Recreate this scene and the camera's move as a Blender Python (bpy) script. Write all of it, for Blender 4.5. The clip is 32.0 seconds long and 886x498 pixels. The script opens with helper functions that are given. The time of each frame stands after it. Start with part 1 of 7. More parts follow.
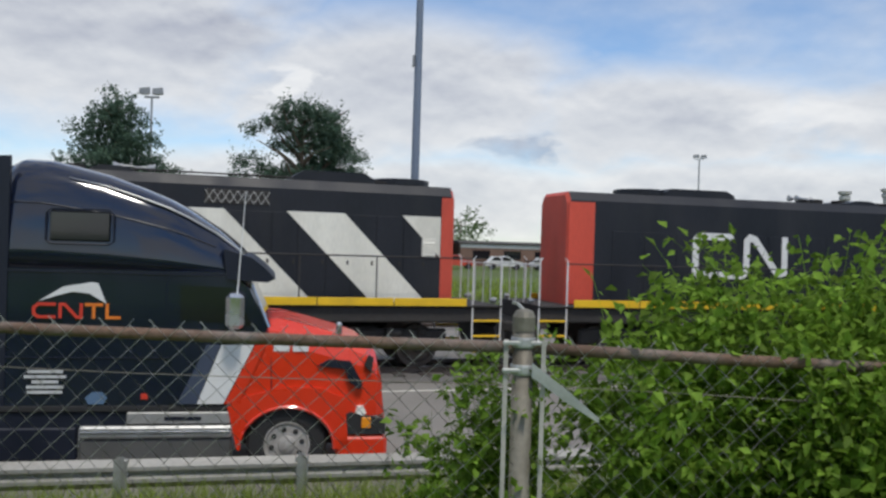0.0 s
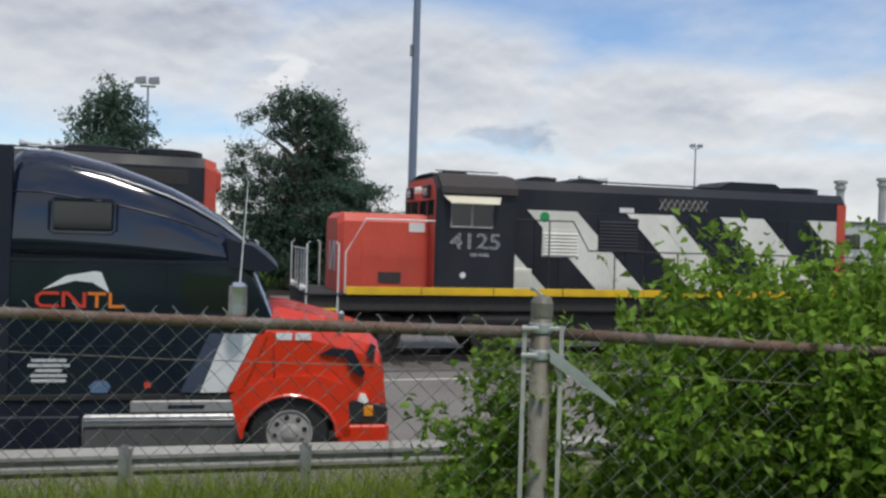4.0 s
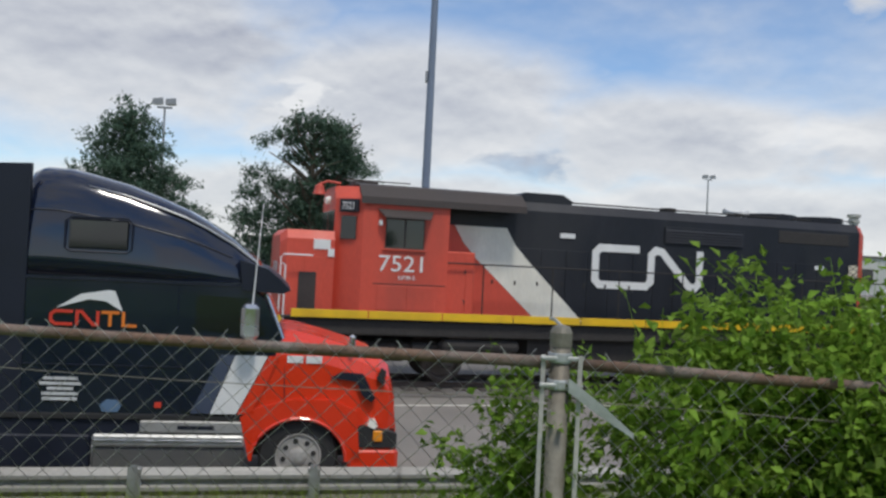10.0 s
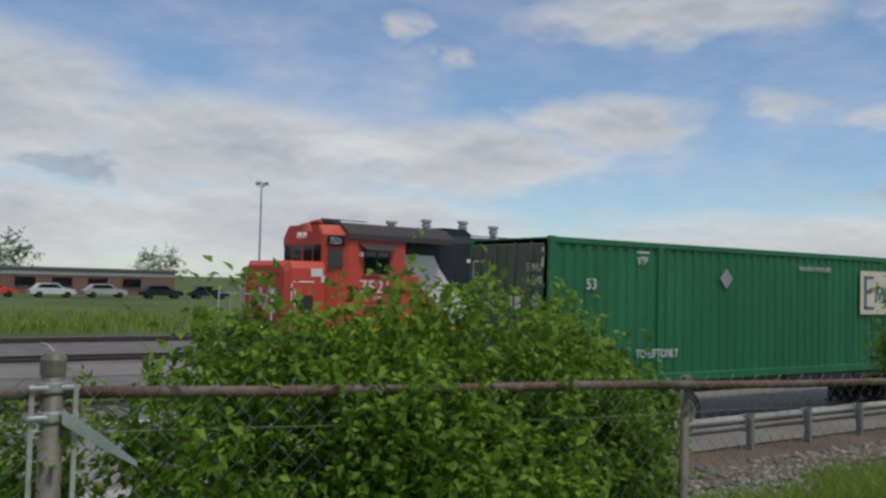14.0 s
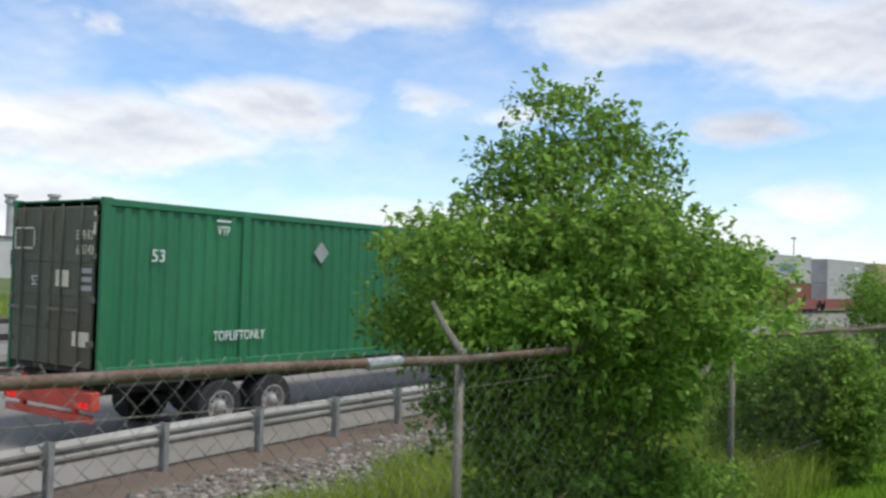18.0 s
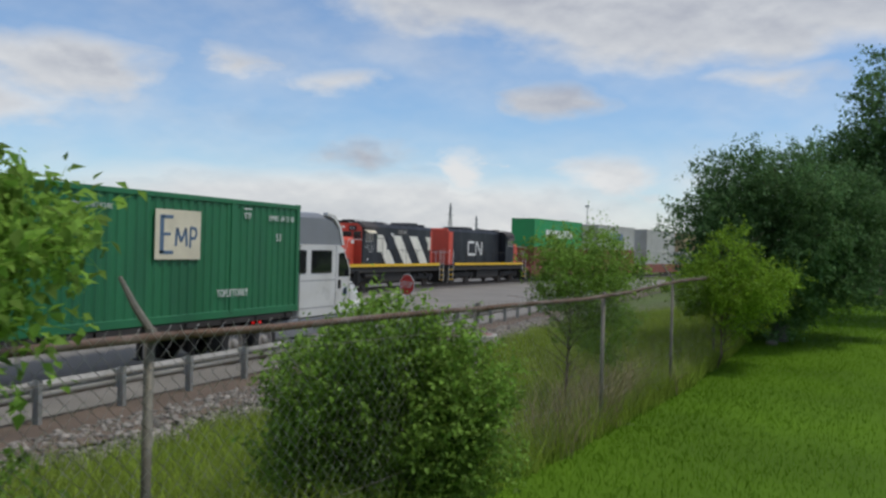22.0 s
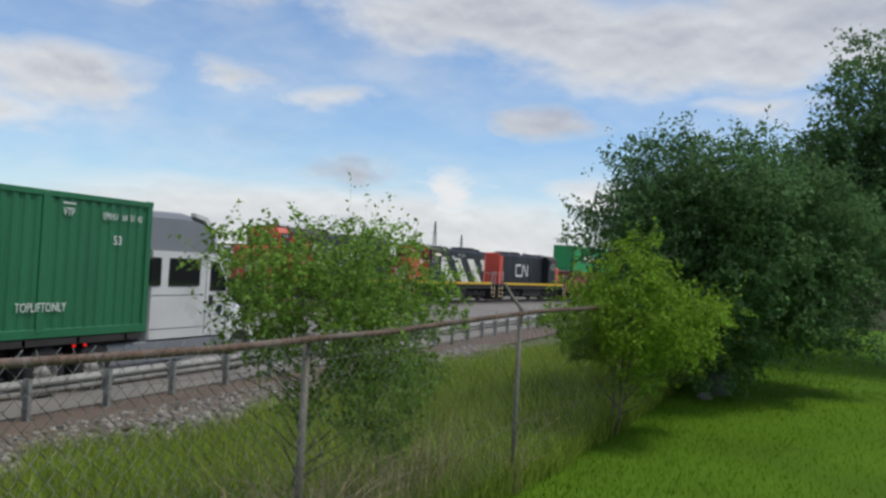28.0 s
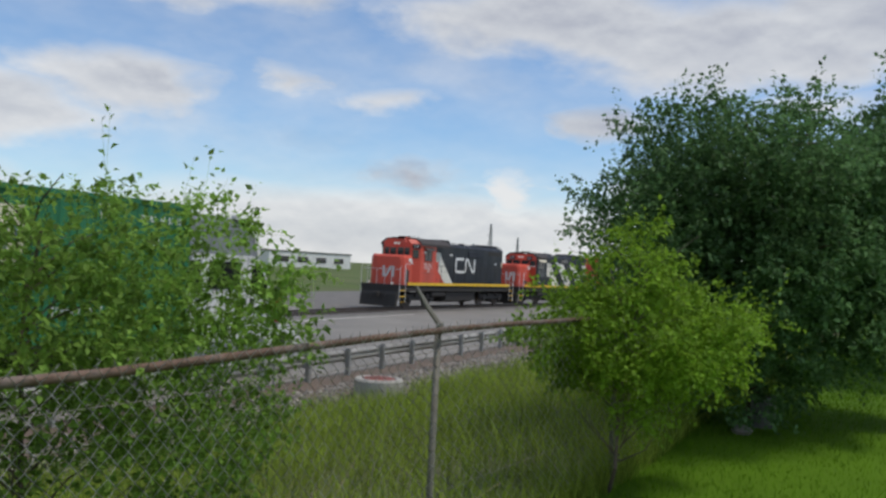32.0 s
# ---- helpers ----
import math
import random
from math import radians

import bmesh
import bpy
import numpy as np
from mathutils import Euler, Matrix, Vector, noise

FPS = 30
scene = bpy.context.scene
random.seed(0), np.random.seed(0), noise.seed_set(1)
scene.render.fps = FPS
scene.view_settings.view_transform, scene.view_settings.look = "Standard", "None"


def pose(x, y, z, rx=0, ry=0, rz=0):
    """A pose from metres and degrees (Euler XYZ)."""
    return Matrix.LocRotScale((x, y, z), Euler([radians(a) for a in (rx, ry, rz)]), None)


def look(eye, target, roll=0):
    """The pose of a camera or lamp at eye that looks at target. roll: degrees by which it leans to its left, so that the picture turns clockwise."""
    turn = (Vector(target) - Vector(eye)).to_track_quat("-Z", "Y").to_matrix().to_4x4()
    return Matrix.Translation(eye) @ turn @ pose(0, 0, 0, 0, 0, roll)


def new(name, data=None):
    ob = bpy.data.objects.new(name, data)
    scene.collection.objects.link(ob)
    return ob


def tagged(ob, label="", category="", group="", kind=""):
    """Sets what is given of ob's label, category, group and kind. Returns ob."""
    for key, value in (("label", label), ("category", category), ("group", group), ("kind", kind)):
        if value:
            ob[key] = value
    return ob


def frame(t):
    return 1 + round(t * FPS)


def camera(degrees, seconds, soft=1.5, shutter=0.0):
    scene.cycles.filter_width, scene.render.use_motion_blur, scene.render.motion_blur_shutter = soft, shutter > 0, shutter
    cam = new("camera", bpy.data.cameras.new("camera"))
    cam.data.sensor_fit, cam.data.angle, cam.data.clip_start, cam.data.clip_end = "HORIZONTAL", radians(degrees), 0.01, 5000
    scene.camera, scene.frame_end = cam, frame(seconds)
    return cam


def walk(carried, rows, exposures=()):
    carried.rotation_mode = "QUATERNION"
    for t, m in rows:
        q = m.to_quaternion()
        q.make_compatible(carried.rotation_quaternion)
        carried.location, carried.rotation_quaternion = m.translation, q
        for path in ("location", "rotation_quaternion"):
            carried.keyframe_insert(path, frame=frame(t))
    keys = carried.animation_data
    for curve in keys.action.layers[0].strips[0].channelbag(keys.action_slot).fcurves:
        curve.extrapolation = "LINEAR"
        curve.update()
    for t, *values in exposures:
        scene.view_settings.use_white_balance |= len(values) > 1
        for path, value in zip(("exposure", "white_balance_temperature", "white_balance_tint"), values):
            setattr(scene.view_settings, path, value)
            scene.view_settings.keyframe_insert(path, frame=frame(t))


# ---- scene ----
cam = camera(53.0, 32.0, soft=2.6, shutter=0.25)
# eye x, y, z in metres, then yaw, pitch and roll in degrees
PATH = [
    (0, 0.000, 0.000, 3.128, -5.99, -0.28, -1.75),
    (0.5, -0.001, -0.011, 3.124, -5.80, -0.39, -1.36),
    (1, -0.013, -0.035, 3.115, -7.40, -0.67, -1.22),
    (1.5, -0.035, -0.037, 3.116, -7.58, -0.93, -0.58),
    (2, -0.050, -0.035, 3.120, -7.49, -0.92, -0.10),
    (2.5, -0.063, -0.026, 3.120, -6.95, -0.91, -0.40),
    (3, -0.076, -0.023, 3.120, -6.37, -0.94, -1.36),
    (3.5, -0.075, -0.032, 3.117, -6.27, -0.96, -1.71),
    (5.5, -0.091, -0.036, 3.122, -6.00, -0.76, -1.48),
    (6, -0.088, -0.034, 3.120, -5.65, -0.68, -1.48),
    (6.5, -0.087, -0.039, 3.121, -5.34, -0.65, -1.43),
    (7, -0.094, -0.039, 3.122, -5.12, -0.58, -1.52),
    (7.5, -0.091, -0.047, 3.122, -5.14, -0.48, -1.37),
    (8, -0.083, -0.056, 3.122, -5.22, -0.02, -1.18),
    (8.5, -0.085, -0.059, 3.122, -5.26, 0.27, -1.46),
    (9, -0.087, -0.058, 3.123, -5.33, 0.45, -1.71),
    (9.5, -0.090, -0.053, 3.123, -5.42, 0.51, -2.17),
    (10, -0.111, -0.043, 3.123, -5.56, 0.68, -2.90),
    (10.5, -0.135, -0.021, 3.123, -6.48, 0.77, -2.78),
    (11, -0.144, 0.020, 3.119, -12.21, 1.36, -3.02),
    (11.5, -0.140, 0.038, 3.117, -14.97, 1.83, -3.31),
    (12, -0.140, 0.037, 3.115, -16.07, 1.91, -3.30),
    (12.5, -0.126, 0.058, 3.113, -18.22, 1.95, -2.68),
    (13, -0.110, 0.052, 3.121, -21.82, 2.01, -2.35),
    (13.5, -0.032, 0.018, 3.163, -30.45, 2.22, -2.25),
    (14, 0.052, -0.038, 3.163, -33.62, 2.13, -1.49),
    (14.5, 0.105, 0.017, 3.154, -36.70, 2.03, -0.82),
    (16.5, 1.290, 0.300, 3.046, -46.41, 1.88, 0.10),
    (17, 1.636, 0.354, 3.040, -48.18, 2.16, -0.20),
    (17.5, 2.031, 0.380, 3.064, -52.28, 1.80, 0.30),
    (18, 2.505, 0.475, 3.020, -55.60, 1.68, -1.70),
    (18.5, 2.896, 0.492, 3.042, -59.72, 1.39, -1.40),
    (19, 3.327, 0.525, 3.012, -62.32, 1.43, -1.27),
    (19.5, 3.813, 0.540, 2.999, -64.90, 1.66, -0.10),
    (20, 4.261, 0.305, 2.992, -63.47, 0.51, 0.08),
    (20.5, 4.687, 0.216, 3.003, -63.25, 0.66, -0.24),
    (21, 5.172, 0.056, 2.982, -64.12, 0.64, -0.18),
    (21.5, 5.593, -0.034, 2.995, -65.40, -0.30, -0.27),
    (22, 6.054, -0.135, 3.037, -67.56, -0.08, -1.52),
    (22.5, 6.497, -0.173, 3.024, -66.72, -0.07, -2.13),
    (23, 6.952, -0.141, 3.001, -65.96, -0.10, -2.55),
    (23.5, 7.374, -0.113, 3.009, -65.24, 0.14, -2.14),
    (24, 7.904, -0.192, 2.981, -64.69, 1.11, -1.85),
    (24.5, 8.374, -0.194, 2.941, -64.01, 0.77, -1.82),
    (25, 8.849, -0.189, 2.923, -63.87, 0.13, -2.38),
    (25.5, 9.419, -0.214, 2.958, -64.66, 0.11, -3.86),
    (26, 9.932, -0.174, 2.977, -67.24, 1.63, -3.99),
    (26.5, 10.303, -0.248, 2.980, -67.94, 1.77, -2.79),
    (28.5, 11.275, -0.660, 3.031, -68.60, 1.15, -3.40),
    (29, 11.617, -0.577, 3.038, -68.16, 2.95, -4.23),
    (29.5, 12.148, -0.578, 3.023, -67.66, 3.50, -4.03),
    (30, 12.703, -0.684, 2.996, -66.96, 2.26, -3.43),
    (30.5, 13.181, -0.692, 2.984, -66.01, 0.90, -3.56),
    (31, 13.514, -0.624, 3.013, -65.43, 1.18, -4.32),
    (31.5, 13.692, -0.633, 3.029, -64.91, 1.17, -3.94),
    (32, 13.773, -0.654, 3.026, -64.69, 1.13, -3.05),
]
walk(cam, [(t, pose(x, y, z, 90 + p, r, w)) for t, x, y, z, w, p, r in PATH],
     exposures=[(0, 0.05), (1, 0.0), (3, 0.1), (6, -0.2), (7, -0.15), (8, 0.42), (9, 0.08), (10, 0.0), (11, -0.36), (12, -0.42), (14, -0.33), (16.5, -0.33), (17, -0.33), (18, 0.4), (19, 0.1), (20, -0.05), (21, 0.0), (22, -0.12), (24, -0.22), (25, 0.15), (26, -0.2), (29, 0.05), (30, -0.25), (32, -0.05)])


# ---- world and sun ----
SUN_EL, SUN_AZ = 64.0, 165.0     # height, and bearing from +y towards +x


# the main clouds: bearing, height, half width and half height in degrees
CLOUDS = [(-18, 12, 19, 7), (3, 9.5, 15, 6), (20, 8.0, 14, 4), (34, 8.0, 12, 2.8), (44.2, 10.2, 6.8, 2.0), (0, 3, 30, 3.2),
          (48, 16.8, 12, 2.0), (31, 15.8, 1.9, 1.3), (33.8, 14.2, 1.8, 0.8), (71, 15.6, 13, 2.8), (83, 14.2, 13, 3.3), (92, 15.5, 11, 4.0),
          (53.8, 11.4, 2.6, 1.1), (60.5, 10.3, 3.8, 1.1), (74.3, 9.2, 4.2, 1.7), (87.7, 10.7, 4.5, 0.9), (62.8, 6.0, 3.6, 1.1),
          (62, 1.8, 25, 3.6), (68.9, 5.2, 2.3, 1.6), (78, 4.6, 5.0, 2.0), (24, 3.2, 17, 3.6)]
# shaded and sunlit heaps among them: bearing, height, half width, half height, lightness
HEAPS = [(10.4, 6.3, 3.0, 1.0, -0.42), (62.7, 5.9, 4.0, 1.2, -0.36), (74.2, 9.2, 5.0, 2.2, -0.30), (-8.5, 12.2, 6.0, 1.8, -0.16), (57.0, 7.6, 2.6, 0.8, -0.25),
         (-4.0, 9.8, 1.9, 1.1, 0.35), (68.7, 5.2, 2.2, 1.5, 0.5), (47.5, 4.4, 6.0, 0.9, 0.3), (76.0, 4.4, 4.0, 1.0, 0.2), (29.0, 8.2, 6.0, 1.1, 0.2)]


def make_world():
    w = bpy.data.worlds.new("sky_world")
    scene.world = w
    w.use_nodes = True
    nt = w.node_tree
    nt.nodes.clear()
    N, Lk = nt.nodes.new, nt.links.new
    out, bg = N("ShaderNodeOutputWorld"), N("ShaderNodeBackground")
    sky = N("ShaderNodeTexSky")
    sky.sky_type, sky.sun_disc = "NISHITA", False
    sky.sun_elevation, sky.sun_rotation = radians(SUN_EL), radians(SUN_AZ)
    sky.air_density, sky.dust_density, sky.ozone_density = 1.0, 0.2, 2.5
    tc, sep = N("ShaderNodeTexCoord"), N("ShaderNodeSeparateXYZ")
    Lk(tc.outputs["Generated"], sep.inputs[0])

    def m(op, a, b=None, clamp=False):
        n = N("ShaderNodeMath")
        n.operation, n.use_clamp = op, clamp
        for i, v in enumerate((a, b)):
            if v is None:
                continue
            if isinstance(v, (int, float)):
                n.inputs[i].default_value = v
            else:
                Lk(v, n.inputs[i])
        return n.outputs[0]

    # bearing and height in degrees, ruffled by noise so that the clouds have torn edges
    az = m("MULTIPLY", m("ARCTAN2", sep.outputs["X"], sep.outputs["Y"]), 57.3)
    el = m("MULTIPLY", m("ARCSINE", sep.outputs["Z"]), 57.3)

    def vec(a, b):
        c = N("ShaderNodeCombineXYZ")
        for i, v in enumerate((a, b)):
            Lk(v, c.inputs[i])
        return c.outputs[0]

    def noise_tex(v, scale, detail, rough, off=(0, 0, 0), warp=0.0):
        mp = N("ShaderNodeMapping")
        mp.inputs["Location"].default_value = off
        Lk(v, mp.inputs[0])
        t = N("ShaderNodeTexNoise")
        t.inputs["Scale"].default_value = scale
        t.inputs["Detail"].default_value = detail
        t.inputs["Roughness"].default_value = rough
        t.inputs["Distortion"].default_value = warp
        Lk(mp.outputs[0], t.inputs["Vector"])
        return t.outputs[0]

    flat = vec(az, m("MULTIPLY", el, 2.0))
    n1 = noise_tex(flat, 0.15, 6.0, 0.52)
    n2 = noise_tex(flat, 0.15, 6.0, 0.52, (0.0, -0.9, 0.0))
    n3 = noise_tex(flat, 0.26, 7.0, 0.55, (40.0, 9.0, 3.0), 0.3)
    n4 = noise_tex(flat, 0.055, 5.0, 0.5, (11.0, 5.0, 1.0))
    az2 = m("ADD", az, m("MULTIPLY", m("SUBTRACT", n3, 0.5), 9.0))
    el2 = m("ADD", el, m("MULTIPLY", m("SUBTRACT", n1, 0.5), 3.2))
    place = vec(az2, el2)
    puffs = None
    for ca, ce, ra, re in CLOUDS:
        mp = N("ShaderNodeMapping")
        mp.inputs["Location"].default_value = (-ca / ra, -ce / re, 0)
        mp.inputs["Scale"].default_value = (1 / ra, 1 / re, 0)
        Lk(place, mp.inputs[0])
        ln = N("ShaderNodeVectorMath")
        ln.operation = "LENGTH"
        Lk(mp.outputs[0], ln.inputs[0])
        body = m("MULTIPLY", m("SUBTRACT", 1.0, ln.outputs["Value"]), min(max(re / 2.6, 0.42), 1.0))
        puffs = body if puffs is None else m("MAXIMUM", puffs, body)
    # the rest of the sky: broken cloud
    far = m("MAXIMUM", m("MULTIPLY", m("SUBTRACT", el, 18.0), 0.12), m("MULTIPLY", m("SUBTRACT", m("ABSOLUTE", m("SUBTRACT", az, 35.0)), 66.0), 0.08), True)
    broken = m("MULTIPLY", far, m("MULTIPLY", m("SUBTRACT", m("ADD", m("MULTIPLY", n4, 0.7), m("MULTIPLY", n1, 0.3)), 0.44), 3.0))
    wisps = m("MULTIPLY", m("SUBTRACT", n4, 0.50), 0.9)
    thick = m("MAXIMUM", m("MAXIMUM", puffs, broken), wisps)
    thick = m("ADD", thick, m("MULTIPLY", m("SUBTRACT", n1, 0.5), 0.42))
    cover = N("ShaderNodeMapRange")
    cover.interpolation_type = "SMOOTHSTEP"
    cover.inputs["From Min"].default_value, cover.inputs["From Max"].default_value = -0.18, 0.50
    cover.inputs["To Max"].default_value = 0.93
    Lk(thick, cover.inputs["Value"])
    # lit tops, greyer undersides and middles
    light = m("ADD", m("MULTIPLY", m("SUBTRACT", n1, n2), 1.15), m("ADD", m("MULTIPLY", m("SUBTRACT", n3, 0.5), 0.34), m("ADD", m("SUBTRACT", 0.88, m("MULTIPLY", m("MAXIMUM", thick, 0.0), 0.38)), m("MULTIPLY", m("SUBTRACT", 9.0, m("MINIMUM", m("MAXIMUM", el, 2.0), 16.0)), 0.016))))
    for ca, ce, ra, re, amount in HEAPS:
        mp = N("ShaderNodeMapping")
        mp.inputs["Location"].default_value = (-ca / ra, -ce / re, 0)
        mp.inputs["Scale"].default_value = (1 / ra, 1 / re, 0)
        Lk(place, mp.inputs[0])
        ln = N("ShaderNodeVectorMath")
        ln.operation = "LENGTH"
        Lk(mp.outputs[0], ln.inputs[0])
        light = m("ADD", light, m("MULTIPLY", m("MULTIPLY", m("SUBTRACT", 1.0, ln.outputs["Value"]), 2.2, True), amount))
    tone = N("ShaderNodeValToRGB")
    tone.color_ramp.elements[0].position, tone.color_ramp.elements[0].color = 0.22, (0.45, 0.475, 0.565, 1)
    tone.color_ramp.elements[1].position, tone.color_ramp.elements[1].color = 0.98, (0.98, 0.98, 0.98, 1)
    mid = tone.color_ramp.elements.new(0.62)
    mid.color = (0.74, 0.76, 0.80, 1)
    Lk(light, tone.inputs[0])
    gain = N("ShaderNodeMixRGB")
    gain.blend_type, gain.inputs[0].default_value = "MULTIPLY", 1.0
    gain.inputs[2].default_value = (8.6, 8.6, 8.6, 1)
    Lk(tone.outputs[0], gain.inputs[1])
    blue = N("ShaderNodeMixRGB")
    blue.blend_type, blue.inputs[0].default_value = "MULTIPLY", 1.0
    blue.inputs[2].default_value = (1.05, 1.23, 1.40, 1)
    Lk(sky.outputs[0], blue.inputs[1])
    mix = N("ShaderNodeMixRGB")
    Lk(cover.outputs[0], mix.inputs[0])
    Lk(blue.outputs[0], mix.inputs[1])
    Lk(gain.outputs[0], mix.inputs[2])
    Lk(mix.outputs[0], bg.inputs[0])
    bg.inputs[1].default_value = 0.10
    Lk(bg.outputs[0], out.inputs[0])


make_world()
sun = new("sun", bpy.data.lights.new("sun", "SUN"))
sun.data.energy, sun.data.angle, sun.data.color = 2.2, radians(9), (1.0, 0.95, 0.87)
_el, _az = radians(SUN_EL), radians(SUN_AZ)
_d = Vector((math.sin(_az) * math.cos(_el), math.cos(_az) * math.cos(_el), math.sin(_el)))
sun.matrix_world = look(_d * 60, (0, 0, 0))


# ---- materials ----
def mat(name, color, rough=0.6, metal=0.0, var=0.25, scale=3.0, fine=40.0, bump=0.15, dirt=None, dirt_amt=0.0,
        stretch=(1, 1, 1), spec=0.5, coat=0.0, island=0.0, glow=0.0, through_light=0.0, rand=0.0):
    mt = bpy.data.materials.new(name)
    mt.use_nodes = True
    nt = mt.node_tree
    N, Lk = nt.nodes.new, nt.links.new
    b = nt.nodes["Principled BSDF"]
    tc, mp = N("ShaderNodeTexCoord"), N("ShaderNodeMapping")
    mp.inputs["Scale"].default_value = stretch
    Lk(tc.outputs["Object"], mp.inputs[0])
    big, small = N("ShaderNodeTexNoise"), N("ShaderNodeTexNoise")
    big.inputs["Scale"].default_value, big.inputs["Detail"].default_value = scale, 5.0
    small.inputs["Scale"].default_value, small.inputs["Detail"].default_value = fine, 3.0
    for t in (big, small):
        Lk(mp.outputs[0], t.inputs["Vector"])
    add = N("ShaderNodeMath")
    add.operation = "ADD"
    half = N("ShaderNodeMath")
    half.operation, half.inputs[1].default_value = "MULTIPLY", 0.6
    Lk(small.outputs[0], half.inputs[0])
    Lk(big.outputs[0], add.inputs[0])
    Lk(half.outputs[0], add.inputs[1])
    rng = N("ShaderNodeMapRange")
    rng.inputs["From Min"].default_value, rng.inputs["From Max"].default_value = 0.5, 1.1
    rng.inputs["To Min"].default_value, rng.inputs["To Max"].default_value = 1 - var, 1 + var
    Lk(add.outputs[0], rng.inputs["Value"])
    value = rng.outputs[0]
    if island or rand:
        src = N("ShaderNodeNewGeometry").outputs["Random Per Island"] if island else N("ShaderNodeObjectInfo").outputs["Random"]
        r2 = N("ShaderNodeMapRange")
        amt = island or rand
        r2.inputs["To Min"].default_value, r2.inputs["To Max"].default_value = 1 - amt, 1 + amt
        Lk(src, r2.inputs["Value"])
        mu = N("ShaderNodeMath")
        mu.operation = "MULTIPLY"
        Lk(value, mu.inputs[0])
        Lk(r2.outputs[0], mu.inputs[1])
        value = mu.outputs[0]
    hsv = N("ShaderNodeHueSaturation")
    hsv.inputs["Color"].default_value = (*color, 1)
    Lk(value, hsv.inputs["Value"])
    col = hsv.outputs[0]
    if dirt:
        dr = N("ShaderNodeTexNoise")
        dr.inputs["Scale"].default_value, dr.inputs["Detail"].default_value = scale * 0.8, 8.0
        mp2 = N("ShaderNodeMapping")
        mp2.inputs["Scale"].default_value, mp2.inputs["Location"].default_value = stretch, (4.2, 1.3, 7.7)
        Lk(tc.outputs["Object"], mp2.inputs[0])
        Lk(mp2.outputs[0], dr.inputs["Vector"])
        r3 = N("ShaderNodeMapRange")
        r3.inputs["From Min"].default_value, r3.inputs["From Max"].default_value = 0.48, 0.72
        r3.inputs["To Max"].default_value = dirt_amt
        Lk(dr.outputs[0], r3.inputs["Value"])
        mx = N("ShaderNodeMixRGB")
        mx.inputs[2].default_value = (*dirt, 1)
        Lk(r3.outputs[0], mx.inputs[0])
        Lk(col, mx.inputs[1])
        col = mx.outputs[0]
    Lk(col, b.inputs["Base Color"])
    rr = N("ShaderNodeMapRange")
    rr.inputs["From Min"].default_value, rr.inputs["From Max"].default_value = 0.3, 0.7
    rr.inputs["To Min"].default_value, rr.inputs["To Max"].default_value = max(rough - 0.12, 0.02), min(rough + 0.12, 1)
    Lk(big.outputs[0], rr.inputs["Value"])
    Lk(rr.outputs[0], b.inputs["Roughness"])
    b.inputs["Metallic"].default_value = metal
    b.inputs["Specular IOR Level"].default_value = spec
    b.inputs["Coat Weight"].default_value = coat
    if bump:
        bp = N("ShaderNodeBump")
        bp.inputs["Strength"].default_value, bp.inputs["Distance"].default_value = bump, 0.02
        Lk(add.outputs[0], bp.inputs["Height"])
        Lk(bp.outputs[0], b.inputs["Normal"])
    if glow:
        b.inputs["Emission Color"].default_value = (*color, 1)
        b.inputs["Emission Strength"].default_value = glow
    if through_light:
        tr, ms = N("ShaderNodeBsdfTranslucent"), N("ShaderNodeMixShader")
        Lk(col, tr.inputs["Color"])
        ms.inputs[0].default_value = through_light
        Lk(b.outputs[0], ms.inputs[1])
        Lk(tr.outputs[0], ms.inputs[2])
        Lk(ms.outputs[0], nt.nodes["Material Output"].inputs["Surface"])
    return mt


def glass_mat(name, tint, rough=0.05):
    mt = bpy.data.materials.new(name)
    mt.use_nodes = True
    b = mt.node_tree.nodes["Principled BSDF"]
    b.inputs["Base Color"].default_value = (*tint, 1)
    b.inputs["Roughness"].default_value = rough
    b.inputs["Specular IOR Level"].default_value = 0.7
    return mt


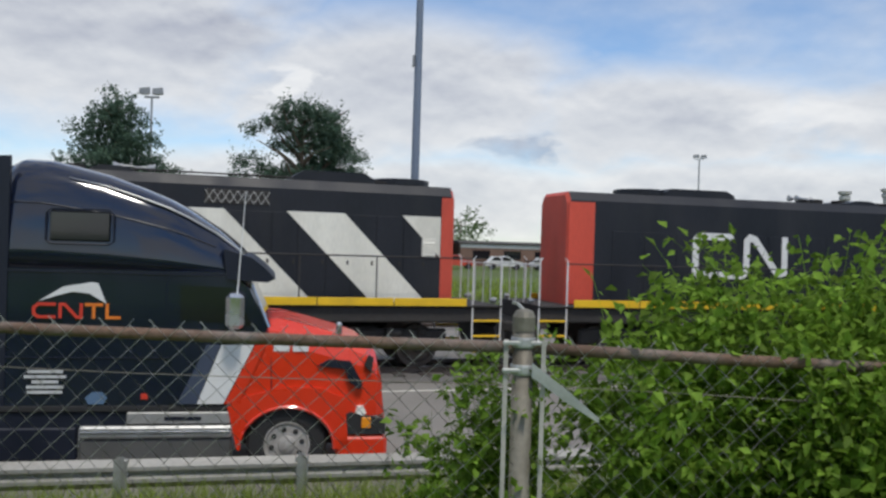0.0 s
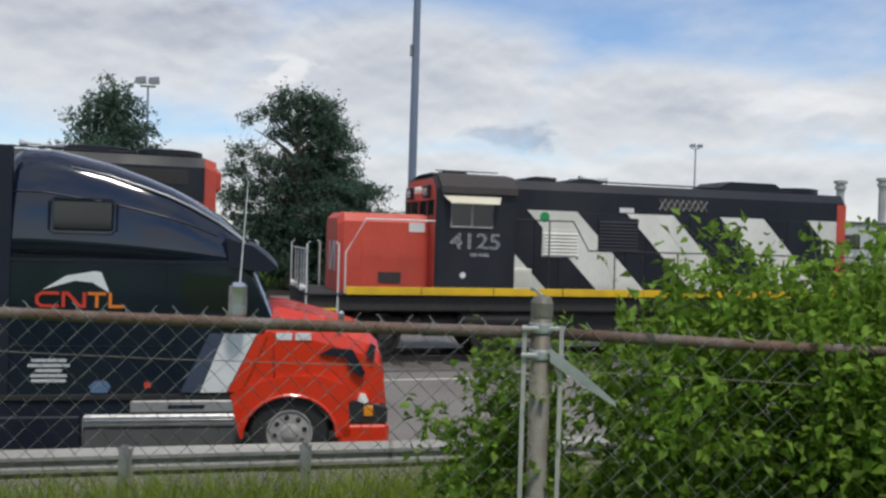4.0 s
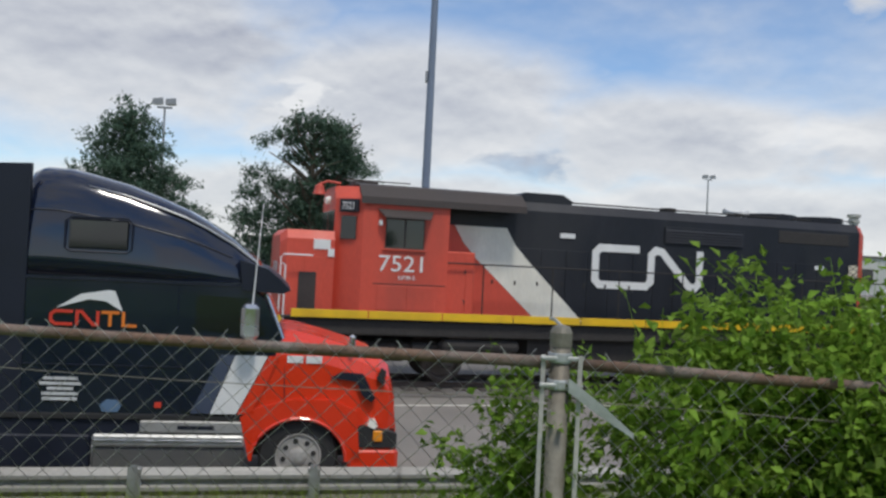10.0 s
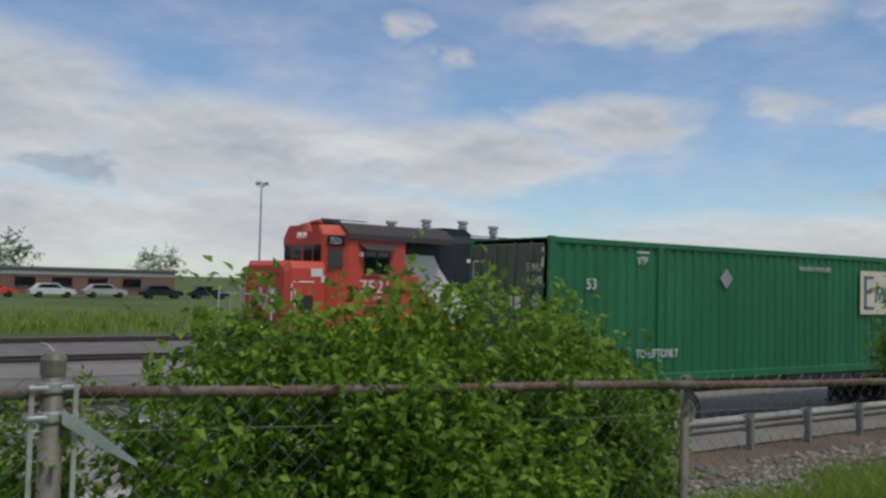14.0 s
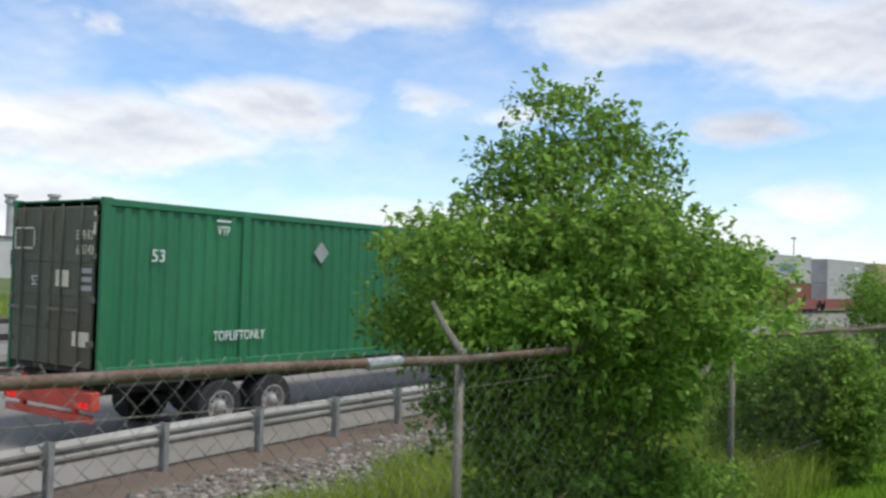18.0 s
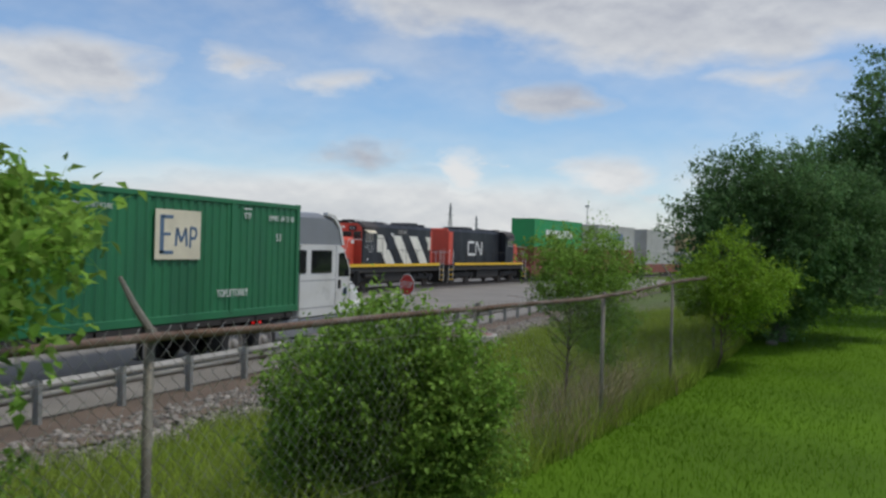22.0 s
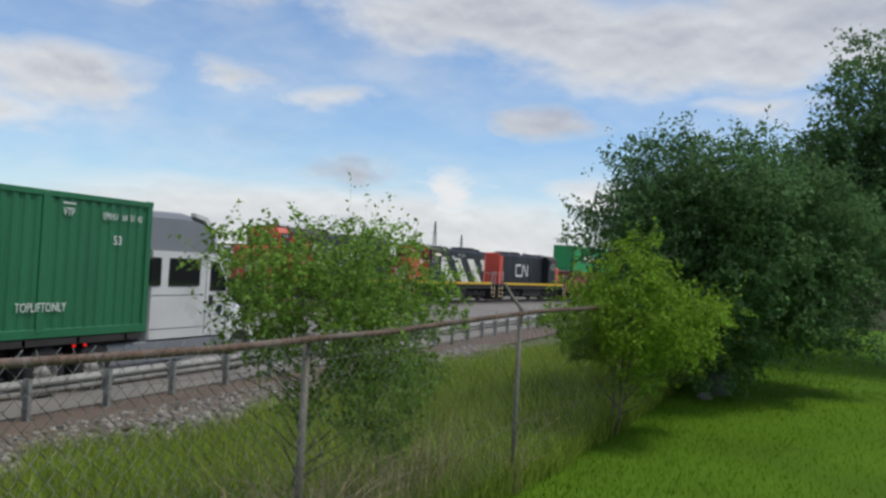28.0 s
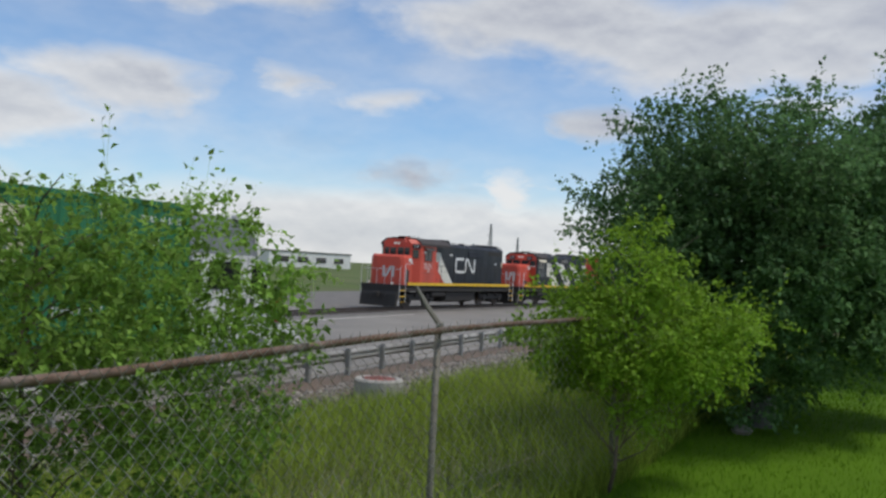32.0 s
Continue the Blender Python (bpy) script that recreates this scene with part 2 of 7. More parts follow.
M = dict(
    lawn=mat("lawn", (0.078, 0.155, 0.008), 0.95, var=0.3, scale=0.5, fine=30, bump=0.5, spec=0.1),
    field=mat("field", (0.10, 0.135, 0.045), 0.95, var=0.4, scale=0.08, fine=6, bump=0.4, dirt=(0.13, 0.12, 0.08), dirt_amt=0.7, spec=0.1),
    grass=mat("grass_blade", (0.095, 0.195, 0.008), 0.9, var=0.25, scale=0.4, island=0.3, bump=0, through_light=0.3, spec=0.08),
    tallgrass=mat("tall_grass_blade", (0.245, 0.325, 0.05), 0.9, var=0.3, scale=0.6, island=0.5, bump=0, through_light=0.4, spec=0.1),
    straw=mat("dry_stem", (0.27, 0.215, 0.115), 0.8, var=0.2, island=0.35, bump=0),
    asphalt=mat("asphalt", (0.215, 0.20, 0.18), 0.9, var=0.22, scale=0.35, fine=60, bump=0.3, dirt=(0.14, 0.13, 0.118), dirt_amt=0.5),
    dirt=mat("brown_dirt", (0.13, 0.095, 0.07), 0.95, var=0.35, scale=0.8, fine=30, bump=0.6),
    ballast=mat("ballast", (0.15, 0.14, 0.13), 0.95, var=0.4, scale=1.2, fine=25, bump=0.9),
    stone=mat("pale_stone", (0.235, 0.215, 0.19), 0.95, var=0.4, scale=2, fine=20, bump=0.5, island=0.45, spec=0.2),
    bark=mat("bark", (0.11, 0.085, 0.06), 0.9, var=0.35, scale=3, fine=25, bump=0.8, stretch=(1, 1, 0.25)),
    rail_rust=mat("rusty_pipe", (0.16, 0.10, 0.07), 0.75, 0.35, var=0.45, scale=6, fine=50, bump=0.3, dirt=(0.30, 0.28, 0.26), dirt_amt=0.5),
    galv=mat("galvanized_steel", (0.42, 0.43, 0.42), 0.5, 0.6, var=0.2, scale=5, fine=60, bump=0.12, dirt=(0.22, 0.2, 0.17), dirt_amt=0.4),
    galv_post=mat("weathered_zinc_post", (0.20, 0.185, 0.15), 0.65, 0.3, var=0.3, scale=7, fine=60, bump=0.15, dirt=(0.11, 0.09, 0.065), dirt_amt=0.6),
    wire=mat("chain_link_wire", (0.34, 0.335, 0.31), 0.4, 0.4, var=0.45, scale=4, fine=30, bump=0),
    guard=mat("guard_rail_zinc", (0.33, 0.32, 0.295), 0.65, 0.3, var=0.25, scale=1.4, fine=40, bump=0.1, dirt=(0.17, 0.15, 0.125), dirt_amt=0.6, stretch=(0.4, 1, 1)),
    wood=mat("weathered_wood", (0.26, 0.21, 0.16), 0.9, var=0.3, scale=2.5, fine=30, bump=0.5, stretch=(1, 1, 0.2)),
    tie=mat("creosoted_tie", (0.06, 0.05, 0.045), 0.9, var=0.35, scale=2, bump=0.5),
    steel=mat("rail_steel", (0.14, 0.11, 0.095), 0.45, 0.7, var=0.3, scale=2, bump=0.1),
    red=mat("red_paint", (0.60, 0.078, 0.045), 0.5, var=0.14, scale=1.1, fine=20, bump=0.06, dirt=(0.32, 0.065, 0.045), dirt_amt=0.55, stretch=(1, 1, 0.35)),
    truckred=mat("orange_red_paint", (0.70, 0.040, 0.012), 0.3, var=0.07, scale=1.0, bump=0.02, coat=0.4),
    black=mat("black_paint", (0.015, 0.017, 0.023), 0.5, spec=0.35, var=0.3, scale=1.2, fine=20, bump=0.06, dirt=(0.036, 0.036, 0.038), dirt_amt=0.55, stretch=(1, 1, 0.35)),
    brown=mat("sooty_brown_roof", (0.048, 0.038, 0.034), 0.7, var=0.3, scale=1.2, fine=20, bump=0.1),
    white=mat("off_white_paint", (0.78, 0.76, 0.67), 0.55, var=0.14, scale=1.2, fine=20, bump=0.05, dirt=(0.52, 0.49, 0.41), dirt_amt=0.55, stretch=(1, 1, 0.3)),
    yellow=mat("yellow_stripe", (0.80, 0.50, 0.015), 0.5, var=0.12, scale=2, bump=0.04, dirt=(0.35, 0.22, 0.03), dirt_amt=0.35),
    under=mat("underframe_grime", (0.035, 0.032, 0.03), 0.85, var=0.4, scale=2, fine=20, bump=0.2),
    wheel=mat("steel_wheel", (0.12, 0.10, 0.09), 0.6, 0.6, var=0.3, scale=3, bump=0.1),
    navy=mat("navy_paint", (0.006, 0.010, 0.026), 0.14, spec=0.5, var=0.12, scale=0.8, bump=0.01, coat=0.7),
    navy2=mat("navy_grey_plastic", (0.014, 0.017, 0.028), 0.4, spec=0.3, var=0.15, scale=1.5, bump=0.04),
    chrome=mat("chrome", (0.62, 0.63, 0.64), 0.22, 0.95, var=0.08, scale=2, bump=0.02),
    alu=mat("brushed_aluminium", (0.48, 0.48, 0.47), 0.4, 0.7, var=0.15, scale=3, bump=0.05),
    tyre=mat("tyre_rubber", (0.022, 0.022, 0.022), 0.85, var=0.25, scale=4, bump=0.2),
    rim=mat("dull_aluminium_rim", (0.38, 0.36, 0.33), 0.5, 0.1, var=0.25, scale=5, bump=0.05, dirt=(0.2, 0.17, 0.14), dirt_amt=0.5),
    sign_white=mat("white_lettering", (0.74, 0.74, 0.72), 0.5, var=0.08, scale=3, bump=0),
    grey_letter=mat("pale_grey_lettering", (0.55, 0.56, 0.55), 0.5, var=0.1, scale=3, bump=0),
    cream=mat("cream_panel", (0.72, 0.66, 0.50), 0.55, var=0.1, scale=2, bump=0.02, dirt=(0.5, 0.45, 0.33), dirt_amt=0.3),
    slate=mat("slate_blue_lettering", (0.10, 0.17, 0.27), 0.5, var=0.1, scale=3, bump=0),
    orange=mat("orange_lettering", (0.75, 0.20, 0.02), 0.5, var=0.08, scale=3, bump=0),
    redletter=mat("red_lettering", (0.62, 0.045, 0.02), 0.5, var=0.08, scale=3, bump=0),
    green=mat("green_container_paint", (0.022, 0.165, 0.068), 0.5, var=0.16, scale=0.9, fine=15, bump=0.05, dirt=(0.02, 0.10, 0.055), dirt_amt=0.6, stretch=(1, 1, 0.3)),
    dusk=mat("dull_blue_grey_paint", (0.055, 0.07, 0.11), 0.4, var=0.15, scale=2, bump=0.02),
    # container door olive: shade of the rear face in the base, brown dirt over it
    door=mat("shaded_dirty_olive_door_paint", (0.105, 0.118, 0.082), 0.65, var=0.3, scale=1.2, fine=15, bump=0.06, dirt=(0.11, 0.078, 0.05), dirt_amt=0.85, stretch=(1, 1, 0.3)),
    skirt=mat("dull_silver_fairing", (0.36, 0.355, 0.34), 0.45, 0.35, var=0.15, scale=1.5, bump=0.04, dirt=(0.22, 0.2, 0.17), dirt_amt=0.5),
    bgreen=mat("bright_green_paint", (0.02, 0.30, 0.09), 0.5, var=0.12, scale=0.6, bump=0.04),
    rust=mat("red_brown_container", (0.22, 0.06, 0.04), 0.6, var=0.2, scale=0.6, bump=0.06, dirt=(0.13, 0.06, 0.045), dirt_amt=0.5),
    greyc=mat("grey_container", (0.42, 0.42, 0.40), 0.6, var=0.15, scale=0.6, bump=0.06, dirt=(0.28, 0.24, 0.2), dirt_amt=0.4),
    tanc=mat("tan_container", (0.40, 0.30, 0.17), 0.6, var=0.15, scale=0.6, bump=0.06),
    wtruck=mat("white_truck_paint", (0.68, 0.68, 0.665), 0.35, var=0.08, scale=1, bump=0.02, coat=0.25, dirt=(0.42, 0.41, 0.38), dirt_amt=0.5),
    smoke=mat("smoke_grey_plastic", (0.085, 0.085, 0.08), 0.55, var=0.2, scale=1.5, bump=0.04, dirt=(0.15, 0.14, 0.12), dirt_amt=0.4),
    greyfair=mat("grey_fairing", (0.22, 0.23, 0.25), 0.4, var=0.12, scale=1, bump=0.03),
    stop=mat("stop_sign_red", (0.55, 0.018, 0.02), 0.45, var=0.08, scale=3, bump=0),
    pole=mat("blue_grey_pole", (0.19, 0.23, 0.30), 0.6, 0.2, var=0.15, scale=1.5, bump=0.05, stretch=(1, 1, 0.15)),
    lampmetal=mat("lamp_housing", (0.30, 0.31, 0.32), 0.5, 0.4, var=0.1, scale=3, bump=0.02),
    wall=mat("pale_metal_wall", (0.50, 0.50, 0.48), 0.6, var=0.12, scale=0.2, bump=0.05),
    roof=mat("dark_roof", (0.14, 0.13, 0.13), 0.7, var=0.2, scale=0.3, bump=0.05),
    brick=mat("brown_brick_wall", (0.20, 0.12, 0.09), 0.85, var=0.2, scale=0.5, bump=0.1),
    concrete=mat("concrete", (0.40, 0.385, 0.35), 0.9, var=0.2, scale=3, fine=40, bump=0.3, dirt=(0.22, 0.2, 0.17), dirt_amt=0.4),
    lamp_w=mat("headlamp_lens", (0.75, 0.73, 0.67), 0.15, var=0.04, bump=0, glow=0.12),
    lamp_o=mat("amber_lens", (0.85, 0.30, 0.02), 0.3, var=0.05, bump=0),
    lamp_r=mat("red_lens", (0.6, 0.01, 0.01), 0.3, var=0.05, bump=0, glow=0.6),
    glass=glass_mat("dark_glass", (0.012, 0.014, 0.017)),
    bucket=mat("grey_plastic_bucket", (0.13, 0.13, 0.125), 0.6, var=0.25, scale=4, bump=0.05, dirt=(0.05, 0.05, 0.045), dirt_amt=0.8),
    bushleaf=mat("bush_leaf", (0.185, 0.30, 0.04), 0.6, var=0.35, scale=0.9, island=0.5, bump=0, through_light=0.5, spec=0.2),
    treeleaf=mat("tree_leaf", (0.21, 0.345, 0.062), 0.6, var=0.35, scale=0.9, island=0.5, bump=0, through_light=0.5, spec=0.15),
    limeleaf=mat("lime_leaf", (0.21, 0.35, 0.034), 0.6, var=0.25, scale=0.9, island=0.4, bump=0, through_light=0.5, spec=0.2),
    darkleaf=mat("dark_leaf", (0.105, 0.20, 0.072), 0.6, var=0.3, scale=0.7, island=0.45, bump=0, through_light=0.45, spec=0.2),
    farleaf=mat("far_leaf", (0.10, 0.16, 0.06), 0.6, var=0.25, scale=0.3, island=0.35, bump=0, through_light=0.35, spec=0.2),
    needle=mat("spruce_needle", (0.085, 0.14, 0.095), 0.7, var=0.3, scale=0.5, island=0.35, bump=0, through_light=0.4, spec=0.2),
)


# ---- mesh tools ----
class Mesh:
    """Gathers faces for one mesh."""

    def __init__(self):
        self.v, self.f = [], []

    def add(self, verts, faces):
        o = len(self.v)
        self.v += [tuple(p) for p in verts]
        self.f += [tuple(i + o for i in q) for q in faces]
        return self

    def box(self, x0, x1, y0, y1, z0, z1, b=0.0):
        x0, x1, y0, y1, z0, z1 = min(x0, x1), max(x0, x1), min(y0, y1), max(y0, y1), min(z0, z1), max(z0, z1)
        b = min(b, (x1 - x0) * 0.45, (y1 - y0) * 0.45, (z1 - z0) * 0.45)
        if b <= 0:
            return self.add([(x, y, z) for x in (x0, x1) for y in (y0, y1) for z in (z0, z1)],
                            [(0, 1, 3, 2), (4, 6, 7, 5), (0, 4, 5, 1), (2, 3, 7, 6), (0, 2, 6, 4), (1, 5, 7, 3)])
        vs, key = [], {}
        for i, (x, sx) in enumerate(((x0, 1), (x1, -1))):
            for j, (y, sy) in enumerate(((y0, 1), (y1, -1))):
                for k, (z, sz) in enumerate(((z0, 1), (z1, -1))):
                    for a, p in enumerate(((x, y + sy * b, z + sz * b), (x + sx * b, y, z + sz * b), (x + sx * b, y + sy * b, z))):
                        key[i, j, k, a] = len(vs)
                        vs.append(p)
        g = key
        fs = []
        for i in (0, 1):
            q = [g[i, 0, 0, 0], g[i, 0, 1, 0], g[i, 1, 1, 0], g[i, 1, 0, 0]]
            fs.append(q if i == 0 else q[::-1])
            q = [g[0, i, 0, 1], g[1, i, 0, 1], g[1, i, 1, 1], g[0, i, 1, 1]]
            fs.append(q if i == 0 else q[::-1])
            q = [g[0, 0, i, 2], g[0, 1, i, 2], g[1, 1, i, 2], g[1, 0, i, 2]]
            fs.append(q if i == 0 else q[::-1])
        for i in (0, 1):
            for j in (0, 1):
                fs.append([g[i, j, 0, 0], g[i, j, 1, 0], g[i, j, 1, 1], g[i, j, 0, 1]])
                fs.append([g[i, 0, j, 0], g[i, 1, j, 0], g[i, 1, j, 2], g[i, 0, j, 2]])
                fs.append([g[0, i, j, 1], g[1, i, j, 1], g[1, i, j, 2], g[0, i, j, 2]])
                for k in (0, 1):
                    fs.append([g[i, j, k, 0], g[i, j, k, 1], g[i, j, k, 2]])
        return self.add(vs, fs)

    def prism(self, outline, y0, y1, plane="xz"):
        """A polygon in the plane xz (or yz, xy), pushed through from y0 to y1 along the third axis."""
        n = len(outline)
        put = {"xz": lambda u, w, d: (u, d, w), "yz": lambda u, w, d: (d, u, w), "xy": lambda u, w, d: (u, w, d)}[plane]
        vs = [put(u, w, y0) for u, w in outline] + [put(u, w, y1) for u, w in outline]
        return self.add(vs, [tuple(range(n))[::-1], tuple(range(n, 2 * n))] + [(i, (i + 1) % n, n + (i + 1) % n, n + i) for i in range(n)])

    def loft(self, rings, caps=True):
        n = len(rings[0])
        vs = [p for r in rings for p in r]
        fs = [(k * n + i, k * n + (i + 1) % n, (k + 1) * n + (i + 1) % n, (k + 1) * n + i) for k in range(len(rings) - 1) for i in range(n)]
        if caps:
            fs += [tuple(range(n))[::-1], tuple(range((len(rings) - 1) * n, len(rings) * n))]
        return self.add(vs, fs)

    def tube(self, pts, r, n=6, caps=True):
        pts = [Vector(p) for p in pts]
        rs = r if isinstance(r, (list, tuple)) else [r] * len(pts)
        rings = []
        for i, p in enumerate(pts):
            d = (pts[min(i + 1, len(pts) - 1)] - pts[max(i - 1, 0)])
            d = d.normalized() if d.length > 1e-9 else Vector((0, 0, 1))
            a = d.cross(Vector((0, 0, 1)) if abs(d.z) < 0.9 else Vector((1, 0, 0))).normalized()
            b = d.cross(a)
            rings.append([p + (a * math.cos(t) + b * math.sin(t)) * rs[i] for t in (2 * math.pi * k / n for k in range(n))])
        return self.loft(rings, caps)

    def lathe(self, prof, c=(0, 0, 0), axis="z", n=16):
        """prof: (radius, height) rows, turned about an axis through c."""
        rings = []
        for r, h in prof:
            ring = []
            for k in range(n):
                a = 2 * math.pi * k / n
                u, w = max(r, 1e-4) * math.cos(a), max(r, 1e-4) * math.sin(a)
                q = {"z": (u, w, h), "y": (u, h, w), "x": (h, u, w)}[axis]
                ring.append((q[0] + c[0], q[1] + c[1], q[2] + c[2]))
            rings.append(ring)
        return self.loft(rings)

    def data(self, name, smooth=False):
        me = bpy.data.meshes.new(name)
        me.from_pydata(self.v, [], self.f)
        if smooth:
            me.polygons.foreach_set("use_smooth", [True] * len(me.polygons))
        bm = bmesh.new()
        bm.from_mesh(me)
        bmesh.ops.recalc_face_normals(bm, faces=bm.faces)
        bm.to_mesh(me)
        bm.free()
        return me


def part(name, mesh, material, parent=None, label="", smooth=False):
    me = mesh if isinstance(mesh, bpy.types.Mesh) else mesh.data(name, smooth)
    if not me.materials:
        me.materials.append(M[material])
    ob = new(name, me)
    if parent:
        ob.parent = parent
    if label:
        ob["label"] = label
    return ob


def thing(name, label, category, m=None, group="", kind=""):
    ob = new(name)
    tagged(ob, label, category, group, kind)
    if m is not None:
        ob.matrix_basis = m
    return ob


def letters(name, text, size, material, parent, m, label="", depth=0.004, squeeze=1.0, thin=0.0):
    """Words as a flat mesh that stands in the xz plane, facing -y."""
    cu = bpy.data.curves.new(name, "FONT")
    cu.body, cu.size, cu.extrude, cu.align_x, cu.resolution_u = text, size, depth, "CENTER", 3
    cu.offset = thin
    tmp = bpy.data.objects.new(name, cu)
    scene.collection.objects.link(tmp)
    me = bpy.data.meshes.new_from_object(tmp.evaluated_get(bpy.context.evaluated_depsgraph_get()))
    bpy.data.objects.remove(tmp)
    bpy.data.curves.remove(cu)
    me.transform(Matrix.Diagonal((squeeze, 1, 1, 1)))
    me.transform(pose(0, 0, 0, 90, 0, 0))
    me.materials.clear()
    me.materials.append(M[material])
    ob = new(name, me)
    ob.parent = parent
    ob.matrix_basis = m
    if label:
        ob["label"] = label
    return ob


def foliage(rng, blobs, count, size, bend=0.35, shell=0.55, droop=0.25, ragged=0.12, shoots=0.06, per=9):
    """Folded leaves set along shoots that spring from ellipsoids (x, y, z, rx, ry, rz), with lumps, gaps and long stray shoots."""
    vol = np.array([b[3] * b[4] * b[5] for b in blobs]) ** 0.72
    ns = max(count // per, 1)
    which = rng.choice(len(blobs), ns, p=vol / vol.sum())
    B = np.array(blobs, float)[which]
    d = rng.normal(size=(ns, 3))
    d /= np.linalg.norm(d, axis=1)[:, None]
    # lumps: each ellipsoid swells and shrinks with the bearing
    ph = rng.random((len(blobs), 6)) * 6.28
    P = ph[which]
    lump = (np.sin(3.1 * d[:, 0] + P[:, 0]) + np.sin(5.3 * d[:, 2] + P[:, 1]) + np.sin(4.2 * d[:, 1] + P[:, 2]) + np.sin(8.7 * d[:, 0] + 7.1 * d[:, 2] + P[:, 3])) * 0.075
    rad = shell + (1 - shell) * rng.random(ns) ** 0.55 + lump + np.clip(rng.normal(size=ns) * ragged, -0.3, 0.13)
    keep = np.sin(6.0 * d[:, 0] + P[:, 4]) + np.sin(6.5 * d[:, 2] + P[:, 5]) > -1.35
    B, d, rad = B[keep], d[keep], rad[keep]
    ns = len(B)
    start = B[:, :3] + d * rad[:, None] * B[:, 3:]
    way = d * 0.8 + rng.normal(size=(ns, 3)) * 0.55
    way[:, 2] += 0.25
    way /= np.linalg.norm(way, axis=1)[:, None]
    length = size * (1.6 + 2.4 * rng.random(ns))
    stray = rng.random(ns) < shoots
    length[stray] *= 1.5
    way[stray, 2] += 0.8
    t = (np.arange(per) + 0.5) / per
    c = start[:, None, :] + way[:, None, :] * (length[:, None] * t[None])[:, :, None]
    c[:, :, 2] -= (length[:, None] * t[None] ** 2) * 0.35 * droop * 2
    c = c.reshape(-1, 3)
    out = np.repeat(way, per, 0)
    n = len(c)
    c = c + np.clip(rng.normal(size=(n, 3)), -1.6, 1.6) * size * 0.45
    ax = out * 0.5 + rng.normal(size=(n, 3)) * 0.75
    ax[:, 2] -= droop
    ax /= np.linalg.norm(ax, axis=1)[:, None]
    up = rng.normal(size=(n, 3)) * 0.5 + np.array((0, 0, 1.0))
    side = np.cross(ax, up)
    side /= np.linalg.norm(side, axis=1)[:, None] + 1e-9
    nor = np.cross(side, ax)
    s = size * (0.55 + 0.85 * rng.random(n))[:, None]
    w = 0.32 * s
    p0 = c
    p1 = c + ax * s * 0.42 + side * w + nor * w * bend
    p2 = c + ax * s - nor * s * 0.15
    p3 = c + ax * s * 0.42 - side * w + nor * w * bend
    # the thin stem that carries each shoot's leaves
    back = start - way * length[:, None] * 0.9
    tip = start + way * length[:, None]
    tip[:, 2] -= length * 0.7 * droop
    sw = np.cross(way, (0.3, 0.9, 0.2))
    sw *= size * 0.035 / (np.linalg.norm(sw, axis=1)[:, None] + 1e-9)
    v = np.concatenate([np.stack([p0, p1, p2, p3], 1).reshape(-1, 3), np.stack([back - sw, back + sw, tip + sw * 0.4, tip - sw * 0.4], 1).reshape(-1, 3)])
    idx = np.arange(n + ns) * 4
    tri = np.stack([np.stack([idx, idx + 1, idx + 2], 1), np.stack([idx, idx + 2, idx + 3], 1)], 1).reshape(-1, 3)
    return fast_mesh(v, tri)


def boughs(seed, cx, cy, levels, n, flat=0.34, step=0.3, reach=0.62):
    """Ellipsoids for a layered crown: round each height a ring of flattened boughs of uneven length; levels are (height, radius)."""
    r = random.Random(seed)
    zs, rs = [a for a, _ in levels], [b for _, b in levels]
    out = []
    z = zs[0]
    while z <= zs[-1]:
        R = float(np.interp(z, zs, rs))
        a0 = r.random() * 6.28
        k = max(3, int(n * R / max(rs) + 0.5))
        for i in range(k):
            a = a0 + 6.28 * i / k + r.uniform(-0.35, 0.35)
            q = R * r.uniform(0.62, 1.1)
            w = max(q * 0.42, 0.10)
            out.append((cx + math.cos(a) * q * reach, cy + math.sin(a) * q * reach, z + r.uniform(-0.5, 0.5) * step, w, w, w * flat + 0.04))
        z += step * r.uniform(0.75, 1.2)
    return out


def fast_mesh(v, tri, name="leaves"):
    me = bpy.data.meshes.new(name)
    me.vertices.add(len(v))
    me.vertices.foreach_set("co", np.asarray(v, np.float32).ravel())
    me.loops.add(tri.size)
    me.loops.foreach_set("vertex_index", np.asarray(tri, np.int32).ravel())
    me.polygons.add(len(tri))
    k = tri.shape[1]
    me.polygons.foreach_set("loop_start", np.arange(0, tri.size, k, dtype=np.int32))
    me.update(calc_edges=True)
    return me


def blades(rng, pts, h, width, lean=0.35):
    """Grass blades of two triangles on given feet."""
    n = len(pts)
    a = rng.random(n) * 2 * math.pi
    hh = h * (0.5 + rng.random(n))
    side = np.stack([np.cos(a), np.sin(a), np.zeros(n)], 1) * width / 2
    bend = rng.normal(size=(n, 2)) * lean * hh[:, None]
    mid = pts + np.stack([bend[:, 0] * 0.3, bend[:, 1] * 0.3, hh * 0.55], 1)
    tip = pts + np.stack([bend[:, 0], bend[:, 1], hh], 1)
    v = np.stack([pts - side, pts + side, mid + side * 0.7, mid - side * 0.7, tip], 1).reshape(-1, 3)
    i = np.arange(n) * 5
    tri = np.stack([np.stack([i, i + 1, i + 2], 1), np.stack([i, i + 2, i + 3], 1), np.stack([i + 3, i + 2, i + 4], 1)], 1).reshape(-1, 3)
    return fast_mesh(v, tri, "blades")


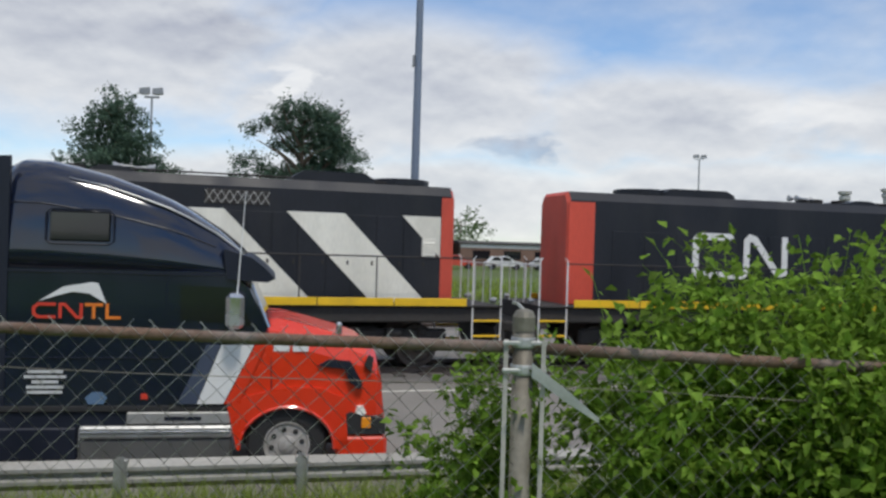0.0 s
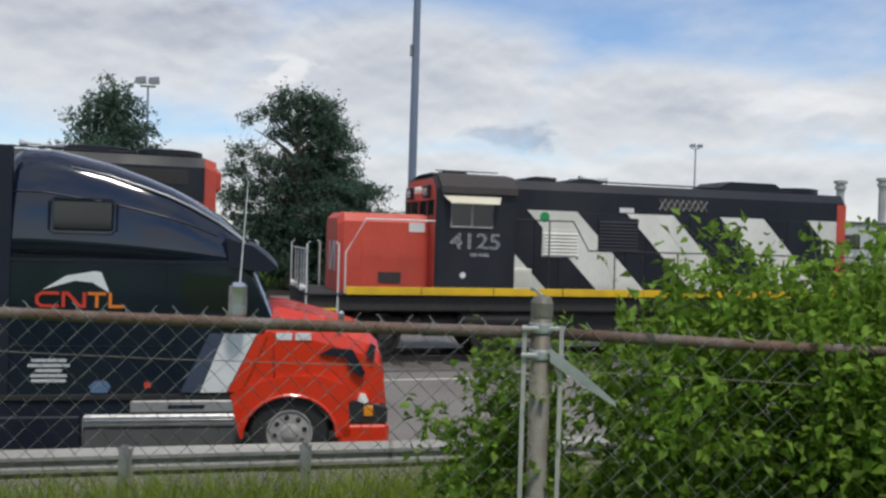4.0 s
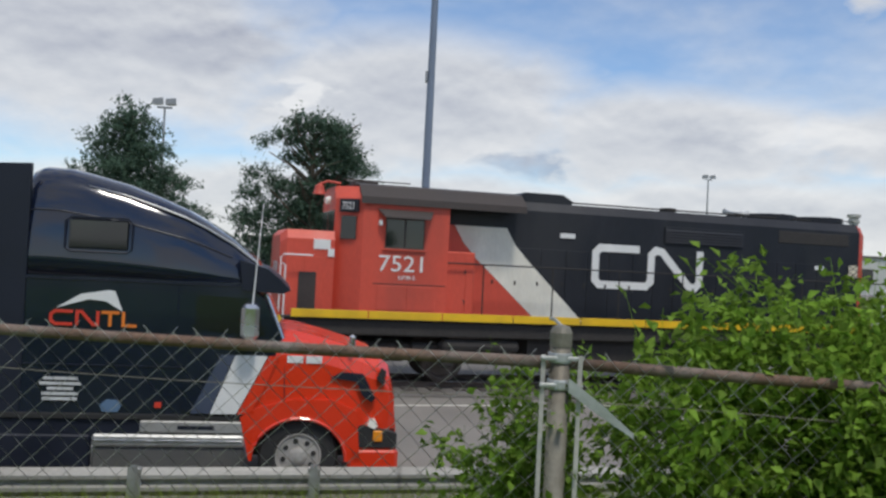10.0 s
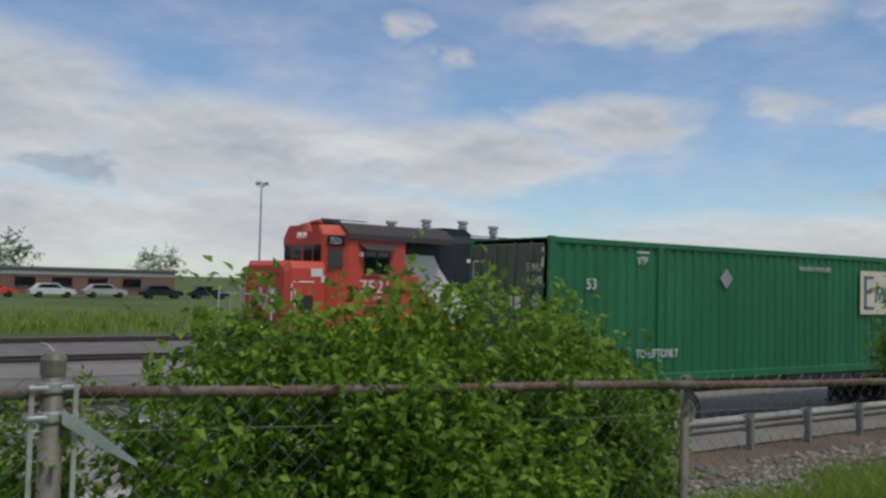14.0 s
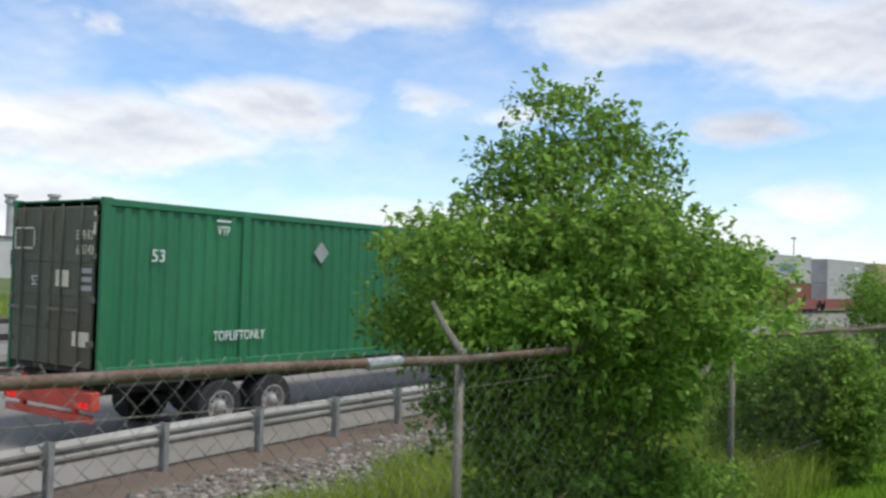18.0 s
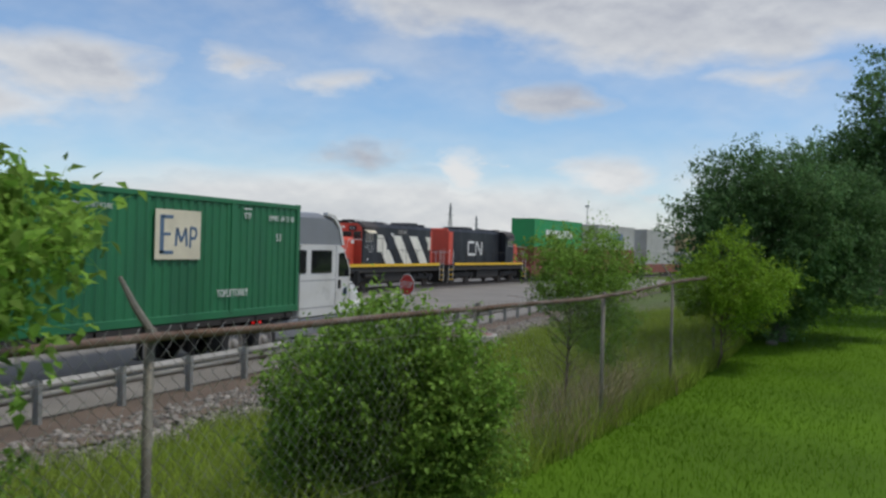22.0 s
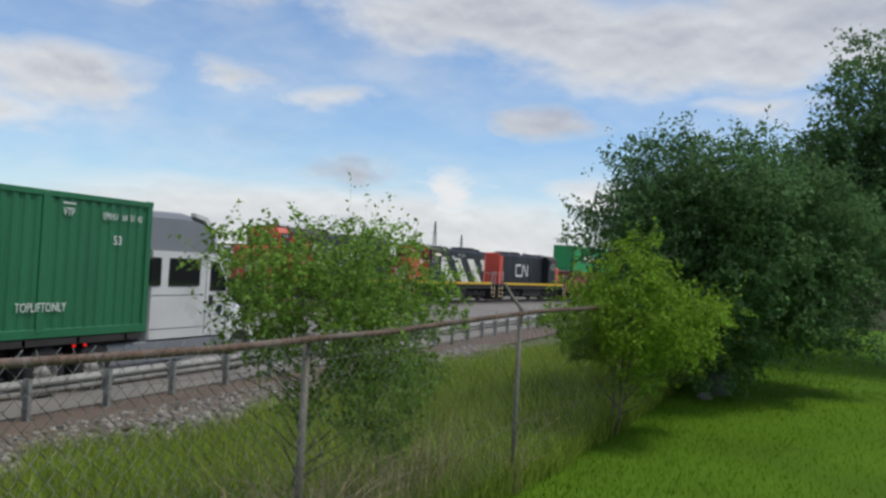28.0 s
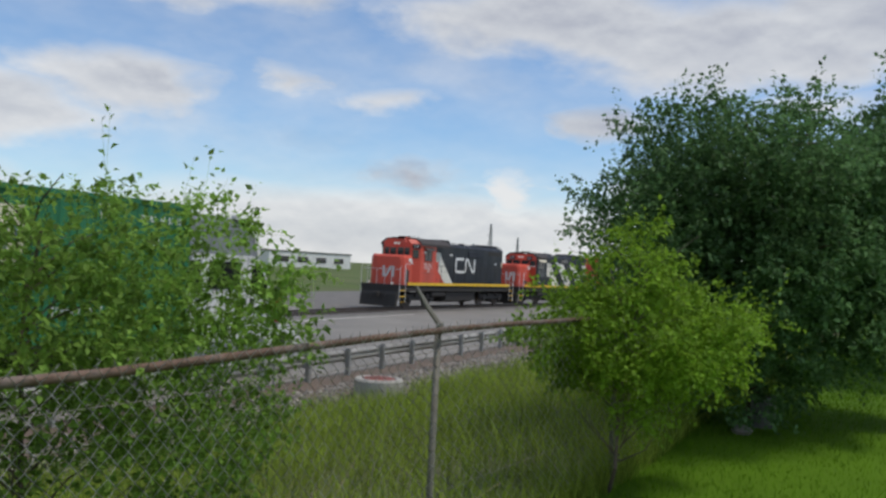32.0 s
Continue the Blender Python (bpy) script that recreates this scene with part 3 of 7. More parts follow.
# ---- plan: lines along the road ----
def track_y(x):
    """The middle of the main track."""
    def base(q):
        return 21.5 + 0.20 * q - 0.0018 * q * q
    if x < -12:
        return base(-12) + (x + 12) * (0.20 + 0.0036 * 12)
    if x > 98:
        return base(98) + (x - 98) * (0.20 - 0.0036 * 98)
    return base(x)


def guard_y(x):
    return float(np.interp(x, (-40, -12, -2.5, 4, 11, 30, 48, 90), (5.5, 8.75, 9.85, 10.65, 11.25, 11.5, 11.9, 12.6)))


def fence_y(x):
    return float(np.interp(x, (-12, -1.2, 0.55, 5.79, 18.5, 40), (5.0, 3.05, 2.74, 2.57, 1.54, -0.2)))


def lawn_z(x):
    return float(np.interp(x, (4, 14, 19, 22, 25, 60), (1.40, 1.20, 1.13, 1.20, 1.40, 1.36)))



def ground_z(x, y):
    a, b = fence_y(x) + 0.35, guard_y(x) - 1.9
    if y <= a:
        return lawn_z(x)
    if y < b:
        t = (y - a) / (b - a)
        return lawn_z(x) + (0.05 - lawn_z(x)) * (t * t * (3 - 2 * t) * 0.5 + t * 0.5)
    if y < 44:
        return 0.05 if y < guard_y(x) - 0.3 else max(0.0, 0.05 - (y - guard_y(x) + 0.3) * 0.05)
    return min((y - 44) * 0.02, 0.6)


def rail_h(x):
    """The height of the fence's top rail."""
    return float(np.interp(x, (-12, 0.55, 5.79, 9, 11.8, 14.7, 16.3, 18.5, 40), (2.84, 2.81, 2.66, 2.64, 2.61, 2.575, 2.595, 2.66, 2.72)))


RAIL = 0.2    # top of the main track's rails


# ---- ground, road, tracks ----
def sheet(name, xs, ys_of, z_of, material, label, category):
    """A strip of ground: for each x the rows of y from ys_of(x), at the height z_of(x, y)."""
    v, f = [], []
    rows = [ys_of(x) for x in xs]
    k = len(rows[0])
    for x, ys in zip(xs, rows):
        v += [(x, y, z_of(x, y)) for y in ys]
    for i in range(len(xs) - 1):
        for j in range(k - 1):
            f.append((i * k + j, (i + 1) * k + j, (i + 1) * k + j + 1, i * k + j + 1))
    m = Mesh().add(v, f)
    ob = part(name, m, material)
    return tagged(ob, label, category, kind="structure")


def lin(a, b, n):
    return [a + (b - a) * i / n for i in range(n + 1)]


GX = [-2500, -900, -300, -120, -60] + lin(-40, 60, 100) + [70, 80, 90, 100, 120, 150, 200, 300, 600, 1200, 2500]
GY = [-2500, -800, -200, -60, -20, -8, -4, -2, -1, 0, 1, 1.5] + lin(2, 16, 42) + [18, 20, 24, 30, 36, 40, 44, 48, 60, 75, 100, 150, 300, 700, 2500]
sheet("ground", GX, lambda x: GY, lambda x, y: ground_z(x, y) - (0.05 if y > 8 else 0), "field", "green grassy ground with a bank down to the road", "ground")
RX = lin(-60, 110, 85)
sheet("lawn", lin(-30, 80, 110), lambda x: lin(-12, fence_y(x) + 0.25, 8), lambda x, y: lawn_z(x) + 0.006 + 0.012 * noise.noise((x * 0.7, y * 0.7, 0)),
      "lawn", "mown bright green lawn beside the fence", "lawn")
sheet("road", RX, lambda x: lin(guard_y(x) + 0.25, track_y(x) - 1.9, 6), lambda x, y: 0.012, "asphalt", "worn grey asphalt haul road", "road")
sheet("verge", RX, lambda x: lin(guard_y(x) - 1.9, guard_y(x) + 0.3, 6), lambda x, y: ground_z(x, y) + 0.012 + 0.02 * noise.noise((x * 2, y * 2, 3)) , "dirt",
      "bare brown dirt under the guard rail", "verge")
sheet("track_bed", RX + [140, 200, 260], lambda x: [track_y(x) - 1.95, track_y(x) - 1.5, track_y(x), track_y(x) + 1.6, track_y(x) + 2.2],
      lambda x, y: 0.03 + (0.03 if abs(y - track_y(x)) < 1.7 else 0), "ballast", "grey ballast bed of the main track", "track bed")
sheet("yard", RX, lambda x: [track_y(x) + 2.1, track_y(x) + 6, 34, 40, 46.5], lambda x, y: 0.015, "ballast", "dark gravel yard between the tracks", "yard")
sheet("service_road", lin(-60, 60, 24), lambda x: [28.4, 32.0], lambda x, y: 0.03, "asphalt", "pale paved strip between the tracks", "road")

lane = Mesh()
for x0 in lin(-50, 60, 55):
    lane.add([(x0, track_y(x0) - 3.1, 0.018), (x0 + 2, track_y(x0 + 2) - 3.1, 0.018), (x0 + 2, track_y(x0 + 2) - 2.98, 0.018), (x0, track_y(x0) - 2.98, 0.018)], [(0, 1, 2, 3)])
tagged(part("edge_line", lane, "white"), "faded white painted edge line on the asphalt", "road marking", kind="structure")


def rail_line(f, xs, top, name, label):
    th = thing(name, label, "railway track", kind="structure")
    for s in (-0.7175, 0.7175):
        m = Mesh()
        prof = [(-0.035, 0), (-0.035, -0.03), (-0.01, -0.05), (-0.01, -0.13), (-0.07, -0.15), (0.07, -0.15), (0.01, -0.13), (0.01, -0.05), (0.035, -0.03), (0.035, 0)]
        m.loft([[(x, f(x) + s + u, top + w) for u, w in prof] for x in xs])
        part("rail", m, "steel", th)
    return th


rail_line(track_y, lin(-60, 180, 80), RAIL, "main_track", "steel rails of the main line on dark wooden ties")
rail_line(lambda x: 34.0 + 0.02 * x, lin(-60, 60, 24), 0.14, "yard_track", "empty second track in the yard")
rail_line(lambda x: 43.0 + 0.02 * x, lin(-60, 60, 24), 0.16, "far_track", "empty far track beside the grass field")
tie_me = Mesh().box(-0.12, 0.12, -1.3, 1.3, -0.06, 0.09, 0.015).data("tie")
tie_me.materials.append(M["tie"])
tie_top = bpy.data.objects["main_track"]
for i in range(120):
    x = -12 + i * 0.62
    o = part("tie", tie_me, "tie", tie_top)
    o.matrix_basis = pose(x, track_y(x), 0.0, 0, 0, math.degrees(math.atan(track_y(x + 0.5) - track_y(x - 0.5))))


# ---- guard rail ----
def guard_rail():
    th = thing("guard_rail", "weathered galvanized W-beam guard rail on steel posts", "guard rail")
    prof = [(0, 0.40), (-0.03, 0.43), (-0.08, 0.47), (-0.08, 0.51), (-0.02, 0.545), (-0.02, 0.565), (-0.08, 0.60), (-0.08, 0.64), (-0.03, 0.68), (0, 0.71)]
    back = [(u + 0.006, w) for u, w in prof[::-1]]
    xs = [-30.0 + 3.81 * i for i in range(26)]
    for a, b in zip(xs[:-1], xs[1:]):
        m = Mesh()
        m.loft([[(x, guard_y(x) + u, w) for u, w in prof + back] for x in lin(a, b + 0.05, 3)])
        part("beam", m, "guard", th)
    post = Mesh()
    post.box(-0.04, 0.04, 0.14, 0.147, -0.2, 0.76).box(-0.04, 0.04, 0.26, 0.267, -0.2, 0.76).box(-0.005, 0.005, 0.147, 0.26, -0.2, 0.76)
    pme = post.data("post")
    block = Mesh().box(-0.07, 0.07, 0.01, 0.108, 0.39, 0.72, 0.01).data("block")
    x = 10.97 - 1.905 * 20
    while x < 62:
        p = part("post", pme, "galv", th)
        p.location = (x, guard_y(x) - 0.36, 0)
        p.rotation_euler = (0, 0, 0)
        q = part("spacer_block", block, "galv", p)
        q.location = (0, 0.27, 0)
        x += 1.905
    return th


guard_rail()


# ---- chain-link fence ----
POSTS = [-8.5, -5.4, -2.4, 0.55, 3.2, 5.79, 8.97, 12.15, 15.3, 18.5, 21.7, 24.9, 28.1, 31.2]


def fence():
    th = thing("chain_link_fence", "galvanized chain-link fence with a rusty top rail and leaning barb arms", "fence")
    for a, b in zip(POSTS[:-1], POSTS[1:]):
        m = Mesh()
        xs = lin(a, b, 4)
        m.tube([(x, fence_y(x), rail_h(x) + 0.004 * math.sin(x * 3)) for x in xs], 0.019 if b > 3 else 0.0195, 10)
        part("top_rail", m, "rail_rust", th, smooth=True)
    for x in POSTS:
        RAIL_H, LAWN = rail_h(x), lawn_z(x)
        end = x == 0.55
        r = 0.034 if end else 0.021
        m = Mesh()
        m.lathe([(r, LAWN - 0.3), (r, RAIL_H + (0.06 if end else 0.0))], (x, fence_y(x) + (0 if end else 0.05), 0), n=14)
        p = part("post", m, "galv_post", th, "thick terminal post" if end else "", smooth=True)
        y = fence_y(x)
        if end:
            c = Mesh().lathe([(0.036, RAIL_H + 0.055), (0.037, RAIL_H + 0.10), (0.028, RAIL_H + 0.118), (0.01, RAIL_H + 0.125)], (x, y, 0), n=14)
            part("cap", c, "galv_post", p, "domed post cap")
            for s in (-1, 1):
                bx = x + s * 0.058
                part("tension_bar", Mesh().box(bx - 0.007, bx + 0.007, fence_y(bx) - 0.035, fence_y(bx) - 0.028, LAWN + 0.03, RAIL_H + 0.03), "concrete", p)
            for z in (RAIL_H + 0.005, RAIL_H - 0.08, RAIL_H - 0.55, LAWN + 0.2):
                part("band", Mesh().lathe([(r + 0.004, z), (r + 0.006, z + 0.006), (r + 0.006, z + 0.026), (r + 0.004, z + 0.032)], (x, y, 0), n=14), "galv", p)
                part("bolt", Mesh().box(x - 0.07, x + 0.07, y - 0.036, y - 0.026, z + 0.008, z + 0.022, 0.003), "galv", p)
            b = Mesh()
            b.loft([[(x + 0.02 + t * 0.21, y - 0.05 - 0.02 * t, RAIL_H - 0.06 - t * 0.15 + dz) for dz in (-w, w)] +
                    [(x + 0.02 + t * 0.21, y - 0.042 - 0.02 * t, RAIL_H - 0.06 - t * 0.15 + dz) for dz in (w, -w)] for t, w in ((0, 0.022), (0.5, 0.02), (1, 0.008))])
            part("brace_arm", b, "galv", p, "slanting zinc arm bent down")
            part("finial", Mesh().tube([(x, y, RAIL_H + 0.12), (x - 0.02, y + 0.02, RAIL_H + 0.14), (x - 0.035, y + 0.02, RAIL_H + 0.143)], 0.006, 5), "galv", p)
        else:
            part("cap", Mesh().lathe([(0.021, RAIL_H - 0.03), (0.023, RAIL_H + 0.015), (0.02, RAIL_H + 0.035), (0.005, RAIL_H + 0.04)], (x, y + 0.04, 0), n=12), "galv_post", p)
            if x > 5 and x not in (12.15, 15.3):
                a = Mesh().tube([(x, y + 0.04, RAIL_H + 0.02), (x - 0.01, y + 0.12, RAIL_H + 0.12), (x - 0.015, y + 0.20, RAIL_H + 0.24)], [0.017, 0.015, 0.009], 6)
                part("barb_arm", a, "galv_post", p)
    # woven wire: alternate zigzags that cross behind one another
    W, Hh = 0.041, 0.04
    v, f = [], []
    x, k = -3.4, 0
    n = int(1.36 / Hh)
    while x < 30:
        step = W if x < 18 else W * 1.5
        pts = []
        for i in range(n + 1):
            px = x + step * (1 if (i + k) % 2 else 0)
            pts.append((px, fence_y(px) - 0.026 + (0.005 if i % 2 else -0.002), rail_h(px) + 0.03 - i * Hh))
        r = 0.0009 if x < 5 else 0.0011 if x < 13 else 0.0015
        o = len(v)
        for (px, py, pz) in pts:
            v += [(px - r, py, pz - r), (px + r, py, pz - r), (px, py, pz + 1.4 * r), ]
        for i in range(n):
            a = o + i * 3
            f += [(a, a + 1, a + 4, a + 3), (a + 1, a + 2, a + 5, a + 4), (a + 2, a, a + 3, a + 5)]
        if k % 2 == 0:
            o = len(v)
            v += [(x - r, pts[0][1], pts[0][2]), (x + r, pts[0][1], pts[0][2]), (x + 0.008, pts[0][1] - 0.006, pts[0][2] + 0.03)]
            f += [(o, o + 1, o + 2)]
        x += step
        k += 1
    q = fast_mesh(np.array(v), np.array([t for t in f if len(t) == 4]), "wire_mesh")
    w = part("wire_mesh", q, "wire", th, "woven diamond wire mesh")
    w["kind"] = "stuff"
    barbs = Mesh()
    for i in range(400):
        bx = -3.4 + i * 0.082
        by = fence_y(bx) - 0.032
        s = 1 if i % 2 else -1
        RAIL_H = rail_h(bx)
        barbs.tube([(bx, by, RAIL_H + 0.02), (bx + s * 0.004, by, RAIL_H + 0.035), (bx + s * 0.016, by - 0.003, RAIL_H + 0.048)], 0.0017, 3, False)
    o = part("barb_fringe", barbs, "wire", th, "twisted wire ends above the rail")
    o["kind"] = "stuff"
    for dz in (-0.12, -0.95):
        m = Mesh()
        m.tube([(x_, fence_y(x_) - 0.02, rail_h(x_) + dz + 0.008 * math.sin(x_ * 2.1)) for x_ in lin(-3.4, 24, 60)], 0.0015, 4)
        part("tension_wire", m, "galv_post", th)
    return th


fence()
sleeve = tagged(part("rail_sleeve", Mesh().lathe([(0.021, 5.10), (0.023, 5.11), (0.023, 5.30), (0.021, 5.31)], (0, 0, 0), "x", 12), "galv"),
                "pale zinc sleeve joining two lengths of top rail", "pipe sleeve")
sleeve.location = (0, fence_y(5.2), rail_h(5.2))


def ribbon(m, pts, w, y0, y1):
    """A band of width w along a bent line in the xz plane, mitred."""
    P = [Vector(p) for p in pts]
    left, right = [], []
    for i, p in enumerate(P):
        a = (p - P[i - 1]).normalized() if i else (P[1] - p).normalized()
        b = (P[i + 1] - p).normalized() if i < len(P) - 1 else a
        n1, n2 = Vector((-a.y, a.x)), Vector((-b.y, b.x))
        n = (n1 + n2).normalized()
        k = w / 2 / max(n.dot(n1), 0.4)
        left.append(p + n * k)
        right.append(p - n * k)
    for i in range(len(P) - 1):
        m.prism([tuple(left[i]), tuple(left[i + 1]), tuple(right[i + 1]), tuple(right[i])], y0, y1)
    return m


# ---- trucks on the road ----
def wheel_set(th, x, y, r=0.51, w=0.28, dual=False, side=-1):
    """One road wheel, its outer face towards side."""
    wh = part("wheel", Mesh().lathe([(r * 0.54, -w * 0.05), (r * 0.56, -w / 2), (r * 0.66, -w / 2 - 0.008), (r * 0.93, -w / 2), (r, -w / 2 + 0.04), (r, w / 2 - 0.04), (r * 0.93, w / 2), (r * 0.66, w / 2 + 0.008), (r * 0.56, w / 2), (r * 0.54, w * 0.05)], (0, 0, 0), "y", 28), "tyre", th, smooth=False)
    wh.location = (x, y, r)
    f = side * w / 2
    dish = -side * (0.10 if dual else 0.02)
    rim = Mesh().lathe([(r * 0.58, f * 0.7), (r * 0.60, f), (r * 0.54, f * 1.02), (r * 0.50, f + dish), (r * 0.22, f + dish * 0.6), (r * 0.20, f * 1.05), (r * 0.12, f * 1.15), (0.01, f * 1.18)], (0, 0, 0), "y", 24)
    part("rim", rim, "rim", wh)
    hole = Mesh().lathe([(r * 0.066, f + dish * 0.85 + side * 0.012), (0.001, f + dish * 0.85 + side * 0.013)], (0, 0, 0), "y", 10).data("rim_hole")
    if side < 0:
        for k in range(8):
            a = 2 * math.pi * k / 8 + 0.2
            h = part("rim_hole", hole, "tyre", wh)
            h.location = (math.cos(a) * r * 0.38, 0, math.sin(a) * r * 0.38)
    return wh


def skin(m, prof_near, hw, tuck=0.12):
    """A body that is an xz outline, bevelled towards both sides."""
    cx = sum(p[0] for p in prof_near) / len(prof_near)
    cz = sum(p[1] for p in prof_near) / len(prof_near)

    def shrink(k):
        return [(cx + (x - cx) * (1 - k), cz + (z - cz) * (1 - k)) for x, z in prof_near]
    rings = []
    for y, k in ((-hw, tuck * 0.55), (-hw + 0.05, tuck * 0.18), (-hw + 0.16, 0.0), (hw - 0.16, 0.0), (hw - 0.05, tuck * 0.18), (hw, tuck * 0.55)):
        rings.append([(x, y, z) for x, z in shrink(k)])
    return m.loft(rings)


def dark_tractor(m):
    """Origin on the road under the front axle, near side y = 0; +x forward."""
    th = thing("dark_truck", "navy and red highway tractor with a tall sleeper fairing", "truck", m)
    hw = 1.2
    c = hw
    body = Mesh()
    lower = [(-3.4, 0.95), (-3.4, 2.70), (-0.66, 2.70), (-0.62, 2.6), (-0.5, 2.5), (-0.26, 2.0), (-0.34, 1.75), (-0.7, 0.95)]
    skin(body, lower, hw, 0.04)
    body.v = [(x, y + c, z) for x, y, z in body.v]
    part("sleeper_cab", body, "navy", th, "glossy navy sleeper cab")
    # the fairing above: sides that lean in towards the roof, tapering to the front
    SECTION = [(0.0, 0.0), (0.004, 0.2), (0.018, 0.4), (0.05, 0.6), (0.10, 0.78), (0.17, 0.89), (0.30, 0.965), (0.6, 1.0), (1.2, 1.0)]

    def shell(x, T, k):
        u, h = k
        return (x, u + max(x + 1.6, 0) * 0.10, 2.64 + (T - 2.64) * h)
    stations = [(-3.4, 3.98), (-3.3, 4.04), (-3.0, 4.03), (-2.72, 3.97), (-2.3, 3.87), (-1.9, 3.73), (-1.55, 3.59), (-1.3, 3.46), (-0.95, 3.24), (-0.66, 3.0), (-0.56, 2.86)]
    rings = []
    for x, T in stations:
        near = [shell(x, T, k) for k in SECTION]
        rings.append(near + [(p[0], 2 * hw - p[1], p[2]) for p in near[-2::-1]])
    part("roof_fairing", Mesh().loft(rings), "navy", th, "glossy navy roof fairing", smooth=True)
    # pale tapering tube that stands in for the gloss highlight on the edge
    part("roof_edge_trim", Mesh().tube([(lambda p: (p[0], p[1] - 0.012, p[2] + 0.006))(shell(x, T, (0.15, 0.87))) for x, T in stations[3:]], [0.006, 0.012, 0.016, 0.018, 0.018, 0.018, 0.016, 0.012], 6), "alu", th, "pale modelled highlight along the roof fairing", smooth=True)
    part("roof_crease", Mesh().tube([(lambda p: (p[0], p[1] - 0.004, p[2]))(shell(x, T, (0.05, 0.6))) for x, T in stations[:9]], 0.010, 5), "navy2", th)
    for y0 in (0.0, 2 * hw - 0.06):
        part("side_extender", Mesh().prism([(-3.95, 0.95), (-3.95, 3.9), (-3.86, 4.0), (-3.36, 4.03), (-3.36, 0.95)], y0 - 0.004, y0 + 0.07), "navy2", th)
    part("visor", Mesh().loft([[(-0.85, y, 2.98), (-0.5, y, 2.88), (-0.34, y, 2.76), (-0.2, y, 2.62), (-0.3, y, 2.57), (-0.8, y, 2.60)] for y in (-0.03, 0.1, 2.3, 2.43)]), "navy2", th, "dark sun visor")
    win = part("sleeper_window", Mesh().box(-2.9, -2.2, -0.012, 0.05, 3.02, 3.39, 0.02), "glass", th)
    part("window_frame", Mesh().tube([(-2.88, -0.008, 2.99), (-2.22, -0.008, 2.99), (-2.16, -0.008, 3.03), (-2.16, -0.008, 3.36), (-2.22, -0.008, 3.41), (-2.88, -0.008, 3.41), (-2.94, -0.008, 3.36), (-2.94, -0.008, 3.03), (-2.88, -0.008, 2.99)], 0.012, 5), "navy2", win)
    part("side_window", Mesh().prism([(-1.35, 2.1), (-1.35, 2.52), (-0.72, 2.5), (-0.48, 2.04)], -0.012, 0.05), "glass", th)
    part("windshield", Mesh().loft([[(-0.54, y, 2.54), (-0.28, y, 2.0), (-0.24, y, 2.01), (-0.50, y, 2.55)] for y in (0.15, 2.25)]), "glass", th)
    part("pillar_trim", Mesh().tube([(-0.5, 0.02, 2.56), (-0.40, 0.02, 2.32), (-0.27, 0.02, 2.0)], 0.022, 5), "chrome", th)
    part("door", Mesh().prism([(-1.45, 1.05), (-1.45, 2.02), (-0.45, 2.0), (-0.36, 1.7), (-0.62, 1.05)], -0.014, 0.02), "navy", th)
    part("belt_groove", Mesh().box(-3.38, -0.7, -0.010, 0.01, 2.64, 2.665), "navy2", th)
    part("lower_groove", Mesh().box(-3.38, -0.7, -0.010, 0.01, 1.60, 1.615), "navy2", th)
    mir = part("mirror", Mesh().box(-0.79, -0.57, -0.32, -0.14, 2.0, 2.44, 0.05), "chrome", th, "tall chrome mirror")
    part("mirror_arm", Mesh().tube([(-0.68, 0.02, 2.40), (-0.68, -0.2, 2.38)], 0.02, 5), "navy2", mir)
    part("mirror_arm", Mesh().tube([(-0.68, 0.02, 2.02), (-0.68, -0.2, 2.04)], 0.02, 5), "navy2", mir)
    part("antenna", Mesh().tube([(-0.66, -0.2, 2.42), (-0.63, -0.2, 3.0), (-0.59, -0.2, 3.7)], [0.011, 0.008, 0.004], 5), "sign_white", th, "thin white whip antenna")
    # bonnet
    hood = Mesh()
    rings = []
    for x, top, half, low in ((-0.72, 2.06, 1.2, 1.0), (-0.3, 2.1, 1.2, 1.0), (-0.08, 2.08, 1.19, 0.98), (0.3, 1.99, 1.18, 0.95), (0.7, 1.88, 1.16, 0.9), (1.0, 1.78, 1.12, 0.86), (1.14, 1.66, 1.08, 0.86), (1.22, 1.4, 1.02, 0.86), (1.26, 1.0, 0.98, 0.86)):
        rings.append([(x, c - half, low), (x, c - half, top - 0.30), (x, c - half * 0.95, top - 0.14), (x, c - half * 0.72, top), (x, c + half * 0.72, top), (x, c + half * 0.95, top - 0.14), (x, c + half, top - 0.30), (x, c + half, low)])
    hood.loft(rings)
    part("hood", hood, "truckred", th, "orange-red bonnet")
    arch = [(-math.cos(math.pi * k / 16) * 0.60, 0.46 + math.sin(math.pi * k / 16) * 0.54) for k in range(17)]
    skirt = [(-x, z) for x, z in arch] + [(-0.62, 0.46), (-0.75, 1.0), (-0.55, 1.12), (-0.1, 1.24), (0.4, 1.24), (0.72, 1.1), (0.78, 0.46)]
    for y0 in (-0.03, 2 * hw - 0.3):
        part("fender", Mesh().prism(skirt, y0, y0 + 0.33), "truckred", th)
    part("fender_lip", Mesh().tube([(x, -0.035, z) for x, z in arch], 0.022, 5), "truckred", th)
    part("wheel_well", Mesh().prism([(x * 0.985, z) for x, z in arch], 0.31, 2.1), "tyre", th)
    part("white_slash", Mesh().prism([(-1.12, 1.04), (-0.80, 1.04), (-0.44, 1.78), (-0.84, 1.78)], -0.03, -0.020), "sign_white", th, "broad white diagonal stripe")
    part("slate_slash", Mesh().prism([(-1.36, 1.04), (-1.13, 1.04), (-0.85, 1.78), (-1.02, 1.78)], -0.03, -0.020), "dusk", th, "dull blue-grey diagonal stripe")
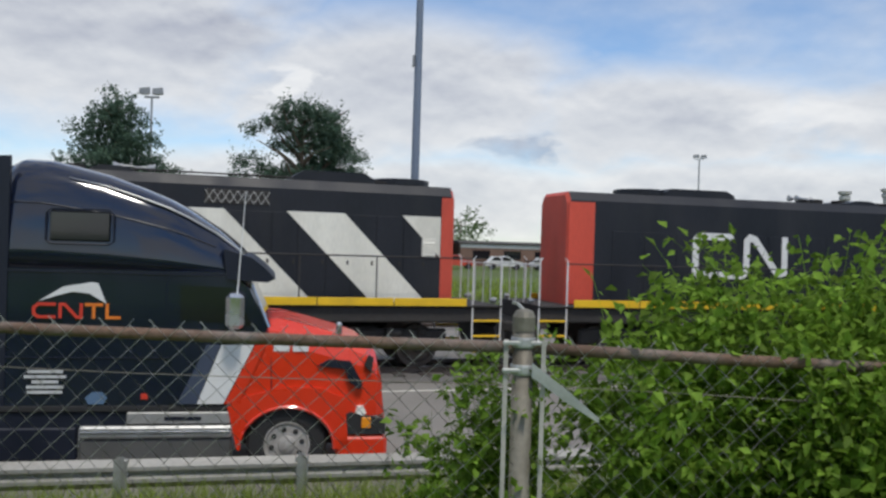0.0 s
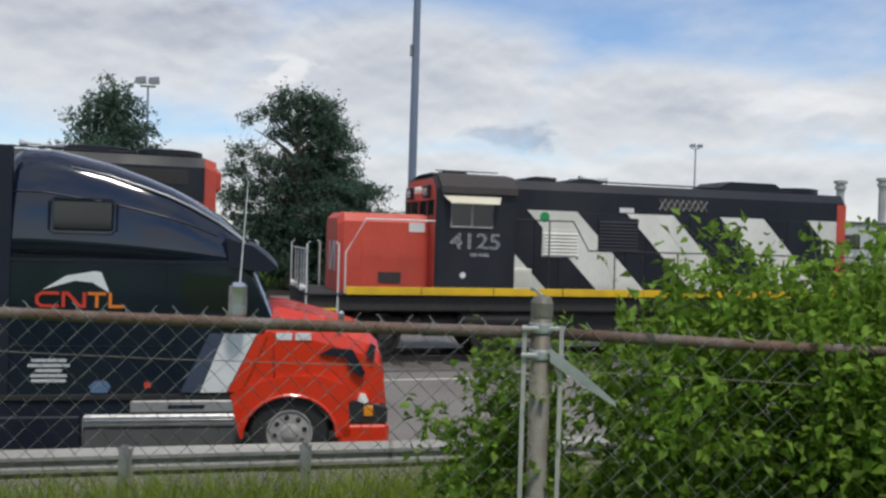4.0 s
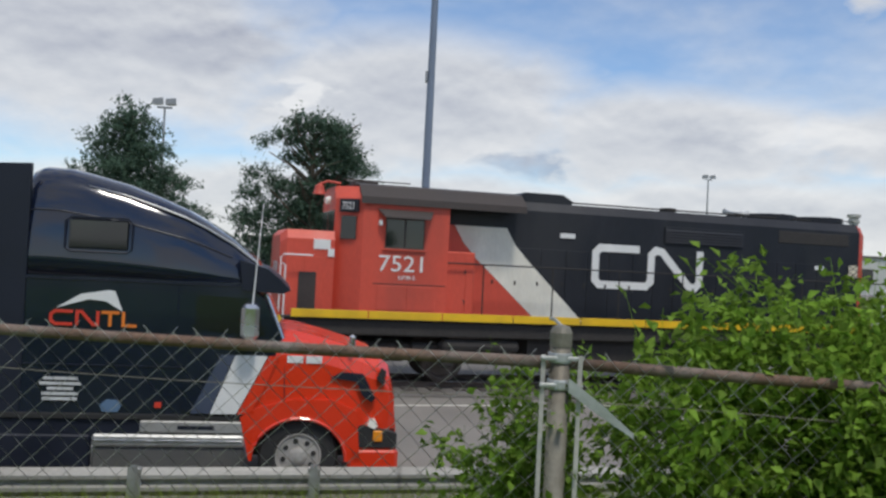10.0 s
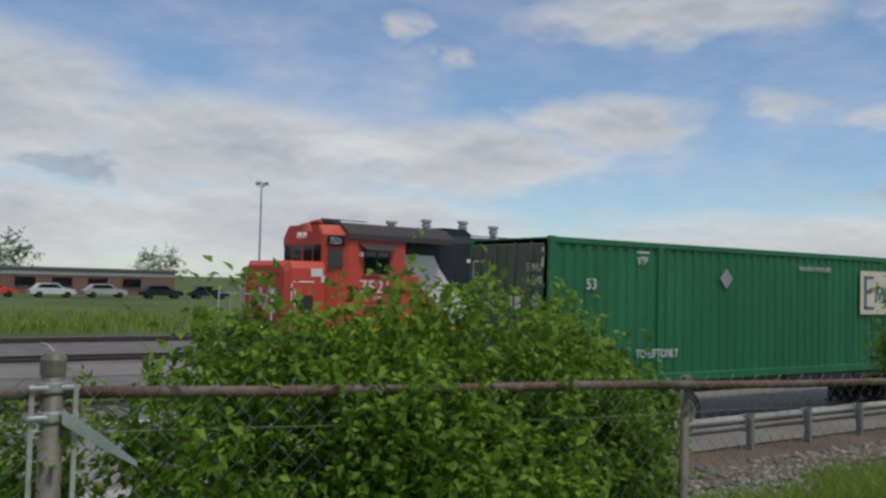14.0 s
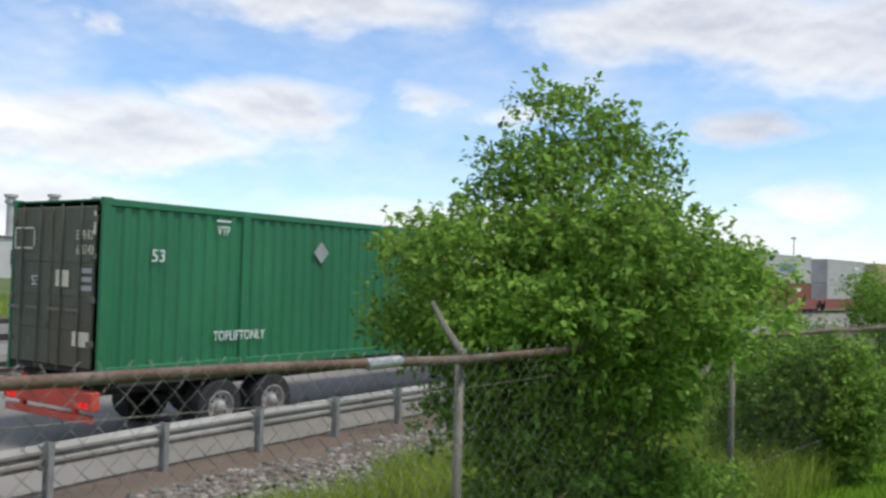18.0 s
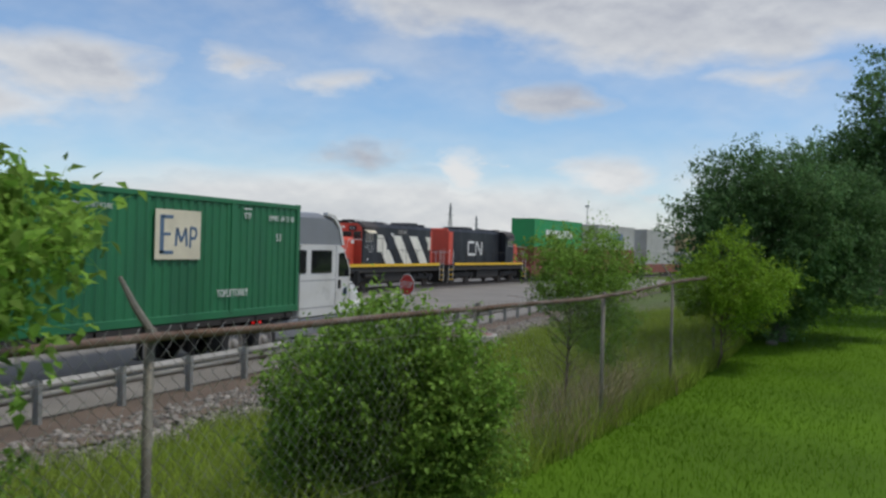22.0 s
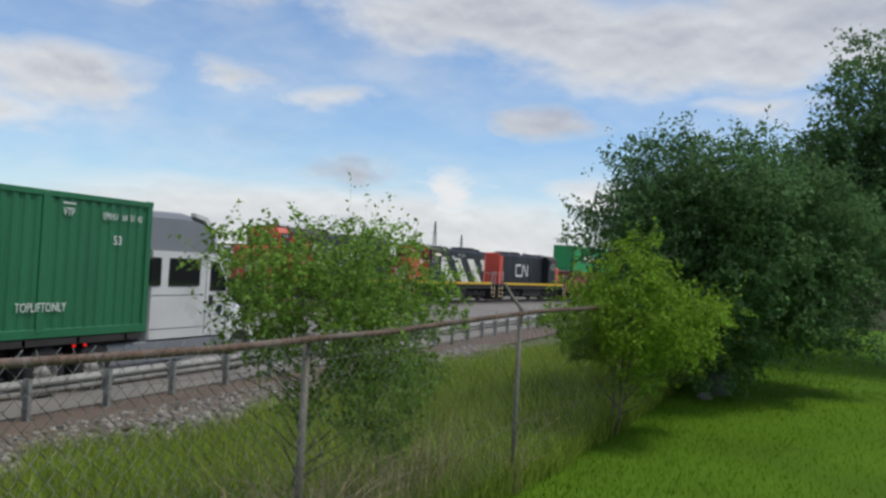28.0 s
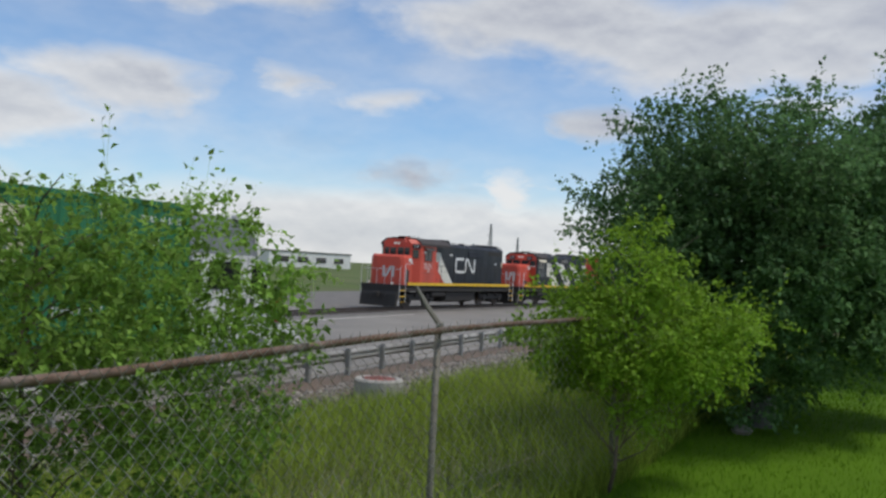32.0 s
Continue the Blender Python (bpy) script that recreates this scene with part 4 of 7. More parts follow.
    part("red_slash", Mesh().prism([(-0.79, 1.04), (-0.62, 1.04), (-0.5, 1.3), (-0.3, 1.78), (-0.43, 1.78)], -0.03, -0.020), "truckred", th)
    lamp = part("headlight_housing", Mesh().prism([(0.62, 0.64), (0.62, 0.84), (0.8, 0.92), (1.25, 0.82), (1.25, 0.64)], -0.02, 0.12), "tyre", th)
    part("headlight", Mesh().loft([[(0.86, y, 0.92), (0.89, y, 1.0), (0.96, y, 1.0), (1.0, y, 0.92), (0.95, y, 0.88)] for y in (-0.035, 0.1)]), "lamp_w", lamp)
    part("turn_signal", Mesh().box(0.94, 1.06, -0.04, 0.04, 0.72, 0.86, 0.01), "lamp_o", lamp)
    part("hood_vent", Mesh().prism([(0.36, 1.52), (0.5, 1.6), (0.78, 1.58), (0.95, 1.28), (0.9, 1.22), (0.78, 1.3), (0.7, 1.48)], -0.012, 0.05), "navy2", th, "dark air intake in the bonnet side")
    part("hood_slot", Mesh().prism([(0.96, 1.52), (1.02, 1.66), (1.08, 1.62), (1.06, 1.42)], 0.03, 0.09), "tyre", th)
    part("hood_seam", Mesh().tube([(-0.2, 0.0, 1.0), (-0.22, -0.004, 1.4), (-0.24, 0.02, 1.9)], 0.006, 4), "navy2", th)
    hm = part("hood_mirror", Mesh().box(0.58, 0.66, -0.02, 0.1, 1.9, 2.08, 0.03), "chrome", th)
    part("mirror_arm", Mesh().tube([(0.62, 0.08, 1.8), (0.62, 0.05, 1.95)], 0.012, 5), "tyre", hm)
    part("bumper", Mesh().box(0.62, 1.28, -0.03, 2.43, 0.34, 0.63, 0.05), "truckred", th)
    # skirts, tank and steps
    part("side_skirt", Mesh().box(-3.95, -0.72, 0.02, 0.3, 0.72, 0.96, 0.03), "navy2", th)
    part("black_sill", Mesh().box(-3.95, -0.62, -0.012, 0.08, 0.945, 1.02, 0.01), "tyre", th)
    tank = part("fuel_tank", Mesh().lathe([(0.02, -2.95), (0.27, -2.94), (0.30, -2.9), (0.30, -1.45), (0.27, -1.41), (0.02, -1.40)], (0, 0.36, 0.50), "x", 20), "alu", th, "dull aluminium tank")
    for sx in (-2.5, -1.9):
        part("tank_strap", Mesh().lathe([(0.305, sx), (0.31, sx + 0.01), (0.31, sx + 0.06), (0.305, sx + 0.07)], (0, 0.36, 0.50), "x", 20), "chrome", tank)
    part("silver_panel", Mesh().box(-1.95, -0.70, -0.03, 0.12, 0.79, 0.94, 0.015), "skirt", th, "pale silver fairing panel")
    part("step_panel", Mesh().box(-2.5, -0.68, -0.05, 0.12, 0.62, 0.77, 0.025), "alu", th, "bright aluminium step panel")
    part("lower_fairing", Mesh().box(-2.5, -0.68, -0.02, 0.12, 0.30, 0.61, 0.03), "smoke", th, "dark smoke-grey lower fairing")
    part("rear_fairing", Mesh().box(-3.9, -2.52, 0.0, 0.12, 0.34, 0.76, 0.03), "navy2", th)
    part("step_lip", Mesh().box(-2.48, -0.7, -0.065, -0.05, 0.69, 0.71, 0.004), "chrome", th)
    for y in (0.75, 1.55):
        part("chassis_rail", Mesh().box(-7.6, 0.9, y, y + 0.1, 0.75, 1.0, 0.01), "under", th)
    wheel_set(th, 0, 0.16)
    wheel_set(th, 0, 2.24, side=1)
    for x in (-4.9, -6.2):
        wheel_set(th, x, 0.26, w=0.5, dual=True)
        wheel_set(th, x, 2.14, w=0.5, dual=True, side=1)
    # emblem and lettering
    y = -0.016
    part("crescent", Mesh().add([(-3.0, y, 2.29), (-2.72, y, 2.47), (-2.4, y, 2.53), (-2.32, y, 2.52), (-2.22, y, 2.27), (-2.42, y, 2.39), (-2.62, y, 2.41), (-2.82, y, 2.35)],
                                [(0, 1, 7), (1, 2, 6, 7), (2, 3, 5, 6), (3, 4, 5)]), "sign_white", th, "pale crescent emblem")
    za, zb = 2.10, 2.255
    for pts, mm in (([(-2.80, zb), (-3.0, zb), (-3.05, zb - 0.04), (-3.05, za + 0.04), (-3.0, za), (-2.80, za)], "redletter"),
                    ([(-2.75, za - 0.015), (-2.75, zb), (-2.70, zb), (-2.56, za), (-2.51, za), (-2.51, zb + 0.015)], "redletter"),
                    ([(-2.47, zb), (-2.26, zb)], "orange"), ([(-2.365, zb), (-2.365, za - 0.015)], "orange"), ([(-2.21, zb + 0.015), (-2.21, za), (-2.05, za)], "orange")):
        part("emblem_bar", ribbon(Mesh(), pts, 0.038, y - 0.002, y + 0.006), mm, th)
    for i, w in enumerate((0.40, 0.48, 0.3, 0.42, 0.40)):
        part("lettering_bar", Mesh().box(-2.9 - w / 2, -2.9 + w / 2, y - 0.002, -0.008, 1.42 - i * 0.062, 1.455 - i * 0.062), "grey_letter", th)
    part("badge", Mesh().prism([(-2.40, 1.04), (-2.44, 1.12), (-2.36, 1.19), (-2.24, 1.19), (-2.18, 1.12), (-2.22, 1.04)], y - 0.002, -0.008), "slate", th, "small blue shield sticker")
    part("sticker", Mesh().box(-1.79, -1.71, y - 0.002, -0.008, 1.1, 1.17), "redletter", th)
    part("name_bar", Mesh().box(-1.5, -1.06, -0.036, -0.03, 0.84, 0.885), "navy2", th)
    for a, b in ((-0.2, 0.0), (0.04, 0.24)):
        part("hood_number_bar", Mesh().box(a, b, 0.0, 0.03, 1.70, 1.79), "sign_white", th)
    return th


TRUCK_A = pose(-0.72, 11.42, 0.012, 0, 0, 5.0)
dark_tractor(TRUCK_A)


def corrugated(m, x0, x1, y, z0, z1, depth, pitch, side=-1):
    """A trapezoid-ribbed wall in the xz plane."""
    pts = []
    seq = ((0.0, 0), (0.36, 0), (0.5, 1), (0.86, 1))
    n = max(int((x1 - x0) / pitch), 1)
    p = (x1 - x0) / n
    for i in range(n):
        for f, d in seq:
            pts.append((x0 + (i + f) * p, y + side * -1 * depth * d))
    pts.append((x1, y))
    v = [(a, b, z0) for a, b in pts] + [(a, b, z1) for a, b in pts]
    k = len(pts)
    return m.add(v, [(i, i + 1, k + i + 1, k + i) for i in range(k - 1)])


def container(th, L, H, Wd, paint, pitch=0.30, frame_paint=None):
    """A shipping container with its near bottom corner at the origin, length along +x, depth along +y."""
    fp = frame_paint or paint
    part("side_wall", corrugated(Mesh(), 0.14, L - 0.14, 0.02, 0.17, H - 0.12, 0.035, pitch), paint, th)
    part("far_wall", corrugated(Mesh(), 0.14, L - 0.14, Wd - 0.02, 0.17, H - 0.12, 0.035, pitch, 1), paint, th)
    part("front_wall", Mesh().box(L - 0.06, L - 0.03, 0.1, Wd - 0.1, 0.16, H - 0.1), paint, th)
    part("roof_panel", Mesh().box(0.05, L - 0.05, 0.05, Wd - 0.05, H - 0.05, H - 0.02), paint, th)
    part("floor_panel", Mesh().box(0.05, L - 0.05, 0.05, Wd - 0.05, 0.05, 0.14), "under", th)
    for y0, y1 in ((0.0, 0.07), (Wd - 0.07, Wd)):
        part("top_beam", Mesh().box(0.1, L - 0.1, y0, y1, H - 0.13, H - 0.01, 0.012), fp, th)
        part("bottom_beam", Mesh().box(0.1, L - 0.1, y0, y1, 0.0, 0.18, 0.012), fp, th)
        for x0 in (0.0, L - 0.16):
            part("corner_post", Mesh().box(x0, x0 + 0.16, y0 - (0.004 if y0 == 0 else 0), y1 + (0 if y0 == 0 else 0.004), 0.0, H, 0.015), fp, th)
            for z0 in (-0.005, H - 0.115):
                part("corner_casting", Mesh().box(x0 - 0.005, x0 + 0.175, y0 - 0.008, y1 + 0.02, z0, z0 + 0.12, 0.012), fp, th)
    return th


CX, CY, CZ = 11.04, 12.87, 1.20


def green_container():
    L, H, Wd = 16.15, 2.9, 2.59
    th = thing("green_container", "long green corrugated shipping container on a road chassis", "container", pose(CX, CY, CZ))
    container(th, L, H, Wd, "green", 0.28)
    for x in (3.05, 13.1):
        part("side_post", Mesh().box(x - 0.09, x + 0.09, -0.012, 0.05, 0.1, H - 0.05, 0.012), "green", th)
    # rear doors, their shade put into a darker olive paint
    for k, (y0, y1) in enumerate(((0.16, 1.28), (1.31, 2.43))):
        d = part("door", Mesh().box(-0.035, 0.03, y0, y1, 0.16, H - 0.14, 0.015), "door", th, "grimy rear door with shade in its dark paint")
        for z in (0.75, 1.3, 1.85):
            part("door_rib", Mesh().box(-0.05, -0.03, y0 + 0.04, y1 - 0.04, z, z + 0.12, 0.008), "door", d)
        for yy in (y0 + 0.3, y1 - 0.3):
            part("lock_rod", Mesh().tube([(-0.075, yy, 0.1), (-0.075, yy, H - 0.1)], 0.017, 8), "door", d)
            part("handle", Mesh().box(-0.095, -0.075, yy - 0.02, yy + 0.35, 1.05, 1.1, 0.006), "galv_post", d)
        for z in (0.5, 1.2, 1.9, 2.5):
            part("hinge", Mesh().box(-0.06, 0.0, (y0 - 0.06 if k == 0 else y1 - 0.06), (y0 + 0.1 if k == 0 else y1 + 0.06), z, z + 0.1, 0.01), "door", d)
    letters("owner_code", "EMHU", 0.22, "cream", th, pose(-0.058, 0.38, 2.22, 0, 0, -90), squeeze=0.75)
    letters("owner_code", "645143", 0.22, "cream", th, pose(-0.058, 0.36, 1.98, 0, 0, -90), squeeze=0.7)
    for y0, y1, z0, z1 in ((0.78, 1.14, 1.45, 1.72), (0.18, 0.62, 0.5, 0.74)):
        part("placard", Mesh().box(-0.056, -0.051, y0, y1, z0, z1), "cream", th, "cream placard")
    fr = Mesh()
    for y0, y1, z0, z1 in ((1.8, 2.4, 2.06, 2.09), (1.8, 2.4, 2.40, 2.43), (1.8, 1.83, 2.06, 2.43), (2.37, 2.4, 2.06, 2.43)):
        fr.box(-0.056, -0.05, y0, y1, z0, z1)
    part("placard_frame", fr, "cream", th)
    for q in range(3):
        part("lettering_bar", Mesh().box(-0.056, -0.051, 0.16, 0.42, 1.40 + q * 0.14, 1.48 + q * 0.14), "greyc", th)
    part("top_latch", Mesh().box(-0.05, -0.036, 0.12, 0.16, 2.3, 2.68), "cream", th)
    letters("size_mark", "53", 0.24, "sign_white", th, pose(-0.045, 1.75, 1.45, 0, 0, -90))
    # markings on the near side
    y = -0.016
    letters("size_mark", "53", 0.30, "sign_white", th, pose(1.08, y, 1.90))
    letters("size_mark", "53", 0.27, "sign_white", th, pose(15.07, y, 1.90))
    for x in (2.48, 13.66):
        letters("corner_mark", "VTP", 0.24, "sign_white", th, pose(x, y, 2.42), squeeze=0.7)
        part("overline", Mesh().box(x - 0.17, x + 0.17, y - 0.004, y + 0.004, 2.66, 2.69), "sign_white", th)
    for x in (2.95, 13.1):
        letters("lift_mark", "TOPLIFTONLY", 0.25, "sign_white", th, pose(x, y, 0.52), squeeze=0.78)
    part("placard_holder", Mesh().prism([(5.1, 1.97), (5.32, 2.2), (5.1, 2.43), (4.88, 2.2)], -0.022, -0.01), "alu", th, "diamond placard holder")
    letters("warning_mark", "WARNING HIGHCUBE", 0.155, "grey_letter", th, pose(8.36, y, 2.45), squeeze=0.82)
    for word, x in (("EMHU", 14.82), ("64", 15.25), ("51", 15.49), ("43", 15.72)):
        letters("owner_code", word, 0.20, "sign_white", th, pose(x, y, 2.42), squeeze=0.8)
    pan = part("logo_panel", Mesh().box(10.41, 11.95, -0.02, -0.008, 1.42, 2.52, 0.003), "cream", th, "cream square sign panel")
    pan.location.x = -0.14
    # three dark blue letter shapes as plain strokes
    def stroke(pts, w, mname):
        m = Mesh()
        for (x0, z0), (x1, z1) in zip(pts[:-1], pts[1:]):
            d = Vector((x1 - x0, z1 - z0)).normalized()
            nx, nz = -d.y * w / 2, d.x * w / 2
            m.prism([(x0 - nx, z0 - nz), (x1 - nx, z1 - nz), (x1 + nx, z1 + nz), (x0 + nx, z0 + nz)], -0.028, -0.021)
        part("logo_stroke", m, mname, pan)
    stroke([(10.98, 2.36), (10.62, 2.36)], 0.07, "slate")
    stroke([(10.62, 2.40), (10.62, 1.56)], 0.12, "slate")
    stroke([(10.56, 1.58), (11.0, 1.58)], 0.07, "slate")
    stroke([(10.66, 1.98), (10.9, 1.98)], 0.06, "slate")
    stroke([(11.08, 1.72), (11.12, 2.12), (11.27, 1.82), (11.42, 2.12), (11.46, 1.72)], 0.07, "slate")
    stroke([(11.58, 1.68), (11.58, 2.14), (11.76, 2.12), (11.80, 2.0), (11.74, 1.9), (11.60, 1.9)], 0.06, "slate")
    return th


CONTAINER = green_container()


def chassis():
    th = thing("container_chassis", "dark steel road chassis under the green container", "trailer", pose(CX, CY, 0))
    for y in (0.75, 1.78):
        part("main_rail", Mesh().box(0.1, 16.0, y, y + 0.1, 0.82, 1.19, 0.01), "under", th)
    for i in range(12):
        part("cross_member", Mesh().box(0.3 + i * 1.38, 0.4 + i * 1.38, 0.02, 2.57, 1.05, 1.18, 0.01), "under", th)
    part("rear_bumper", Mesh().box(-0.05, 0.06, 0.1, 2.5, 0.5, 0.62, 0.01).box(-0.02, 0.06, 0.5, 0.6, 0.6, 1.15).box(-0.02, 0.06, 2.0, 2.1, 0.6, 1.15), "red", th)
    for y in (0.15, 0.3, 2.2, 2.35):
        part("tail_lamp", Mesh().lathe([(0.055, -0.06), (0.055, -0.08), (0.01, -0.085)], (0, y, 0.78), "x", 12), "lamp_r", th)
    part("rear_sill", Mesh().box(-0.06, 0.1, 0.02, 2.57, 0.7, 1.0, 0.02), "red", th, "red rear sill")
    for x in (2.6, 3.9):
        wheel_set(th, x, 0.27, w=0.5, dual=True)
        wheel_set(th, x, 2.32, w=0.5, dual=True, side=1)
        part("axle", Mesh().tube([(x, 0.3, 0.51), (x, 2.3, 0.51)], 0.06, 8), "under", th)
    for y in (0.45, 2.0):
        part("landing_leg", Mesh().box(12.2, 12.32, y, y + 0.12, 0.12, 0.9, 0.01).box(12.14, 12.38, y - 0.06, y + 0.18, 0.1, 0.14), "under", th)
    for x in (14.0, 14.3):
        part("side_marker", Mesh().box(x, x + 0.08, 0.0, 0.03, 0.98, 1.03), "lamp_r", th)
    part("side_beam", Mesh().box(0.3, 15.9, 0.02, 0.10, 1.04, 1.19, 0.01), "under", th)
    return th


CHASSIS = chassis()


def white_tractor(m):
    """Origin on the road under the cab's rear near corner; +x forward."""
    th = thing("white_truck", "white sleeper tractor with a grey roof fairing pulling the container", "truck", m)
    W2 = 2.44
    b = Mesh()
    skin(b, [(0, 0.95), (0, 3.02), (2.3, 3.02), (2.52, 2.95), (2.98, 2.3), (2.9, 0.95)], W2 / 2, 0.04)
    b.v = [(x, y + W2 / 2, z) for x, y, z in b.v]
    part("cab", b, "wtruck", th, "white cab and sleeper")
    f = Mesh()
    f.loft([[(0.0, y, 3.03), (0.0, y, 3.93 - d), (1.3, y, 3.95 - d), (1.95, y, 3.86 - d), (2.3, y, 3.55 - d), (2.5, y, 3.0)] for y, d in ((0.06, 0.16), (0.14, 0.04), (0.3, 0.0), (W2 - 0.3, 0.0), (W2 - 0.14, 0.04), (W2 - 0.06, 0.16))])
    part("roof_fairing", f, "greyfair", th, "grey roof fairing")
    part("fairing_edge", Mesh().loft([[(1.5, y, 3.97), (2.0, y, 3.89), (2.36, y, 3.56), (2.58, y, 3.02), (2.46, y, 3.02), (2.24, y, 3.55), (1.9, y, 3.80), (1.5, y, 3.88)] for y in (0.02, 0.16)]), "wtruck", th, "white fairing edge")
    for x0, x1 in ((0.62, 1.76), (-0.02, 0.32)):
        w = part("sleeper_window", Mesh().loft([[(x0 + d, y, 2.26 + d), (x0 + 0.06 + d, y, 2.20 + d), (x1 - 0.06 - d, y, 2.20 + d), (x1 - d, y, 2.26 + d), (x1 - d, y, 2.80 - d), (x1 - 0.06 - d, y, 2.86 - d), (x0 + 0.06 + d, y, 2.86 - d), (x0 + d, y, 2.80 - d)] for y, d in ((0.03, 0.0), (-0.012, 0.0), (-0.018, 0.02))]), "glass", th)
        part("gasket", Mesh().tube([(x0, -0.012, 2.22), (x1, -0.012, 2.22), (x1, -0.012, 2.85), (x0, -0.012, 2.85), (x0, -0.012, 2.22)], 0.014, 4), "tyre", w)
    part("door_window", Mesh().prism([(2.2, 2.08), (2.2, 2.78), (2.52, 2.80), (2.86, 2.32), (2.88, 2.08)], -0.012, 0.03), "glass", th)
    part("windshield", Mesh().loft([[(2.56, y, 2.9), (3.02, y, 2.24), (3.06, y, 2.25), (2.60, y, 2.92)] for y in (0.12, W2 - 0.12)]), "glass", th)
    part("door_handle", Mesh().box(2.18, 2.34, -0.03, 0.0, 1.72, 1.98, 0.01), "tyre", th)
    part("door_seam", Mesh().box(2.04, 2.06, -0.008, 0.01, 1.0, 3.0), "greyfair", th)
    part("door_seam", Mesh().box(2.92, 2.935, -0.008, 0.01, 1.0, 2.1), "greyfair", th)
    part("sleeper_groove", Mesh().box(0.05, 2.0, -0.006, 0.01, 1.98, 2.0), "greyfair", th)
    part("sleeper_groove", Mesh().box(0.05, 2.0, -0.006, 0.01, 1.20, 1.22), "greyfair", th)
    h = Mesh()
    rings = []
    for x, top, half in ((2.9, 2.14, 1.12), (3.3, 2.04, 1.1), (3.75, 1.88, 1.04), (4.1, 1.68, 0.98), (4.36, 1.35, 0.92), (4.43, 1.0, 0.9)):
        rings.append([(x, 1.22 - half, 0.85), (x, 1.22 - half, top - 0.3), (x, 1.22 - half * 0.85, top - 0.05), (x, 1.22, top), (x, 1.22 + half * 0.85, top - 0.05), (x, 1.22 + half, top - 0.3), (x, 1.22 + half, 0.85)])
    h.loft(rings)
    part("hood", h, "wtruck", th, "white bonnet", smooth=True)
    arch = [(3.63 - math.cos(math.pi * k / 12) * 0.58, 0.5 + math.sin(math.pi * k / 12) * 0.56) for k in range(13)]
    part("fender", Mesh().prism(arch + [(4.46, 0.5), (4.42, 0.95), (4.1, 1.15), (3.7, 1.26), (3.2, 1.2), (2.96, 0.95), (2.96, 0.5)], 0.0, 0.4), "wtruck", th)
    part("bumper", Mesh().box(4.2, 4.55, 0.02, W2 - 0.02, 0.35, 0.75, 0.06), "wtruck", th)
    part("headlight", Mesh().loft([[(4.02, y, 1.14), (4.12, y, 1.3), (4.36, y, 1.12), (4.34, y, 0.98)] for y in (0.14, 0.3)]), "alu", th)
    mir = part("mirror", Mesh().box(2.98, 3.12, -0.26, -0.1, 1.78, 2.28, 0.04), "tyre", th, "black door mirror")
    for z in (2.22, 1.84):
        part("mirror_arm", Mesh().tube([(2.95, 0.02, z), (3.02, -0.15, z)], 0.02, 5), "tyre", mir)
    hm = part("hood_mirror", Mesh().box(3.42, 3.52, -0.06, 0.04, 1.92, 2.12, 0.03), "tyre", th)
    part("mirror_arm", Mesh().tube([(3.47, 0.12, 1.66), (3.47, 0.0, 1.95)], 0.014, 5), "tyre", hm)
    part("door_emblem", Mesh().lathe([(0.13, -0.012), (0.13, -0.016), (0.10, -0.017), (0.09, -0.012)], (2.62, 0, 1.62), "y", 16), "slate", th)
    part("side_skirt", Mesh().box(-1.2, 2.9, 0.02, 0.2, 0.45, 0.94, 0.03), "greyfair", th)
    for y in (0.75, 1.6):
        part("chassis_rail", Mesh().box(-3.6, 4.2, y, y + 0.1, 0.72, 0.98), "under", th)
    part("fifth_wheel", Mesh().lathe([(0.5, 1.0), (0.5, 1.06), (0.1, 1.08)], (-2.0, 1.22, 0), "z", 18), "under", th)
    wheel_set(th, 3.63, 0.18)
    wheel_set(th, 3.63, 2.26, side=1)
    for x in (-1.6, -2.9):
        wheel_set(th, x, 0.25, w=0.5, dual=True)
        wheel_set(th, x, 2.2, w=0.5, dual=True, side=1)
    return th


WHITE_TRUCK = white_tractor(pose(27.35, 12.95, 0.012))


# ---- stop sign ----
def stop_sign():
    th = thing("stop_sign", "red octagonal stop sign on a steel post", "road sign", pose(29.4, 10.6, 0.0, 0, 0, -113))
    part("post", Mesh().box(-0.03, 0.03, 0.012, 0.05, -0.3, 2.26, 0.006), "galv", th)
    octo = [(0.30 / math.cos(math.pi / 8) * math.cos(math.pi / 8 + k * math.pi / 4), 1.94 + 0.30 / math.cos(math.pi / 8) * math.sin(math.pi / 8 + k * math.pi / 4)) for k in range(8)]
    part("border", Mesh().prism(octo, 0.0, 0.008), "sign_white", th)
    part("face", Mesh().prism([(x * 0.93, 1.94 + (z - 1.94) * 0.93) for x, z in octo], -0.006, -0.001), "stop", th)
    letters("word", "STOP", 0.27, "sign_white", th, pose(0, -0.012, 1.85), squeeze=0.75)
    return th


stop_sign()


